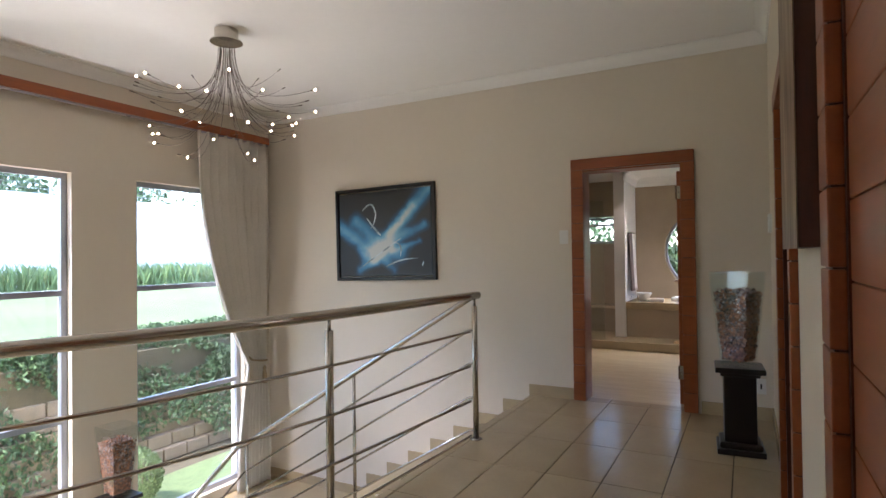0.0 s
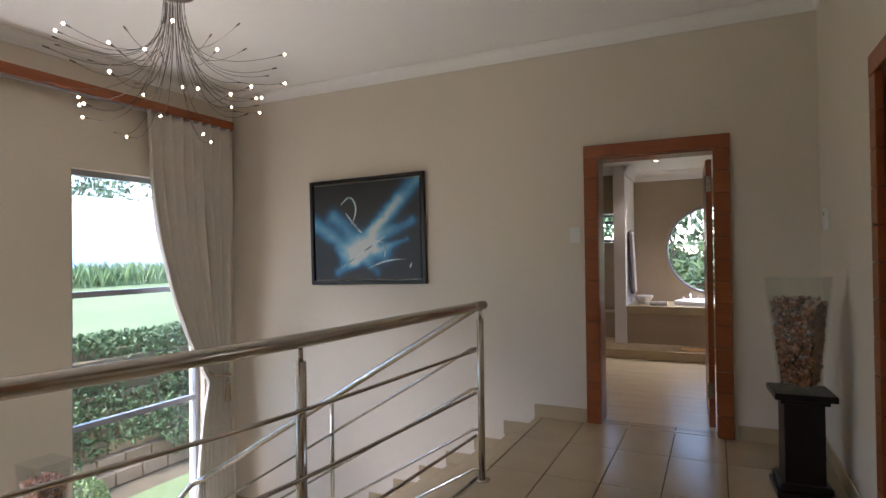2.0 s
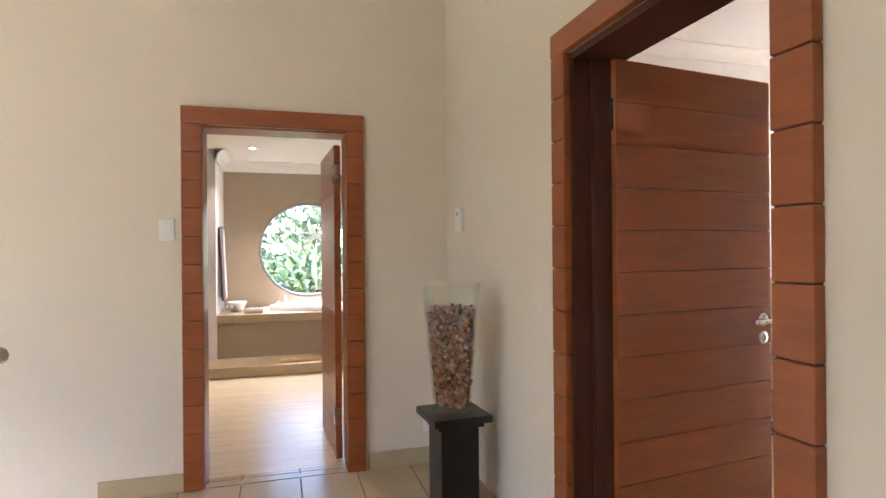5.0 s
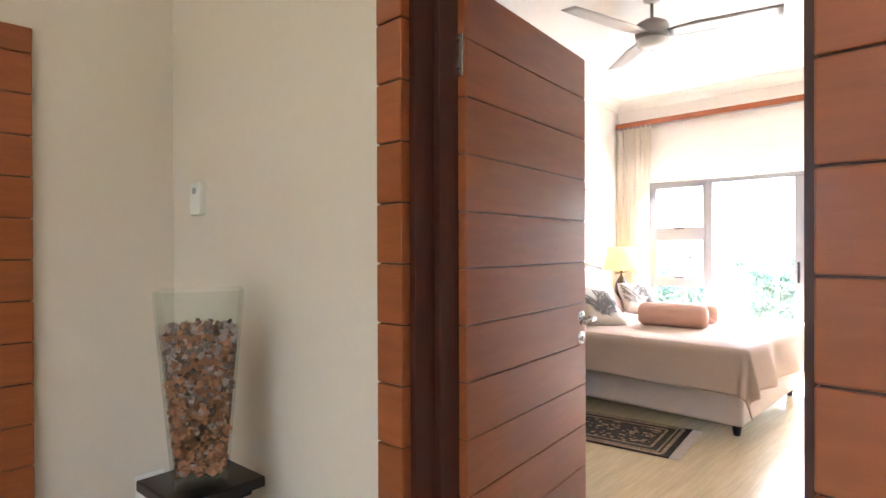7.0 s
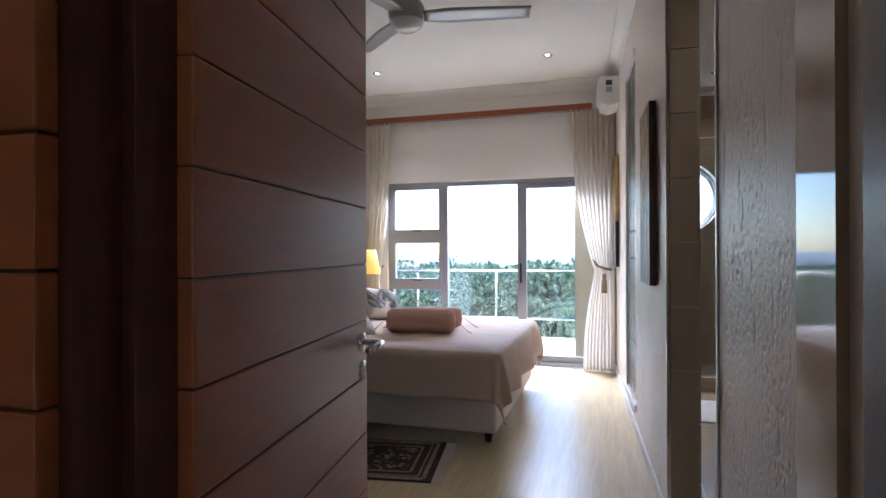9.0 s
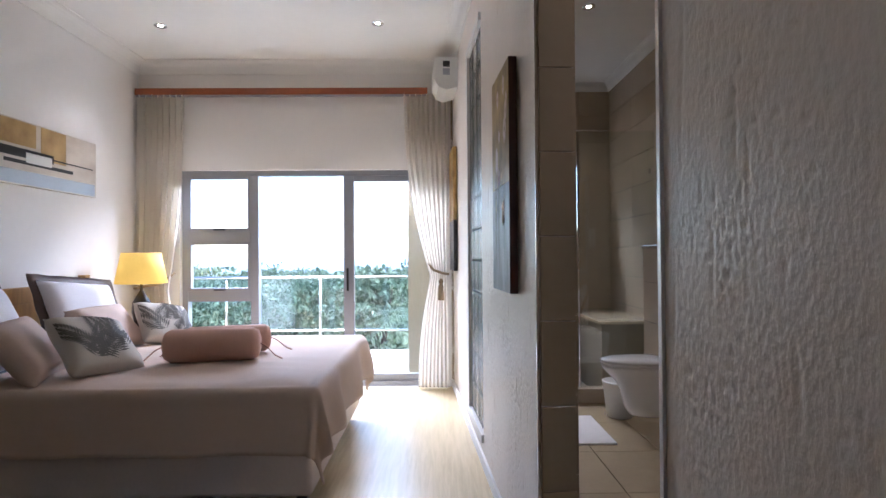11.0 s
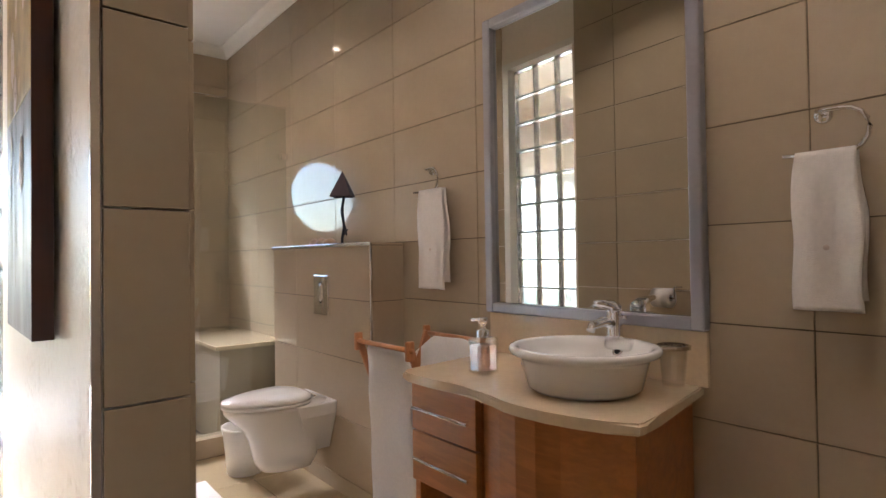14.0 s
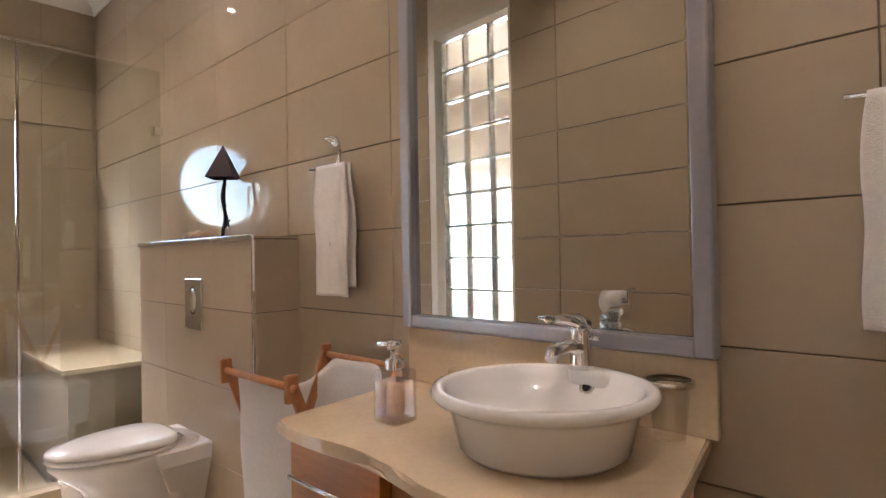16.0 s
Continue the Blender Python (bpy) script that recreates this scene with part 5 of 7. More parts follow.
f2 = tagged(placed(new("canvas_picture"), PART @ pose(2.94, 0.004, 1.12)), "narrow yellow and dark canvas beside the curtain", "painting")
part("canvas_top", box(0, 0.40, 0, 0.035, 0.45, 1.10, 0.003), M_flow, f2)
part("canvas_low", box(0, 0.40, 0, 0.0345, 0, 0.4499, 0.003), M_black, f2)

# glass-block panel
M_gb = mat("glass_block", (0.97, 0.99, 0.98), 0.27, trans=1.0, vary=0.0, fine=0.0, bump=1.0, bump_scale=30, ior=1.25)
M_mortar = mat("grey_green_mortar", (0.10, 0.13, 0.12), 0.7, vary=0.05)
gb = tagged(placed(new("glass_block_panel"), PART), "panel of wavy glass blocks in a pale frame", "glass blocks", "", "structure")
part("panel_frame", box(GB1 - 0.002, GB1 + 0.06, -0.145, 0.016, GBZ0 - 0.05, GBZ1 + 0.05, 0.004), M_bedwall, gb)
part("panel_frame", box(GB0 - 0.02, GB1, -0.145, 0.02, GBZ0 - 0.05, GBZ0, 0.004), M_bedwall, gb)
part("panel_frame", box(GB0 - 0.02, GB1, -0.145, 0.02, GBZ1, GBZ1 + 0.05, 0.004), M_bedwall, gb)
BW, BH = (GB1 - GB0) / 3, (GBZ1 - GBZ0) / 12
for i in range(4):
    part("mortar_upright", box(GB0 + BW * i - 0.004, GB0 + BW * i + 0.004, -0.070, -0.014, GBZ0, GBZ1), M_mortar, gb)
for j in range(13):
    part("mortar_bed", box(GB0 + 0.006, GB1 - 0.006, -0.069, -0.015, GBZ0 + BH * j - 0.004, GBZ0 + BH * j + 0.004), M_mortar, gb)


def block_mesh():
    bm = box(0.006, BW - 0.006, -0.082, -0.001, 0.006, BH - 0.006, 0.010)
    me = bpy.data.meshes.new("glass_block")
    bm.to_mesh(me)
    bm.free()
    me.materials.append(M_gb)
    return me


BLK = block_mesh()
for i in range(3):
    for j in range(12):
        o = new("glass_block", BLK)
        o.parent = gb
        o.location = (GB0 + BW * i, 0, GBZ0 + BH * j)
        o.visible_shadow = False
# ---- shower room things ----
cis = thing("cistern_box", (4.845, 1.11, 0), "half-height tiled box hiding the cistern", "half wall", "", "structure")
part("core", box(-0.594, 0.594, 0, 0.234, 0, 1.312), M_wgrout, cis)
part("cap", box(-0.602, 0.602, 0, 0.248, 1.312, 1.322, 0.002), M_wtile, cis)
part("cap_trim", box(-0.606, 0.606, 0.240, 0.250, 1.308, 1.3265, 0.002), M_chrome, cis, "chrome edge strip")
part("corner_trim", box(-0.606, -0.598, 0.238, 0.250, 0, 1.307, 0.002), M_chrome, cis, "chrome edge strip")
for j in range(5):
    z0, z1 = (0.0, 0.09) if j == 0 else (0.09 + 0.314 * (j - 1), min(1.31, 0.09 + 0.314 * j))
    for x0, x1 in ((-0.597, 0.255), (0.255, 0.597)):
        part("tile", box(x0 + 0.0015, x1 - 0.0015, 0.234, 0.242, z0 + 0.0015, z1 - 0.0015, 0.001, seg=1), M_wtile, cis)
    part("tile", box(-0.602, -0.594, 0.002, 0.236, z0 + 0.0015, z1 - 0.0015, 0.001, seg=1), M_wtile, cis)
fp = thing("flush_plate", (4.76, 1.353, 1.045), "chrome flush plate with round button", "flush plate")
part("plate", box(-0.085, 0.085, 0, 0.012, -0.11, 0.11, 0.004), M_chrome, fp)
bt = lathe([(0, 0.006), (0.03, 0.006), (0.036, 0), (0.04, 0)], seg=24, sy=1.5)
part("button", bt, M_chrome, fp, "", True).matrix_basis = pose(0, 0.012, 0.015, -90, 0, 0)

tt = thing("toilet", (4.79, 1.354, 0), "white wall-hung toilet with closed lid", "toilet")


def egg(w, l, y0, n=36, back=0.35):
    out = []
    for k in range(n):
        a = 2 * math.pi * k / n
        x, y = math.cos(a), math.sin(a)
        y2 = y if y > 0 else y * back
        sq = abs(x) ** 0.8 if y < 0 else abs(x)
        out.append((math.copysign(sq, x) * w / 2, y0 + (y2 + back) / (1 + back) * l))
    return out


def loft(levels, cap0=True, cap1=True):
    bm = bmesh.new()
    rings = [[bm.verts.new((x, y, z)) for x, y in pts] for pts, z in levels]
    for a, b in zip(rings, rings[1:]):
        for k in range(len(a)):
            bm.faces.new((a[k], a[(k + 1) % len(a)], b[(k + 1) % len(a)], b[k]))
    if cap0:
        bm.faces.new(rings[0])
    if cap1:
        bm.faces.new(list(reversed(rings[-1])))
    return bm


part("bowl", loft([(egg(0.12, 0.20, 0.11), 0.125), (egg(0.19, 0.27, 0.075), 0.14), (egg(0.235, 0.33, 0.05), 0.19), (egg(0.25, 0.365, 0.03), 0.25), (egg(0.265, 0.395, 0.015), 0.31), (egg(0.30, 0.44, 0.0), 0.37), (egg(0.345, 0.505, 0.0), 0.43), (egg(0.365, 0.535, 0.0), 0.465), (egg(0.365, 0.535, 0.0), 0.487)]), M_white, tt, "", True)
part("rear_block", loft([([(-0.10, 0), (0.10, 0), (0.10, 0.10), (-0.10, 0.10)], 0.22), ([(-0.13, 0), (0.13, 0), (0.13, 0.15), (-0.13, 0.15)], 0.30), ([(-0.178, 0), (0.178, 0), (0.18, 0.20), (-0.18, 0.20)], 0.42), ([(-0.185, 0), (0.185, 0), (0.185, 0.22), (-0.185, 0.22)], 0.478), ([(-0.18, 0), (0.18, 0), (0.18, 0.215), (-0.18, 0.215)], 0.486)]), M_white, tt)
part("seat", loft([(egg(0.365, 0.445, 0.095), 0.489), (egg(0.374, 0.455, 0.092), 0.497), (egg(0.366, 0.445, 0.095), 0.505)]), M_white, tt, "", True)
part("lid", loft([(egg(0.362, 0.445, 0.092), 0.508), (egg(0.374, 0.457, 0.09), 0.516), (egg(0.366, 0.445, 0.094), 0.527), (egg(0.30, 0.365, 0.12), 0.536), (egg(0.10, 0.13, 0.22), 0.540)]), M_white, tt, "", True)
for x in (-0.07, 0.07):
    part("hinge", tube([(x - 0.025, 0.085, 0.505), (x + 0.025, 0.085, 0.505)], 0.010, seg=10), M_chrome, tt, "", True)

bk = thing("bucket", (5.22, 1.63, 0), "white plastic waste bucket beside the toilet", "bucket")
part("body", lathe([(0, 0.002), (0.095, 0.0), (0.10, 0.01), (0.125, 0.26), (0.132, 0.262), (0.132, 0.275), (0.122, 0.277), (0.115, 0.26), (0.092, 0.012), (0, 0.012)], seg=32), M_plastic, bk, "", True)

# ornaments on the box
M_purple = mat("dark_purple_shade", (0.035, 0.016, 0.022), 0.45, vary=0.1)
M_iron = mat("wrought_iron", (0.02, 0.02, 0.025), 0.5, 0.6, vary=0.1)
ol = thing("ornament_lamp", (4.73, 1.235, 1.3225), "small wrought-iron lamp with dark pyramid shade", "lamp")
part("base", box(-0.055, 0.055, -0.04, 0.04, 0, 0.012, 0.004), M_iron, ol)
part("stem", tube([(0.006 * math.sin(k), 0.006 * math.cos(k), 0.01 + 0.027 * k) for k in range(11)], 0.008, seg=8), M_iron, ol, "", True)
bm = bmesh.new()
lathe([(0.085, 0.275), (0.0, 0.425)], bm, 4)
part("shade", bm, M_purple, ol, "dark purple pyramid shade")
bm = bmesh.new()
n = 14
out = [(0.035 * math.cos(a), 0.055 * math.sin(a)) for a in (radians(-75 + 150 * k / n) for k in range(n + 1))]
inn = [(0.012 + 0.016 * math.cos(a) - 0.004, 0.052 * math.sin(a)) for a in (radians(-75 + 150 * k / n) for k in range(n + 1))]
f = [[bm.verts.new((x, y, z + 0.20)) for x, z in q] for q in (out, inn) for y in (-0.012, -0.020)]
for k in range(n):
    bm.faces.new((f[0][k], f[0][k + 1], f[2][k + 1], f[2][k]))
    bm.faces.new((f[1][k], f[1][k + 1], f[3][k + 1], f[3][k]))
    bm.faces.new((f[0][k], f[0][k + 1], f[1][k + 1], f[1][k]))
    bm.faces.new((f[2][k], f[2][k + 1], f[3][k + 1], f[3][k]))
part("moon", bm, M_iron, ol)
bm = bmesh.new()
vs = [[bm.verts.new(((0.032 if k % 2 == 0 else 0.013) * math.cos(math.pi * k / 5 + 1.57), y, 0.08 + (0.032 if k % 2 == 0 else 0.013) * math.sin(math.pi * k / 5 + 1.57))) for k in range(10)] for y in (-0.018, -0.012)]
bm.faces.new(vs[0])
bm.faces.new(list(reversed(vs[1])))
for k in range(10):
    bm.faces.new((vs[0][k], vs[0][(k + 1) % 10], vs[1][(k + 1) % 10], vs[1][k]))
part("star", bm, M_iron, ol)
M_shell = mat("sea_shell", (0.40, 0.27, 0.18), 0.4, vary=0.3, scale=30)
for x, r in ((5.02, 0.042), (4.92, 0.044), (4.82, 0.04)):
    sh = thing("sea_shell", (x, 1.27, 1.3225), "small brown striped sea shell on the ledge", "shell", "sea shells", rz=x * 500)
    part("whorl", lathe([(0, 0), (r * 0.7, 0.0), (r, r * 0.35), (r * 0.85, r * 0.7), (r * 0.5, r * 0.95), (0, r * 1.15)], seg=14, sy=0.75), M_shell, sh, "", True)
    part("lip", tube([(r * 0.9, -r * 0.3, r * 0.2), (r * 1.2, 0, r * 0.3), (r * 0.9, r * 0.4, r * 0.2)], r * 0.16, seg=6), M_shell, sh, "", True)
card = thing("notice_card", (4.49, 1.128, 1.3225), "small clear notice card with pale lines of print", "notice")
M_card = mat("card_paper", (0.44, 0.36, 0.25), 0.4, vary=0.03)
M_ink = mat("faded_ink", (0.16, 0.10, 0.06), 0.7, vary=0.1)
part("sheet", box(-0.07, 0.07, -0.002, 0.002, 0, 0.19), M_card, card).matrix_basis = pose(0, 0, 0, 4)
bm = bmesh.new()
for k in range(8):
    w = (0.04, 0.05, 0.045, 0.05, 0.03, 0.05, 0.04, 0.03)[k]
    box(-w, w, 0.0024, 0.003, 0.165 - 0.018 * k, 0.170 - 0.018 * k, bm=bm)
part("print", bm, M_ink, card, "unreadable brown lines").matrix_basis = pose(0, 0, 0, 4)

# mirror
mr = thing("mirror", (3.1345, MIR_Y, 1.0155), "large mirror in a silver frame over the basin", "mirror")
MW, MH = 0.459, 1.212
part("mirror_glass", box(-MW + 0.044, MW - 0.044, 0.012, 0.018, 0.042, MH - 0.042), M_mirror, mr, "mirror glass")
part("backing", box(-MW + 0.01, MW - 0.01, 0, 0.0115, 0.01, MH - 0.01), M_black, mr)
for s in (-1, 1):
    part("frame_bar", box(s * (MW - 0.021) - 0.021, s * (MW - 0.021) + 0.021, 0.002, 0.042, 0, MH, 0.010, seg=3), M_frame, mr)
    z = 0.02 if s < 0 else MH - 0.02
    part("frame_bar", box(-MW + 0.040, MW - 0.040, 0.002, 0.041, z - 0.02, z + 0.02, 0.009, seg=3), M_frame, mr)

# vanity
CT = 0.85
van = thing("vanity_cabinet", (0, 0, 0), "warm timber vanity cabinet with drawers and a bowed front", "vanity")
part("drawer_case", box(3.155, 3.50, 1.12, 1.638, 0.47, CT - 0.032, 0.003), M_van, van)
bm = bmesh.new()
curve = [(3.150, 1.635)] + [(3.150 - 0.49 * t, 1.635 - 0.045 * t + 0.065 * math.sin(math.pi * t)) for t in (0.08, 0.2, 0.35, 0.5, 0.65, 0.8, 0.92)] + [(2.66, 1.588), (2.745, 1.12), (3.150, 1.12)]
lo, hi = [[bm.verts.new((x, y, z)) for x, y in curve] for z in (0.12, CT - 0.032)]
bm.faces.new(lo)
bm.faces.new(list(reversed(hi)))
for k in range(len(curve)):
    bm.faces.new((lo[k], lo[(k + 1) % len(curve)], hi[(k + 1) % len(curve)], hi[k]))
part("bowed_door", bm, M_van, van)
for z0, z1 in ((0.652, CT - 0.034), (0.478, 0.646)):
    dr = part("drawer", box(3.158, 3.487, 1.638, 1.660, z0, z1, 0.003), M_van, van)
    hz = z1 - 0.08
    for hx in (3.42, 3.19):
        part("handle", tube([(hx, 1.660, hz), (hx, 1.688, hz)], 0.004, seg=8), M_chrome, dr)
    part("handle_bar", tube([(3.443, 1.690, hz), (3.167, 1.690, hz)], 0.006, seg=10), M_chrome, dr, "brushed bar handle", True)
part("niche_floor", box(3.158, 3.47, 1.17, 1.63, 0.05, 0.07, 0.003), M_van, van)
part("niche_back", box(3.158, 3.47, 1.165, 1.18, 0.07, 0.47), M_van, van)
part("plinth", box(3.17, 3.48, 1.17, 1.60, 0.0, 0.05, 0.003), M_jamb, van)
part("side_panel", box(3.472, 3.50, 1.165, 1.638, 0.05, 0.47, 0.002), M_van, van)
ct = tagged(new("countertop"), "cream marble countertop with a wavy front edge", "countertop")
bm = bmesh.new()
ed = [(3.60, 1.162), (3.56, 1.32), (3.525, 1.655), (3.50, 1.688)] + [(3.50 - 0.24 * t, 1.690 + 0.006 * math.sin(t * 3.1)) for t in (0.2, 0.5, 0.8)] + [(3.215, 1.684), (3.165, 1.678), (3.12, 1.684), (3.08, 1.698)] + [(3.04 - 0.40 * t, 1.712 + 0.022 * math.sin(math.pi * t) - 0.055 * t * t) for t in (0, 0.15, 0.3, 0.5, 0.7, 0.9)] + [(2.615, 1.640), (2.612, 1.615), (2.63, 1.53), (2.70, 1.162)]
lo, hi = [[bm.verts.new((x, y, z)) for x, y in ed] for z in (CT - 0.03, CT)]
bm.faces.new(lo)
top = bm.faces.new(list(reversed(hi)))
for k in range(len(ed)):
    bm.faces.new((lo[k], lo[(k + 1) % len(ed)], hi[(k + 1) % len(ed)], hi[k]))
bmesh.ops.bevel(bm, geom=[e for e in bm.edges if abs(e.verts[0].co.z - e.verts[1].co.z) < 1e-6], offset=0.007, segments=3, affect="EDGES")
part("slab", bm, M_counter, ct)
part("splashback", box(2.68, 3.59, 1.162, 1.180, CT + 0.001, 1.0135, 0.003), M_counter, ct)

bs = thing("wash_basin", (2.945, 1.45, CT), "round white ceramic basin standing on the marble top", "basin")
bs.matrix_basis = pose(2.925, 1.435, CT) @ Matrix.Diagonal((0.94, 0.94, 1, 1))
part("bowl", lathe([(0, 0.0), (0.165, 0.0), (0.178, 0.012), (0.198, 0.088), (0.208, 0.098), (0.230, 0.106), (0.236, 0.116), (0.231, 0.126), (0.218, 0.128), (0.205, 0.122), (0.195, 0.10), (0.15, 0.045), (0.06, 0.028), (0, 0.026)], seg=56), M_white, bs, "", True)
part("tap_ledge", box(-0.055, 0.055, -0.24, -0.182, 0.085, 0.1275, 0.016, seg=3), M_white, bs, "", True)
ov = lathe([(0.0, 0.003), (0.010, 0.003), (0.012, 0.005), (0.019, 0.004), (0.02, 0.0)], seg=20)
part("overflow_ring", ov, M_chrome, bs, "chrome overflow ring", True).matrix_basis = pose(0.0, -0.186, 0.088, -62)
part("overflow_hole", lathe([(0, 0.0056), (0.0105, 0.0056)], seg=16), M_black, bs).matrix_basis = pose(0.0, -0.186, 0.088, -62)
tp = thing("basin_tap", (2.945, 1.248, CT + 0.126), "chrome single-lever mixer tap", "tap")
part("column", lathe([(0, 0), (0.03, 0), (0.026, 0.012), (0.024, 0.075), (0.026, 0.09), (0, 0.093)], seg=24), M_chrome, tp, "", True)
part("spout", tube([(0, 0.0, 0.045), (0, 0.06, 0.058), (0, 0.115, 0.05), (0, 0.125, 0.034)], 0.014, seg=14, radii=[0.018, 0.016, 0.014, 0.013]), M_chrome, tp, "", True)
part("lever", tube([(0, -0.01, 0.093), (0.0, 0.02, 0.108), (0, 0.10, 0.118)], 0.012, seg=10, radii=[0.022, 0.018, 0.008]), M_chrome, tp, "", True)
part("knob", tube([(-0.02, 0, 0.07), (-0.045, 0, 0.07)], 0.006, seg=8), M_chrome, tp, "", True)

M_soap = mat("pink_soap", (0.92, 0.70, 0.60), 0.08, vary=0.0, fine=0.0, trans=0.75, ior=1.33)
M_clear = glass_pane("clear_bottle", (0.93, 0.92, 0.90), 0.2)
sp = thing("soap_dispenser", (3.285, 1.505, CT), "clear soap dispenser with pink soap and chrome pump", "soap dispenser")
part("bottle", box(-0.038, 0.038, -0.038, 0.038, 0, 0.122, 0.012, seg=3), M_clear, sp).visible_shadow = False
part("soap", box(-0.033, 0.033, -0.033, 0.033, 0.008, 0.098, 0.008), M_soap, sp, "pink liquid soap")
part("pump", lathe([(0.022, 0.122), (0.022, 0.146), (0.010, 0.149), (0.010, 0.166), (0.017, 0.168), (0.017, 0.188), (0, 0.189)], seg=20), M_chrome, sp, "chrome pump", True)
part("nozzle", tube([(0, 0, 0.18), (0.045, 0.01, 0.177)], 0.006, seg=8), M_chrome, sp, "", True)
sd = thing("toothbrush_glass", (3.235, 1.33, CT), "clear tumbler with a blue item", "tumbler")
part("glass", lathe([(0.03, 0), (0.033, 0.10), (0.030, 0.10), (0.027, 0.006), (0, 0.006)], seg=20), M_clear, sd, "", True).visible_shadow = False
M_blueitem = mat("blue_plastic", (0.10, 0.16, 0.42), 0.35, vary=0.05)
part("blue_tube", box(-0.012, 0.03, -0.014, 0.014, 0.008, 0.06, 0.006), M_blueitem, sd, "blue tube")
tu = thing("tumbler", (2.755, 1.235, CT), "clear tumbler under a grey rim holder", "tumbler")
part("glass", lathe([(0.03, 0), (0.042, 0.125), (0.039, 0.125), (0.027, 0.006), (0, 0.006)], seg=24), M_clear, tu, "", True).visible_shadow = False
part("rim", lathe([(0.043, 0.112), (0.05, 0.114), (0.05, 0.124), (0.043, 0.126)], seg=24), M_steel, tu, "brushed ring", True)


def towel_ring(x, z, w, h, label):
    r = thing("towel_ring", (x, MIR_Y, z), "chrome open towel ring on the tiled wall", "towel ring", "towel rings")
    fl = lathe([(0, 0.012), (0.018, 0.012), (0.022, 0.004), (0.022, 0)], seg=20)
    part("flange", fl, M_chrome, r, "", True).matrix_basis = pose(0, 0, 0, -90)
    part("arm", tube([(0, 0.0, 0), (0, 0.05, 0.004), (-0.03, 0.06, 0.0)] + [(-0.055 - 0.055 * math.sin(a), 0.06, -0.055 + 0.055 * math.cos(a)) for a in (k * math.pi / 8 for k in range(9))] + [(-0.02, 0.06, -0.108), (0.075, 0.06, -0.100)], 0.0055, seg=8), M_chrome, r, "", True)
    t = thing("hand_towel", (x - (0.07 if w > 0.18 else 0.022), MIR_Y + 0.06, z - 0.104), label, "towel", "hand towels")

    def cloth(s):
        def f(u, v):
            dz = -h * v * (1.0 if s > 0 else 0.93)
            k = 0.84 + 0.16 * min(1.0, v * 2.6) + 0.02 * math.sin(v * 7)
            return ((u - 0.5) * w * k + 0.004 * math.sin(v * 9), s * (0.010 + 0.007 * math.sin(u * 9 + v * 2) * min(1, v * 2)) + 0.004 * noise.noise(Vector((u * 4, v * 5, x))), 0.006 * (1 - v * 4 if v < 0.25 else 0) + dz)
        return f
    for s in (1, -1):
        q = part("fold", grid_mesh(16, 30, cloth(s)), M_towel, t, "", True)
        q.modifiers.new("thickness", "SOLIDIFY").thickness = 0.007
    part("emblem", lathe([(0, 0.001), (0.006, 0.001), (0.007, 0)], seg=12), M_base, t, "small embroidered crest", True).matrix_basis = pose(0, 0.02, -h * 0.6, -90)
    return r


towel_ring(3.985, 1.655, 0.20, 0.45, "white hand towel hanging from its ring")
towel_ring(2.378, 1.588, 0.15, 0.385, "white hand towel hanging beside the mirror")
pr = tagged(placed(new("toilet_roll_holder"), PART @ pose(0.62, -0.15, 1.0)), "white toilet roll on a chrome holder", "toilet roll holder")
part("arm", tube([(0, 0, 0.06), (0, -0.07, 0.06), (0, -0.07, 0.0), (0.13, -0.07, 0.0)], 0.006, seg=8), M_chrome, pr, "", True)
part("roll", lathe([(0.02, 0), (0.055, 0), (0.055, 0.10), (0.02, 0.10)], seg=28), M_towel, pr, "white paper roll", True).matrix_basis = pose(0.02, -0.07, 0, 0, 90, 0)

# laundry hamper
hm = thing("laundry_hamper", (3.765, 1.42, 0), "folding wooden laundry hamper with a white cloth bag", "laundry hamper")
for y, s in ((0.18, 1), (-0.18, -1)):
    part("top_rail", tube([(-0.20, y, 0.90), (0.20, y, 0.90)], 0.010, seg=10), M_bamboo, hm, "", True)
    for x in (-0.185, 0.185):
        part("leg", box(-0.008, 0.008, -0.015, 0.015, -0.485, 0.485, 0.004), M_bamboo, hm).matrix_basis = pose(x + 0.01 * s, 0, 0.457, -s * 21, 0, 0)
        part("rail_end", box(x - 0.009, x + 0.009, y - 0.018, y + 0.018, 0.86, 0.935, 0.007), M_bamboo, hm)


def bag(u, v):
    a = 2 * math.pi * u
    c, s = math.cos(a), math.sin(a)
    sq = lambda q: math.copysign(abs(q) ** 0.35, q)
    x, y = 0.18 * sq(c), (0.17 - 0.03 * v) * sq(s)
    sag = 0.085 * (1 - min(1.0, abs(sq(s)) ** 6)) * (1 - v)
    return (x + 0.008 * noise.noise(Vector((u * 9, v * 3, 2))), y + 0.012 * noise.noise(Vector((u * 7, v * 4, 5))), 0.90 - sag - 0.78 * v)


q = part("cloth_bag", grid_mesh(64, 24, bag), M_towel, hm, "white cotton bag", True)
q.modifiers.new("thickness", "SOLIDIFY").thickness = 0.003

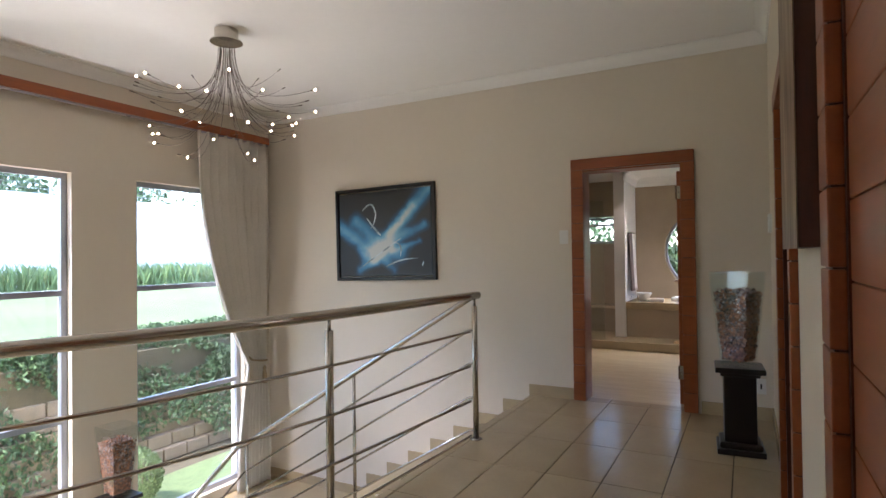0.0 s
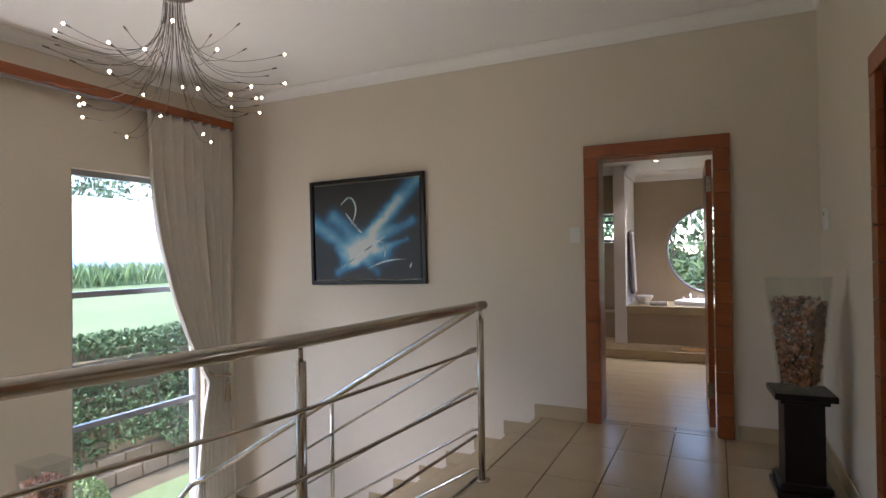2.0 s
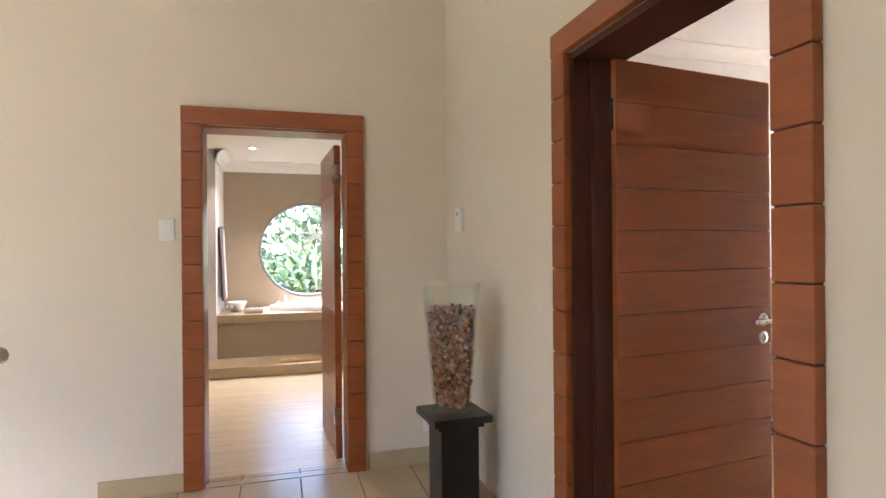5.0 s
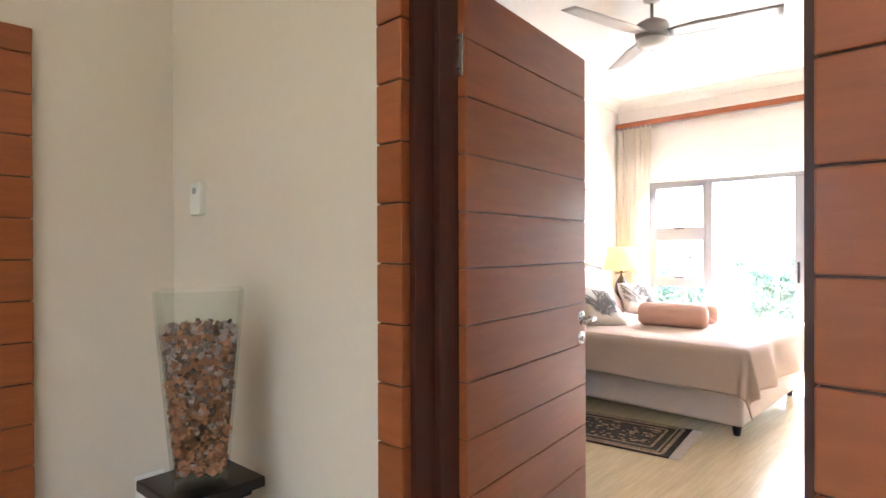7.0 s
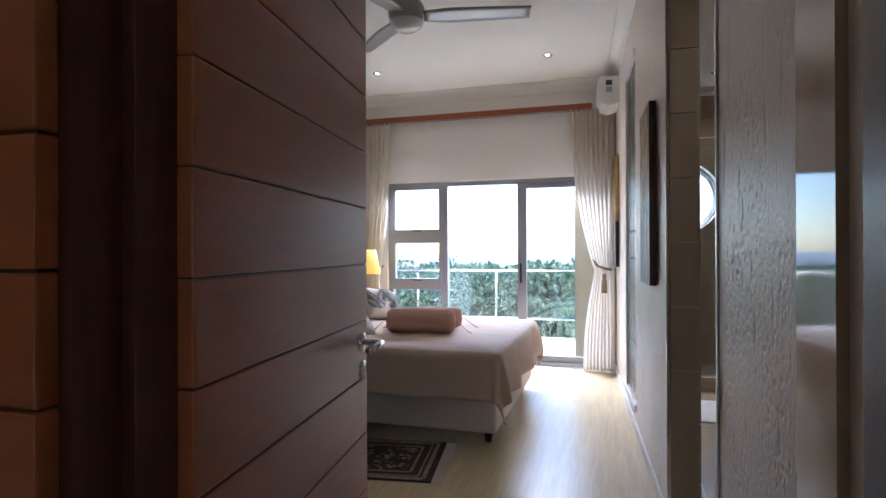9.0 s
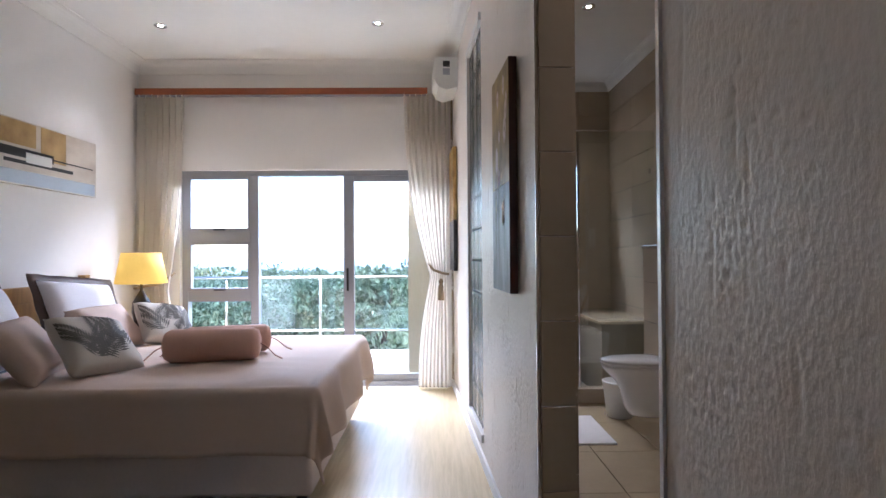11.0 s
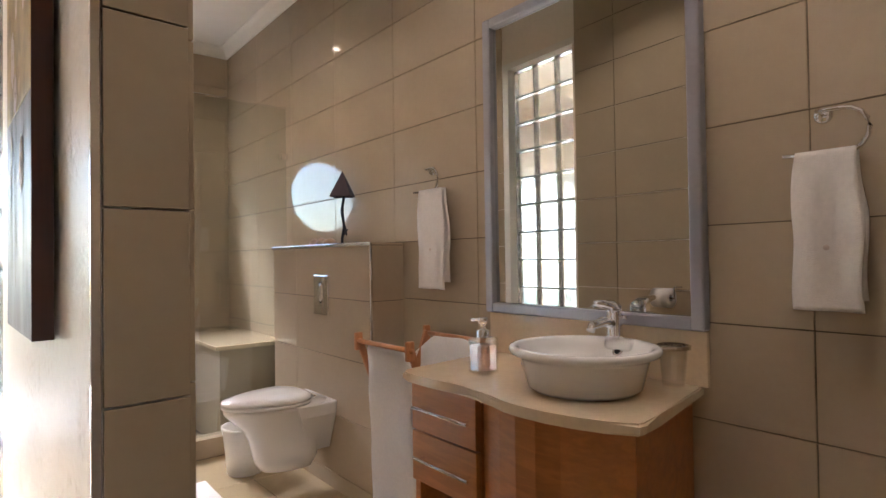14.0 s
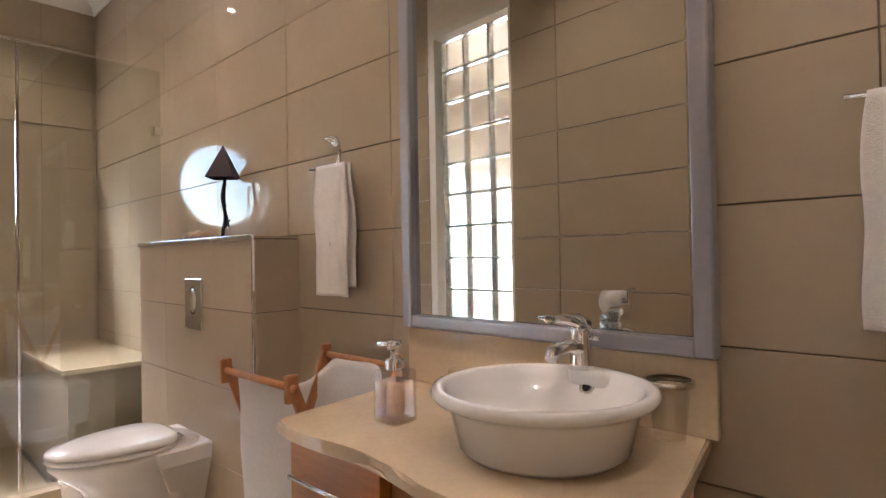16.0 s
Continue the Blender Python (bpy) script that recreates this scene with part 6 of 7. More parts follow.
# shower
shw = thing("shower_screen", (5.66, 0, 0), "frameless glass shower screen with chrome fittings", "shower screen", "", "structure")
part("kerb", box(-0.06, 0.06, 1.11, 2.60, 0, 0.12, 0.004), M_wtile, shw)
part("fixed_panel", box(-0.004, 0.004, 1.168, 1.825, 0.122, 2.31), M_shower, shw, "clear glass panel").visible_shadow = False
part("glass_door", box(-0.012, -0.004, 1.835, 2.60, 0.128, 2.31), M_shower, shw, "clear glass door").visible_shadow = False
part("door_strip", box(-0.016, 0.006, 1.823, 1.837, 0.125, 2.31, 0.003), M_chrome, shw, "chrome edge strip")
part("head_rail", tube([(0, 1.165, 2.32), (0, 2.6, 2.32)], 0.006, seg=8), M_chrome, shw, "", True)
for z in (0.5, 1.967):
    part("clip", box(-0.025, 0.025, 1.16, 1.21, z - 0.022, z + 0.022, 0.003), M_chrome, shw)
part("knob", lathe([(0, 0.05), (0.018, 0.048), (0.02, 0.03), (0.008, 0.02), (0.012, 0), (0, 0)], seg=16), M_chrome, shw, "", True).matrix_basis = pose(-0.012, 1.945, 1.10, 0, -90, 0)
bn = thing("shower_bench", (6.32, 1.11, 0), "tiled corner bench with a marble seat in the shower", "bench", "", "structure")
part("core", box(-0.58, 0.592, 0.004, 0.50, 0, 0.645), M_wtile, bn)
part("seat", box(-0.60, 0.595, 0.004, 0.53, 0.647, 0.675, 0.005), M_counter, bn)
part("floor_tray", box(-0.6, 0.595, 0.54, 1.5, 0.0, 0.03, 0.004), M_wtile, bn)
mt = thing("bath_mat", (4.78, 2.06, 0), "white towelling bath mat on the tiled floor", "bath mat")
part("mat", box(-0.22, 0.42, -0.20, 0.30, 0.0, 0.014, 0.006, seg=3), M_towel, mt, "", True)
wr = tagged(placed(new("window_round"), pose(END_X + 0.17, 2.16, 1.88, 0, 90, 0)), "round window in the shower wall with white frame", "window", "", "structure")
part("window_frame", lathe([(0.35, -0.03), (0.409, -0.03), (0.409, 0.03), (0.35, 0.03), (0.35, -0.03)], seg=48), M_white, wr, "white round frame", True)
part("pane", lathe([(0, 0), (0.351, 0)], seg=48), M_pane, wr, "clear glass pane").visible_shadow = False
part("reveal", lathe([(0.409, -0.17), (0.409, 0.08)], seg=48), M_white, wr, "white plaster reveal", True)


def downlight(at, name="downlight"):
    d = thing("downlight", at, "small round recessed ceiling downlight, lit", "downlight", "downlights")
    part("ring", lathe([(0.020, -0.002), (0.046, -0.008), (0.05, 0.0)], seg=24), M_chrome, d, "", True)
    part("lamp", lathe([(0, -0.003), (0.02, -0.003)], seg=20), M_lit, d, "glowing lamp")
    return d


M_lit = mat("lit_lamp", (1, 0.95, 0.85), 0.4, emit=(1.0, 0.9, 0.72), power=5.0)
# the fitting at x 6.3 belongs to the added shower spot
for x in (2.3, 3.6, 5.0, 6.3):
    downlight((x, 1.90, CEIL_B - 0.02))
for x, y in ((5.38, 5.25), (5.34, 3.50)):
    downlight((x, y, CEIL_B))
# fittings put in to go with the added main bathroom spots
for x, y in ((-0.8, 6.6), (-0.8, 8.4), (-2.4, 8.6)):
    downlight((x, y, CEIL_A))
# ---- main bathroom things ----
tub = thing("bathtub", (-0.4, 9.05, 0.11), "white oval bathtub set in a tiled deck", "bathtub")
part("deck_front", box(-0.84, 0.85, -0.45, -0.42, 0, 0.40), M_wtile, tub)
part("deck_top", box(-0.86, 0.86, -0.48, 0.44, 0.40, 0.50, 0.006), M_tile, tub)
part("rim", lathe([(0.50, 0.495), (0.50, 0.545), (0.47, 0.56), (0.43, 0.555), (0.40, 0.50), (0.36, 0.48), (0, 0.47)], at=(0.25, 0.02, 0), seg=40, sx=1.0, sy=0.7), M_white, tub, "white enamel rim", True)
tm = thing("bath_tap", (-0.45, 9.38, 0.615), "chrome bath tap on the deck", "tap")
part("column", lathe([(0, 0), (0.025, 0), (0.018, 0.02), (0.016, 0.12), (0, 0.125)], seg=16), M_chrome, tm, "", True)
part("spout", tube([(0, 0, 0.10), (0, -0.08, 0.13), (0, -0.13, 0.10)], 0.011, seg=10), M_chrome, tm, "", True)
for x in (-0.08, 0.08):
    part("handle", tube([(x, 0, 0), (x, 0, 0.06), (x * 1.3, -0.03, 0.065)], 0.011, seg=8), M_chrome, tm, "", True)
bwl = thing("white_bowl", (-1.02, 8.98, 0.61), "small white bowl on the bath deck", "bowl")
part("bowl", lathe([(0, 0), (0.06, 0), (0.11, 0.10), (0.115, 0.12), (0.105, 0.12), (0.055, 0.015), (0, 0.012)], seg=28), M_white, bwl, "", True)
for k in range(3):
    bo = thing("small_bottle", (-1.16 + 0.05 * k, 8.72 + 0.02 * (k % 2), 0.61), "small clear toiletry bottle on the bath deck", "bottle", "toiletry bottles")
    part("body", lathe([(0, 0), (0.016, 0), (0.016, 0.06), (0.008, 0.07), (0, 0.07)], seg=12), M_clear, bo, "", True)
    part("cap", lathe([(0.009, 0.07), (0.009, 0.09), (0, 0.09)], seg=12), M_chrome, bo)
rt = thing("rolled_cloth", (-0.82, 8.70, 0.61), "rolled white face cloth on the bath deck", "towel")
part("roll", tube([(-0.11, 0, 0.03), (0, 0.01, 0.032), (0.11, 0, 0.03)], 0.03, seg=14), M_towel, rt, "", True)
M_greytowel = mat("grey_brown_terry", (0.20, 0.16, 0.15), 0.95, vary=0.05, bump=0.6, bump_scale=300)
for y, mtl, lab in ((8.84, M_greytowel, "long grey-brown bath towel on the wall rail"), (9.06, M_towel, "long white bath towel on the wall rail")):
    tw = thing("bath_towel", (-1.205, y, 0), lab, "towel", "bath towels")

    def hang(u, v, y=y):
        return (0.02 + 0.035 * v + 0.012 * math.sin(u * 14 + v), (u - 0.5) * 0.20, 1.62 - 0.86 * v)
    part("cloth", grid_mesh(18, 14, hang), mtl, tw, "", True).modifiers.new("thickness", "SOLIDIFY").thickness = 0.012
    part("rail", tube([(0.0, -0.1, 1.625), (0.03, -0.1, 1.625), (0.03, 0.1, 1.625), (0, 0.1, 1.625)], 0.007, seg=8), M_chrome, tw, "", True)
rw = tagged(placed(new("window_round"), pose(-0.15, 9.62, 1.35, 90, 0, 0)), "large round window with an etched palm on the glass", "window", "", "structure")
part("window_frame", lathe([(0.60, -0.03), (0.634, -0.03), (0.634, 0.03), (0.60, 0.03), (0.60, -0.03)], seg=64), M_alu, rw, "grey round frame", True)
part("pane", lathe([(0, 0), (0.602, 0)], seg=64), M_pane, rw, "clear glass pane").visible_shadow = False
M_etch = mat("etched_glass", (0.72, 0.80, 0.76), 0.7, vary=0.03)
bm = bmesh.new()
stroke(bm, [(0.12, -0.60), (0.10, -0.2), (0.12, 0.18)], 0.06, 0.035, 0.0)
for k in range(8):
    a = radians(-30 + 240 * k / 7)
    d = Vector((math.cos(a), math.sin(a)))
    stroke(bm, [(0.12 + d.x * t * 0.34, 0.18 + d.y * t * 0.30 - 0.16 * t * t) for t in (0, 0.25, 0.5, 0.75, 1)], 0.05, 0.012, 0.0001 * k)
for v in bm.verts:
    v.co = Vector((v.co.x, v.co.z, 0.006 + v.co.y))
part("etched_palm", bm, M_etch, rw, "frosted palm outline")
window("window_shower", pose(-2.19, 9.60, 1.49), 0.73, 0.42, (), (0.30,), "small white shower window", 0.035, 0.05)
gs = thing("shower_glass_panel", (-2.35, 8.15, 0.11), "clear glass shower panel with chrome handle bar", "shower screen")
part("panel", box(-0.9, 0.93, -0.004, 0.004, 0, 1.95), M_shower, gs, "clear glass").visible_shadow = False
part("bar", tube([(0.1, -0.05, 1.13), (0.55, -0.05, 1.13)], 0.008, seg=8), M_chrome, gs, "", True)
sb = thing("shower_seat", (-1.75, 9.2, 0.11), "white marble seat in the main shower", "seat", "", "structure")
part("seat", box(-0.35, 0.34, -0.2, 0.29, 0.36, 0.40, 0.005), M_counter, sb)
part("base", box(-0.33, 0.33, -0.18, 0.29, 0, 0.36), M_wtile, sb)
dm = thing("duckboard", (-0.15, 8.27, 0.11), "small slatted bath mat on the platform", "bath mat")
for k in range(7):
    part("slat", box(-0.38, 0.38, -0.10 + 0.03 * k, -0.08 + 0.03 * k, 0, 0.012, 0.002), M_pine, dm)

# ---- garden and distance ----
GRD = -3.4
M_plain = mat("dull_green_ground", (0.09, 0.11, 0.06), 0.95, vary=0.2, scale=0.05, fine=0.1)
setting("ground", box(-900, 900, -900, 900, GRD - 0.3, GRD), M_plain, "green ground reaching the horizon", "ground")
# bright haze at the horizon is put into this pale water colour
M_sea = mat("hazy_sea", (0.42, 0.47, 0.50), 0.35, vary=0.05, scale=0.02)
setting("water_sea", box(85, 890, -890, 890, GRD, GRD + 0.05), M_sea, "pale hazy sea beyond the woods", "water")
setting("ground_garden", box(-8.2, -5.02, -8, 14, GRD, -1.75), M_soil, "soil bed below the stairwell windows", "ground")
setting("ground_path", box(-6.9, -5.6, 0, 9, -1.75, -1.72), M_grass, "strip of lawn below the windows", "ground")


def slope(u, v):
    x = -8.25 - 7.5 * u
    return (x, -10 + 30 * v, 0.02 + 0.62 * u + 0.05 * noise.noise(Vector((x, v * 12, 0))))


setting("ground_lawn", grid_mesh(30, 60, slope), M_grass, "sunlit sloping lawn above the bank", "lawn", True)
setting("wall_garden", box(-16.3, -16.0, -14, 24, 0.2, 3.1), M_garden, "white rendered garden boundary wall", "garden wall")
for k in range(12):
    po = thing("fence_post", (-16.15, -6 + 2.4 * k, 3.1), "grey electric fence post on the garden wall", "fence post", "fence posts")
    part("post", tube([(0, 0, 0), (0, 0, 0.62)], 0.018, seg=6), M_alu, po)
    part("insulator", box(-0.02, 0.02, -0.02, 0.02, 0.5, 0.56), M_black, po)
fw = thing("fence_wires", (-16.15, 0, 3.1), "thin electric fence wires over the garden wall", "fence")
for k in range(4):
    part("wire", tube([(0, -8, 0.15 + 0.13 * k), (0, 22, 0.15 + 0.13 * k)], 0.004, seg=4), M_alu, fw)
# stepped retaining blocks
rb = tagged(new("retaining_wall"), "terraced retaining wall of tan concrete planter blocks", "retaining wall", "", "structure")
bmb = box(-0.12, 0.12, -0.19, 0.19, 0, 0.19, 0.02)
me_block = bpy.data.meshes.new("block")
bmb.to_mesh(me_block)
bmb.free()
me_block.materials.append(M_block)
for j in range(9):
    for i in range(18):
        o = new("block", me_block)
        o.parent = rb
        o.location = (-7.55 - 0.085 * j, 0.6 + 0.4 * i + 0.2 * (j % 2), -1.74 + 0.195 * j)
part("backfill", box(-8.6, -7.9, -2, 10, -1.75, -0.1), M_soil, rb)


def leaf_cloud(count, where, size, seed, flat=0.4, bm=None):
    """Many small bent leaves at the places that where() gives."""
    rng = random.Random(seed)
    bm = bm or bmesh.new()
    for _ in range(count):
        p = Vector(where(rng))
        m = Matrix.Translation(p) @ Euler((rng.uniform(0, 6.3), rng.uniform(0, 6.3), rng.uniform(0, 6.3))).to_matrix().to_4x4()
        a, b = size * rng.uniform(0.6, 1.3), size * flat * rng.uniform(0.7, 1.3)
        q = [bm.verts.new(m @ Vector(c)) for c in ((-a, 0, 0), (0, -b, a * 0.18), (a, 0, 0), (0, b, a * 0.18))]
        bm.faces.new(q)
    return bm


def hedge_at(rng):
    t = rng.random()
    y, z = rng.uniform(-3, 9.5), -1.6 + 1.85 * t ** 0.75
    bulge = 0.22 * noise.noise(Vector((y * 1.3, z * 1.3, 0.5))) + 0.15 * noise.noise(Vector((y * 4, z * 4, 3)))
    gap = noise.noise(Vector((y * 1.1, z * 1.6, 9)))
    if t < 0.66 and gap > 0.16:
        z = -0.2 + 0.42 * rng.random()
    return (-7.35 - 0.46 * (z + 1.6) + bulge + rng.uniform(-0.12, 0.12), y, z)


tagged(part("hedge_creeper", leaf_cloud(42000, hedge_at, 0.04, 21, 0.55), M_leaf, None), "dense green creeper over the retaining blocks", "creeper", "", "stuff")


def tuft_mesh():
    rng = random.Random(8)
    bm = bmesh.new()
    for k in range(5200):
        y, x = rng.uniform(-8, 20), rng.uniform(-15.7, -14.9)
        h, b = rng.uniform(0.35, 0.75), rng.uniform(0, 6.3)
        dx, dy = math.cos(b) * 0.22, math.sin(b) * 0.22
        q = [bm.verts.new(c) for c in ((x, y - 0.015, 0.55), (x, y + 0.015, 0.55), (x + dx * 0.5, y + dy * 0.5 + 0.01, 0.55 + h * 0.75), (x + dx, y + dy, 0.55 + h))]
        bm.faces.new(q)
    return bm


M_blade = mat("long_grass", (0.19, 0.26, 0.11), 0.6, vary=0.2, island=0.35)
tagged(part("long_grass", tuft_mesh(), M_blade, None), "long green border grass before the white wall", "grass", "", "stuff")
tp = thing("topiary_bush", (-6.3, 4.35, -1.72), "clipped round green bush below the window", "bush")


def ball_at(rng):
    v = Vector((rng.gauss(0, 1), rng.gauss(0, 1), rng.gauss(0, 1))).normalized() * rng.uniform(0.30, 0.37)
    return (v.x, v.y, v.z + 0.38)


part("foliage", leaf_cloud(5200, ball_at, 0.022, 2, 0.6), M_blade, tp)
part("stem", tube([(0, 0, 0), (0.01, 0, 0.2), (0, 0, 0.36)], 0.03, seg=8), M_bark, tp)


def tree(at, height, spread, seed, leaf, count, label, foliage=None):
    """A tapered trunk with limbs and a crown of many leaves in uneven clumps."""
    rng = random.Random(seed)
    t = thing("tree", at, label, "tree", "trees beyond the house")
    top = height * 0.55
    bm = tube([(0.1 * math.sin(k), 0.1 * math.cos(k * 1.7), top * k / 6) for k in range(7)], 0.1, seg=8, radii=[0.22 - 0.02 * k for k in range(7)])
    clumps = []
    for k in range(24):
        a, r = rng.uniform(0, 6.3), spread * math.sqrt(rng.random())
        z = height * (0.62 + 0.36 * rng.random() * (1 - 0.6 * (r / spread) ** 2)) - 0.15 * r
        clumps.append((Vector((math.cos(a) * r, math.sin(a) * r, z)), spread * rng.uniform(0.20, 0.36)))
    for c, r in clumps[:9]:
        tube([(0, 0, top * 0.75), tuple(c * 0.5 + Vector((0, 0, top * 0.4))), tuple(c)], 0.05, bm, 6, True, [0.09, 0.05, 0.02])
    part("trunk", bm, M_bark, t, "", True)

    def at_leaf(g):
        c, r = g.choice(clumps)
        v = Vector((g.gauss(0, 1), g.gauss(0, 1), g.gauss(0, 0.8))).normalized() * r * g.uniform(0.55, 1.08)
        return c + v
    part("crown", leaf_cloud(count, at_leaf, leaf, seed + 1, 0.5), foliage or M_leaf, t, "green leaves")
    return t


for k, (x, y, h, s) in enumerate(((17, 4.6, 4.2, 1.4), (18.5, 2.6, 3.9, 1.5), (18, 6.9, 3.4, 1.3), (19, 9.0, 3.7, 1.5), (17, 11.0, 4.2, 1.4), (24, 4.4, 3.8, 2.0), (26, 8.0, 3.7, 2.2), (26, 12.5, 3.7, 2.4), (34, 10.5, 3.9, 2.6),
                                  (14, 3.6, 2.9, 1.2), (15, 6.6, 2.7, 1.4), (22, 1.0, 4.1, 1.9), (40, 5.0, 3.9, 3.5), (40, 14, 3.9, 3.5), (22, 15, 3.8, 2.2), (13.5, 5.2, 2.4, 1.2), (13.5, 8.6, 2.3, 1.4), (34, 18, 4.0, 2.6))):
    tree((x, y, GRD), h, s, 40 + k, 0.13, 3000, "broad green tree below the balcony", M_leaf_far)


def palm(at, height, seed, label):
    """A slim trunk with arching fronds of paired leaflets."""
    rng = random.Random(seed)
    t = thing("palm_tree", at, label, "palm")
    part("trunk", tube([(0.04 * math.sin(k), 0.03 * k, height * k / 6) for k in range(7)], 0.09, seg=8, radii=[0.12 - 0.008 * k for k in range(7)]), M_bark, t, "", True)
    for k in range(11):
        a, lift = 2 * math.pi * k / 11 + rng.uniform(-0.15, 0.15), rng.uniform(0.5, 1.1)
        bm = bmesh.new()
        spine = [Vector((math.cos(a) * 1.2 * f, math.sin(a) * 1.2 * f + 0.18, height + lift * 0.8 * f - 0.95 * f * f)) for f in (j / 22 for j in range(23))]
        for j in range(2, 22):
            side = Vector((-math.sin(a), math.cos(a), 0))
            ln = 0.34 * math.sin(math.pi * (0.12 + 0.8 * j / 22))
            d = (spine[j + 1] - spine[j]).normalized()
            for sg in (-1, 1):
                tip = spine[j] + side * sg * ln * 0.8 + d * ln * 0.6 - Vector((0, 0, ln * 0.35))
                bm.faces.new([bm.verts.new(v) for v in (spine[j], spine[j] + d * 0.035, tip)])
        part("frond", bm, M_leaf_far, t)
    return t


palm((11.0, 3.15, GRD), 3.5, 5, "green palm with arching fronds beyond the balcony")
for k, (x, y, h, s) in enumerate(((-19, 2.5, 8.4, 2.6), (-20, 7.5, 9.0, 3.0), (-19, -2.5, 8.6, 2.8), (-21, 12, 9.5, 3.2))):
    tree((x, y, GRD), h, s, 70 + k, 0.11, 3600, "dark green tree behind the garden wall")
for k, (x, y, h, s) in enumerate(((-0.6, 13.5, 6.0, 1.9), (1.6, 14.5, 6.8, 2.2), (-3.0, 14.0, 6.2, 2.0))):
    tree((x, y, GRD), h, s, 80 + k, 0.10, 3400, "green tree outside the bathroom window")

def woods_at(rng):
    x, y = rng.uniform(44, 75), rng.uniform(-25, 60)
    top = -0.9 + 1.5 * noise.noise(Vector((y * 0.16, x * 0.05, 1.0))) + 0.8 * noise.noise(Vector((y * 0.55, x * 0.1, 5.0)))
    return (x, y, -3.2 + (3.2 + top) * rng.random() ** 0.5)


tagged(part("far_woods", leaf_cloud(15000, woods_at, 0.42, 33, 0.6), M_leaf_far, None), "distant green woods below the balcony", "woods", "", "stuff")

# ---- tiles ----
def tile_data(w, h, t, material, name="tile"):
    bm = box(0.0028, w - 0.0028, 0.0028, h - 0.0028, 0, t, 0.0015, seg=1)
    me = bpy.data.meshes.new(name)
    bm.to_mesh(me)
    bm.free()
    me.materials.append(material)
    return me


def tile_floor(parent, x0, x1, y0, y1, w, h, ox, oy, z, material, skip=None):
    cache = {}
    i0, j0 = math.floor((x0 - ox) / w), math.floor((y0 - oy) / h)
    for i in range(i0, math.ceil((x1 - ox) / w)):
        for j in range(j0, math.ceil((y1 - oy) / h)):
            a, b, c, d = max(x0, ox + i * w), min(x1, ox + (i + 1) * w), max(y0, oy + j * h), min(y1, oy + (j + 1) * h)
            if b - a < 0.02 or d - c < 0.02 or (skip and skip(a, b, c, d)):
                continue
            k = (round(b - a, 3), round(d - c, 3))
            if k not in cache:
                cache[k] = tile_data(b - a, d - c, 0.008, material)
            o = new("tile", cache[k])
            o.parent = parent
            o.location = (a, c, z)


fl = tagged(new("floor_landing"), "tan glazed floor tiles of the landing", "floor", "", "structure")
tile_floor(fl, -1.458, 0.505, -2.6, 5.155, 0.33, 0.62, -0.74, 5.24, -0.008, M_tile)
tile_floor(fl, -0.93, -0.135, 5.16, 5.30, 0.33, 0.62, -0.74, 5.24, -0.008, M_tile)
tile_floor(fl, -2.2, -1.46, -2.6, 1.3, 0.33, 0.62, -0.74, 5.24, -0.008, M_tile)
fs = tagged(new("floor_shower_room"), "tan glazed bathroom floor tiles", "floor", "", "structure")
tile_floor(fs, 1.3, 5.6, 1.115, 2.62, 0.62, 0.42, 4.44, 1.63, -0.0078, M_tile)


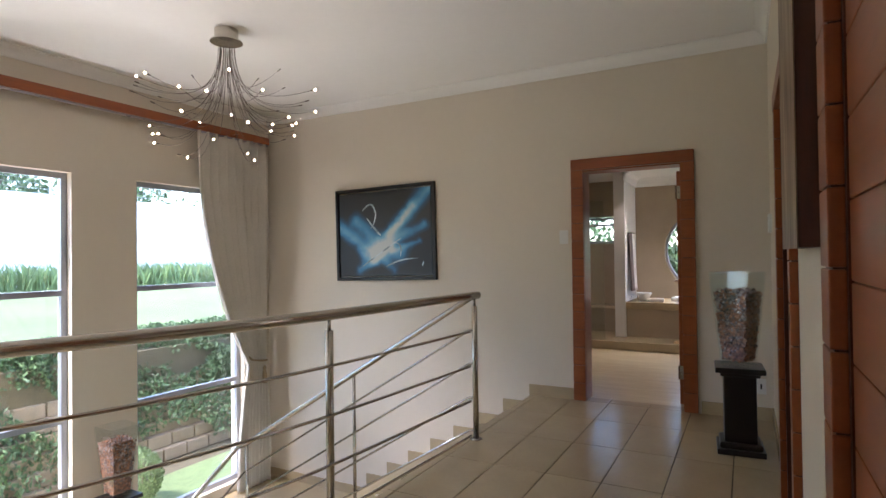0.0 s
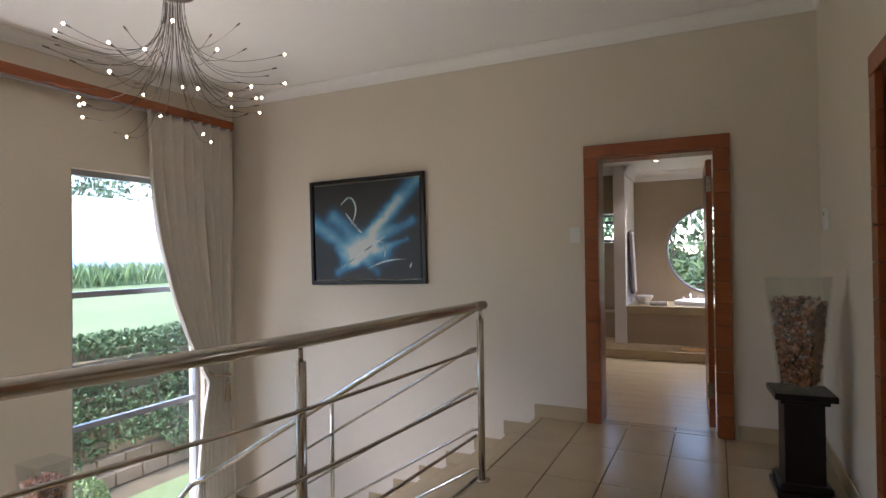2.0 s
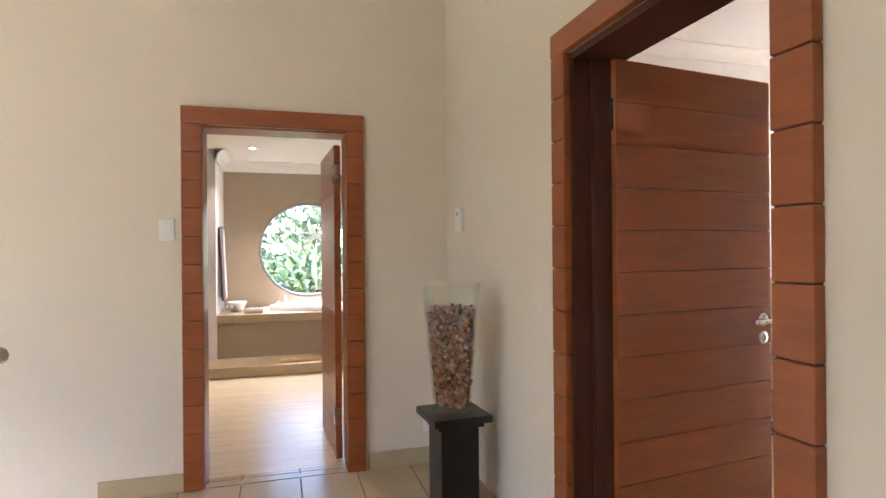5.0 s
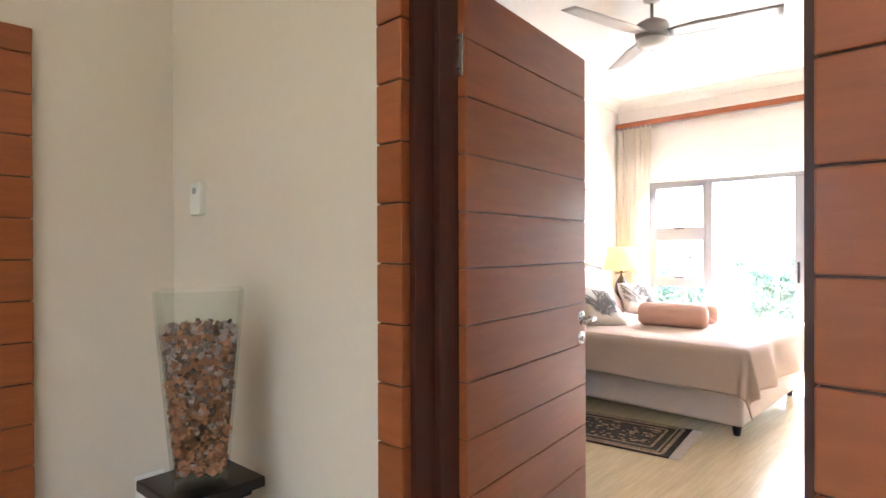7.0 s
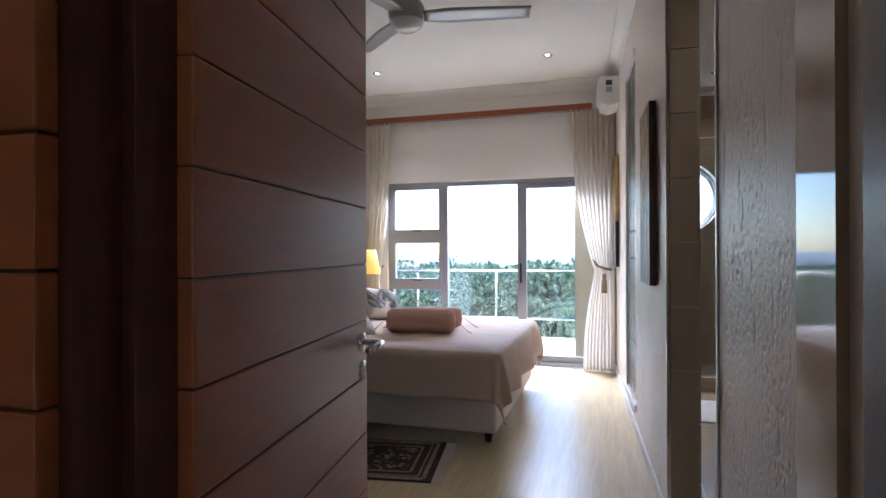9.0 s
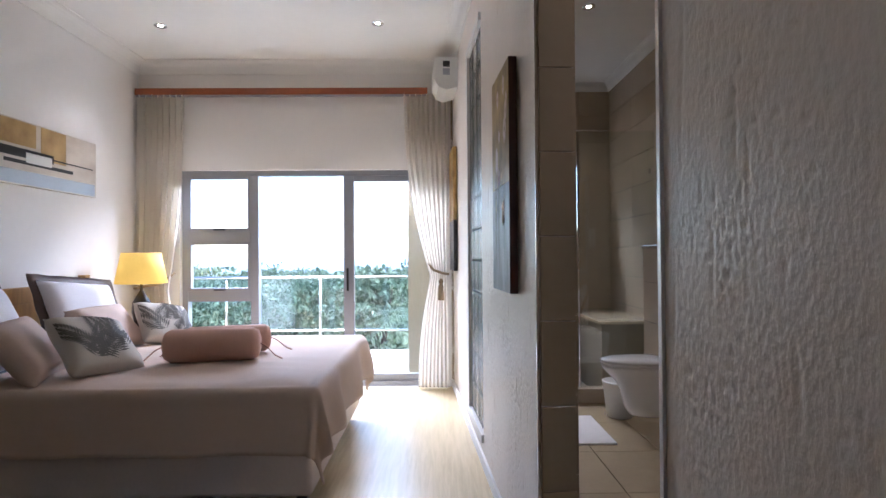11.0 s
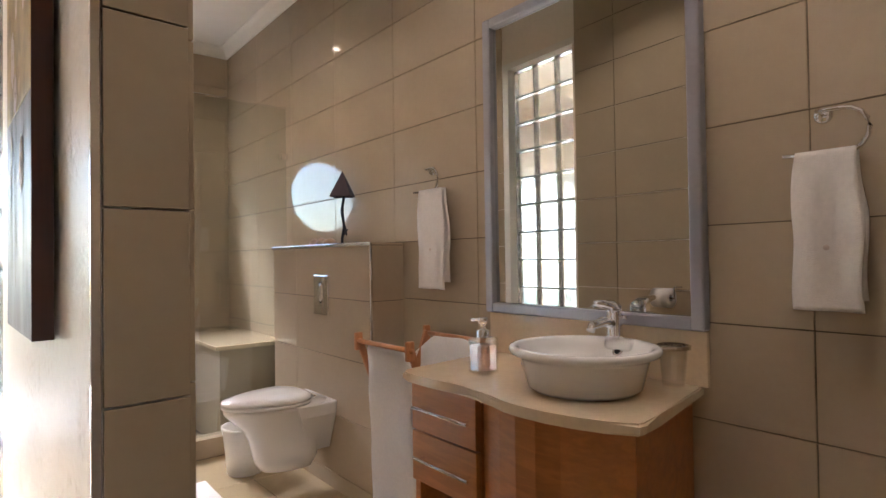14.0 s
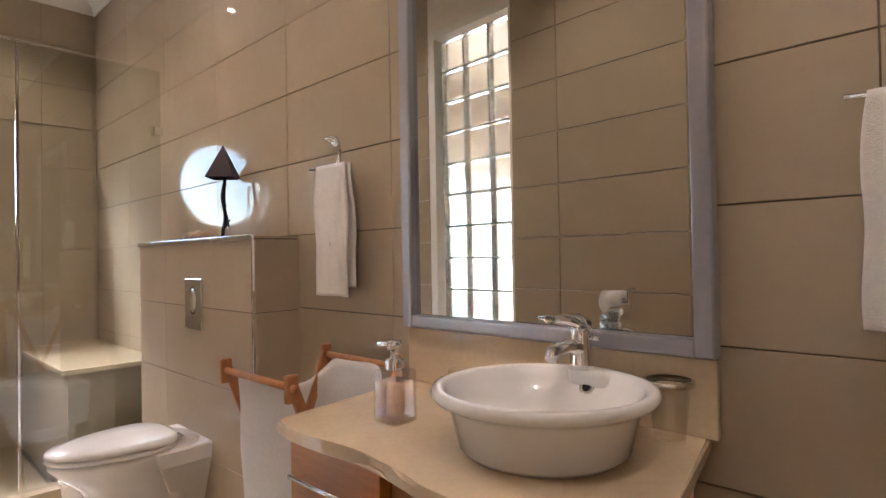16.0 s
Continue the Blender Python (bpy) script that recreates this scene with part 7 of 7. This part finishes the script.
def tile_wall(parent, length, z0, z1, w, h, ou, oz, skip=None, flip=1):
    """Tiles on local x and z, standing proud towards +y (flip 1) or -y."""
    cache = {}
    for i in range(math.floor(-ou / w), math.ceil((length - ou) / w)):
        for j in range(math.floor((z0 - oz) / h), math.ceil((z1 - oz) / h)):
            a, b, c, d = max(0.0, ou + i * w), min(length, ou + (i + 1) * w), max(z0, oz + j * h), min(z1, oz + (j + 1) * h)
            if b - a < 0.02 or d - c < 0.02 or (skip and skip(a, b, c, d)):
                continue
            k = (round(b - a, 3), round(d - c, 3))
            if k not in cache:
                bm = box(0.0017, k[0] - 0.0017, 0, 0.009 * flip, 0.0017, k[1] - 0.0017, 0.0012, seg=1)
                me = bpy.data.meshes.new("tile")
                bm.to_mesh(me)
                bm.free()
                me.materials.append(M_wtile)
                cache[k] = me
            o = new("tile", cache[k])
            o.parent = parent
            o.location = (a, 0, c)


TH, TZ = 0.286, 1.04
wt = tagged(placed(new("wall_tiles_mirror"), pose(1.25, MIR_Y - 0.0085, 0)), "large beige glazed wall tiles behind mirror and toilet", "wall tiles", "", "structure")
tile_wall(wt, END_X - 1.25, 0, 3.1, 0.635, TH, 2.41 - 1.25, TZ)
we = tagged(placed(new("wall_tiles_shower"), pose(END_X + 0.0085, MIR_Y, 0, 0, 0, 90)), "large beige glazed wall tiles round the shower window", "wall tiles", "", "structure")


def near_window(a, b, c, d):
    y0, y1 = a + MIR_Y - 2.16, b + MIR_Y - 2.16
    cy, cz = max(y0, min(0, y1)), max(c - 1.88, min(0, d - 1.88))
    return math.hypot(cy, cz) < 0.425


tile_wall(we, 1.62, 0, 3.1, 0.31, TH, 0.02, TZ, near_window)
wp = tagged(placed(new("wall_tiles_partition"), PART @ pose(0, -0.1375, 0)), "beige glazed wall tiles on the bathroom side of the partition", "wall tiles", "", "structure")
tile_wall(wp, GB0 - 0.022, 0, 3.1, 0.70, TH, 0.35, TZ, None, -1)
wq = tagged(placed(new("wall_tiles_partition_end"), PART @ pose(GB1 + 0.062, -0.1375, 0)), "beige glazed wall tiles beyond the glass blocks", "wall tiles", "", "structure")
tile_wall(wq, 3.6 - GB1 - 0.062, 0, 3.1, 0.70, TH, 0.3, TZ, None, -1)
wr2 = tagged(placed(new("wall_tiles_reveal"), PART @ pose(-0.0005, -0.1365, 0, 0, 0, 90)), "beige glazed tiles on the end of the partition", "wall tiles", "", "structure")
tile_wall(wr2, 0.128, 0, 3.1, 0.2, 0.304, 0.0, 1.02)
wr3 = tagged(placed(new("wall_tiles_doorway"), PART @ pose(-0.9785, -0.137, 0, 0, 0, 90)), "beige glazed tiles on the doorway end", "wall tiles", "", "structure")
tile_wall(wr3, 0.128, 0, 3.1, 0.2, TH, 0.0, TZ, None, -1)
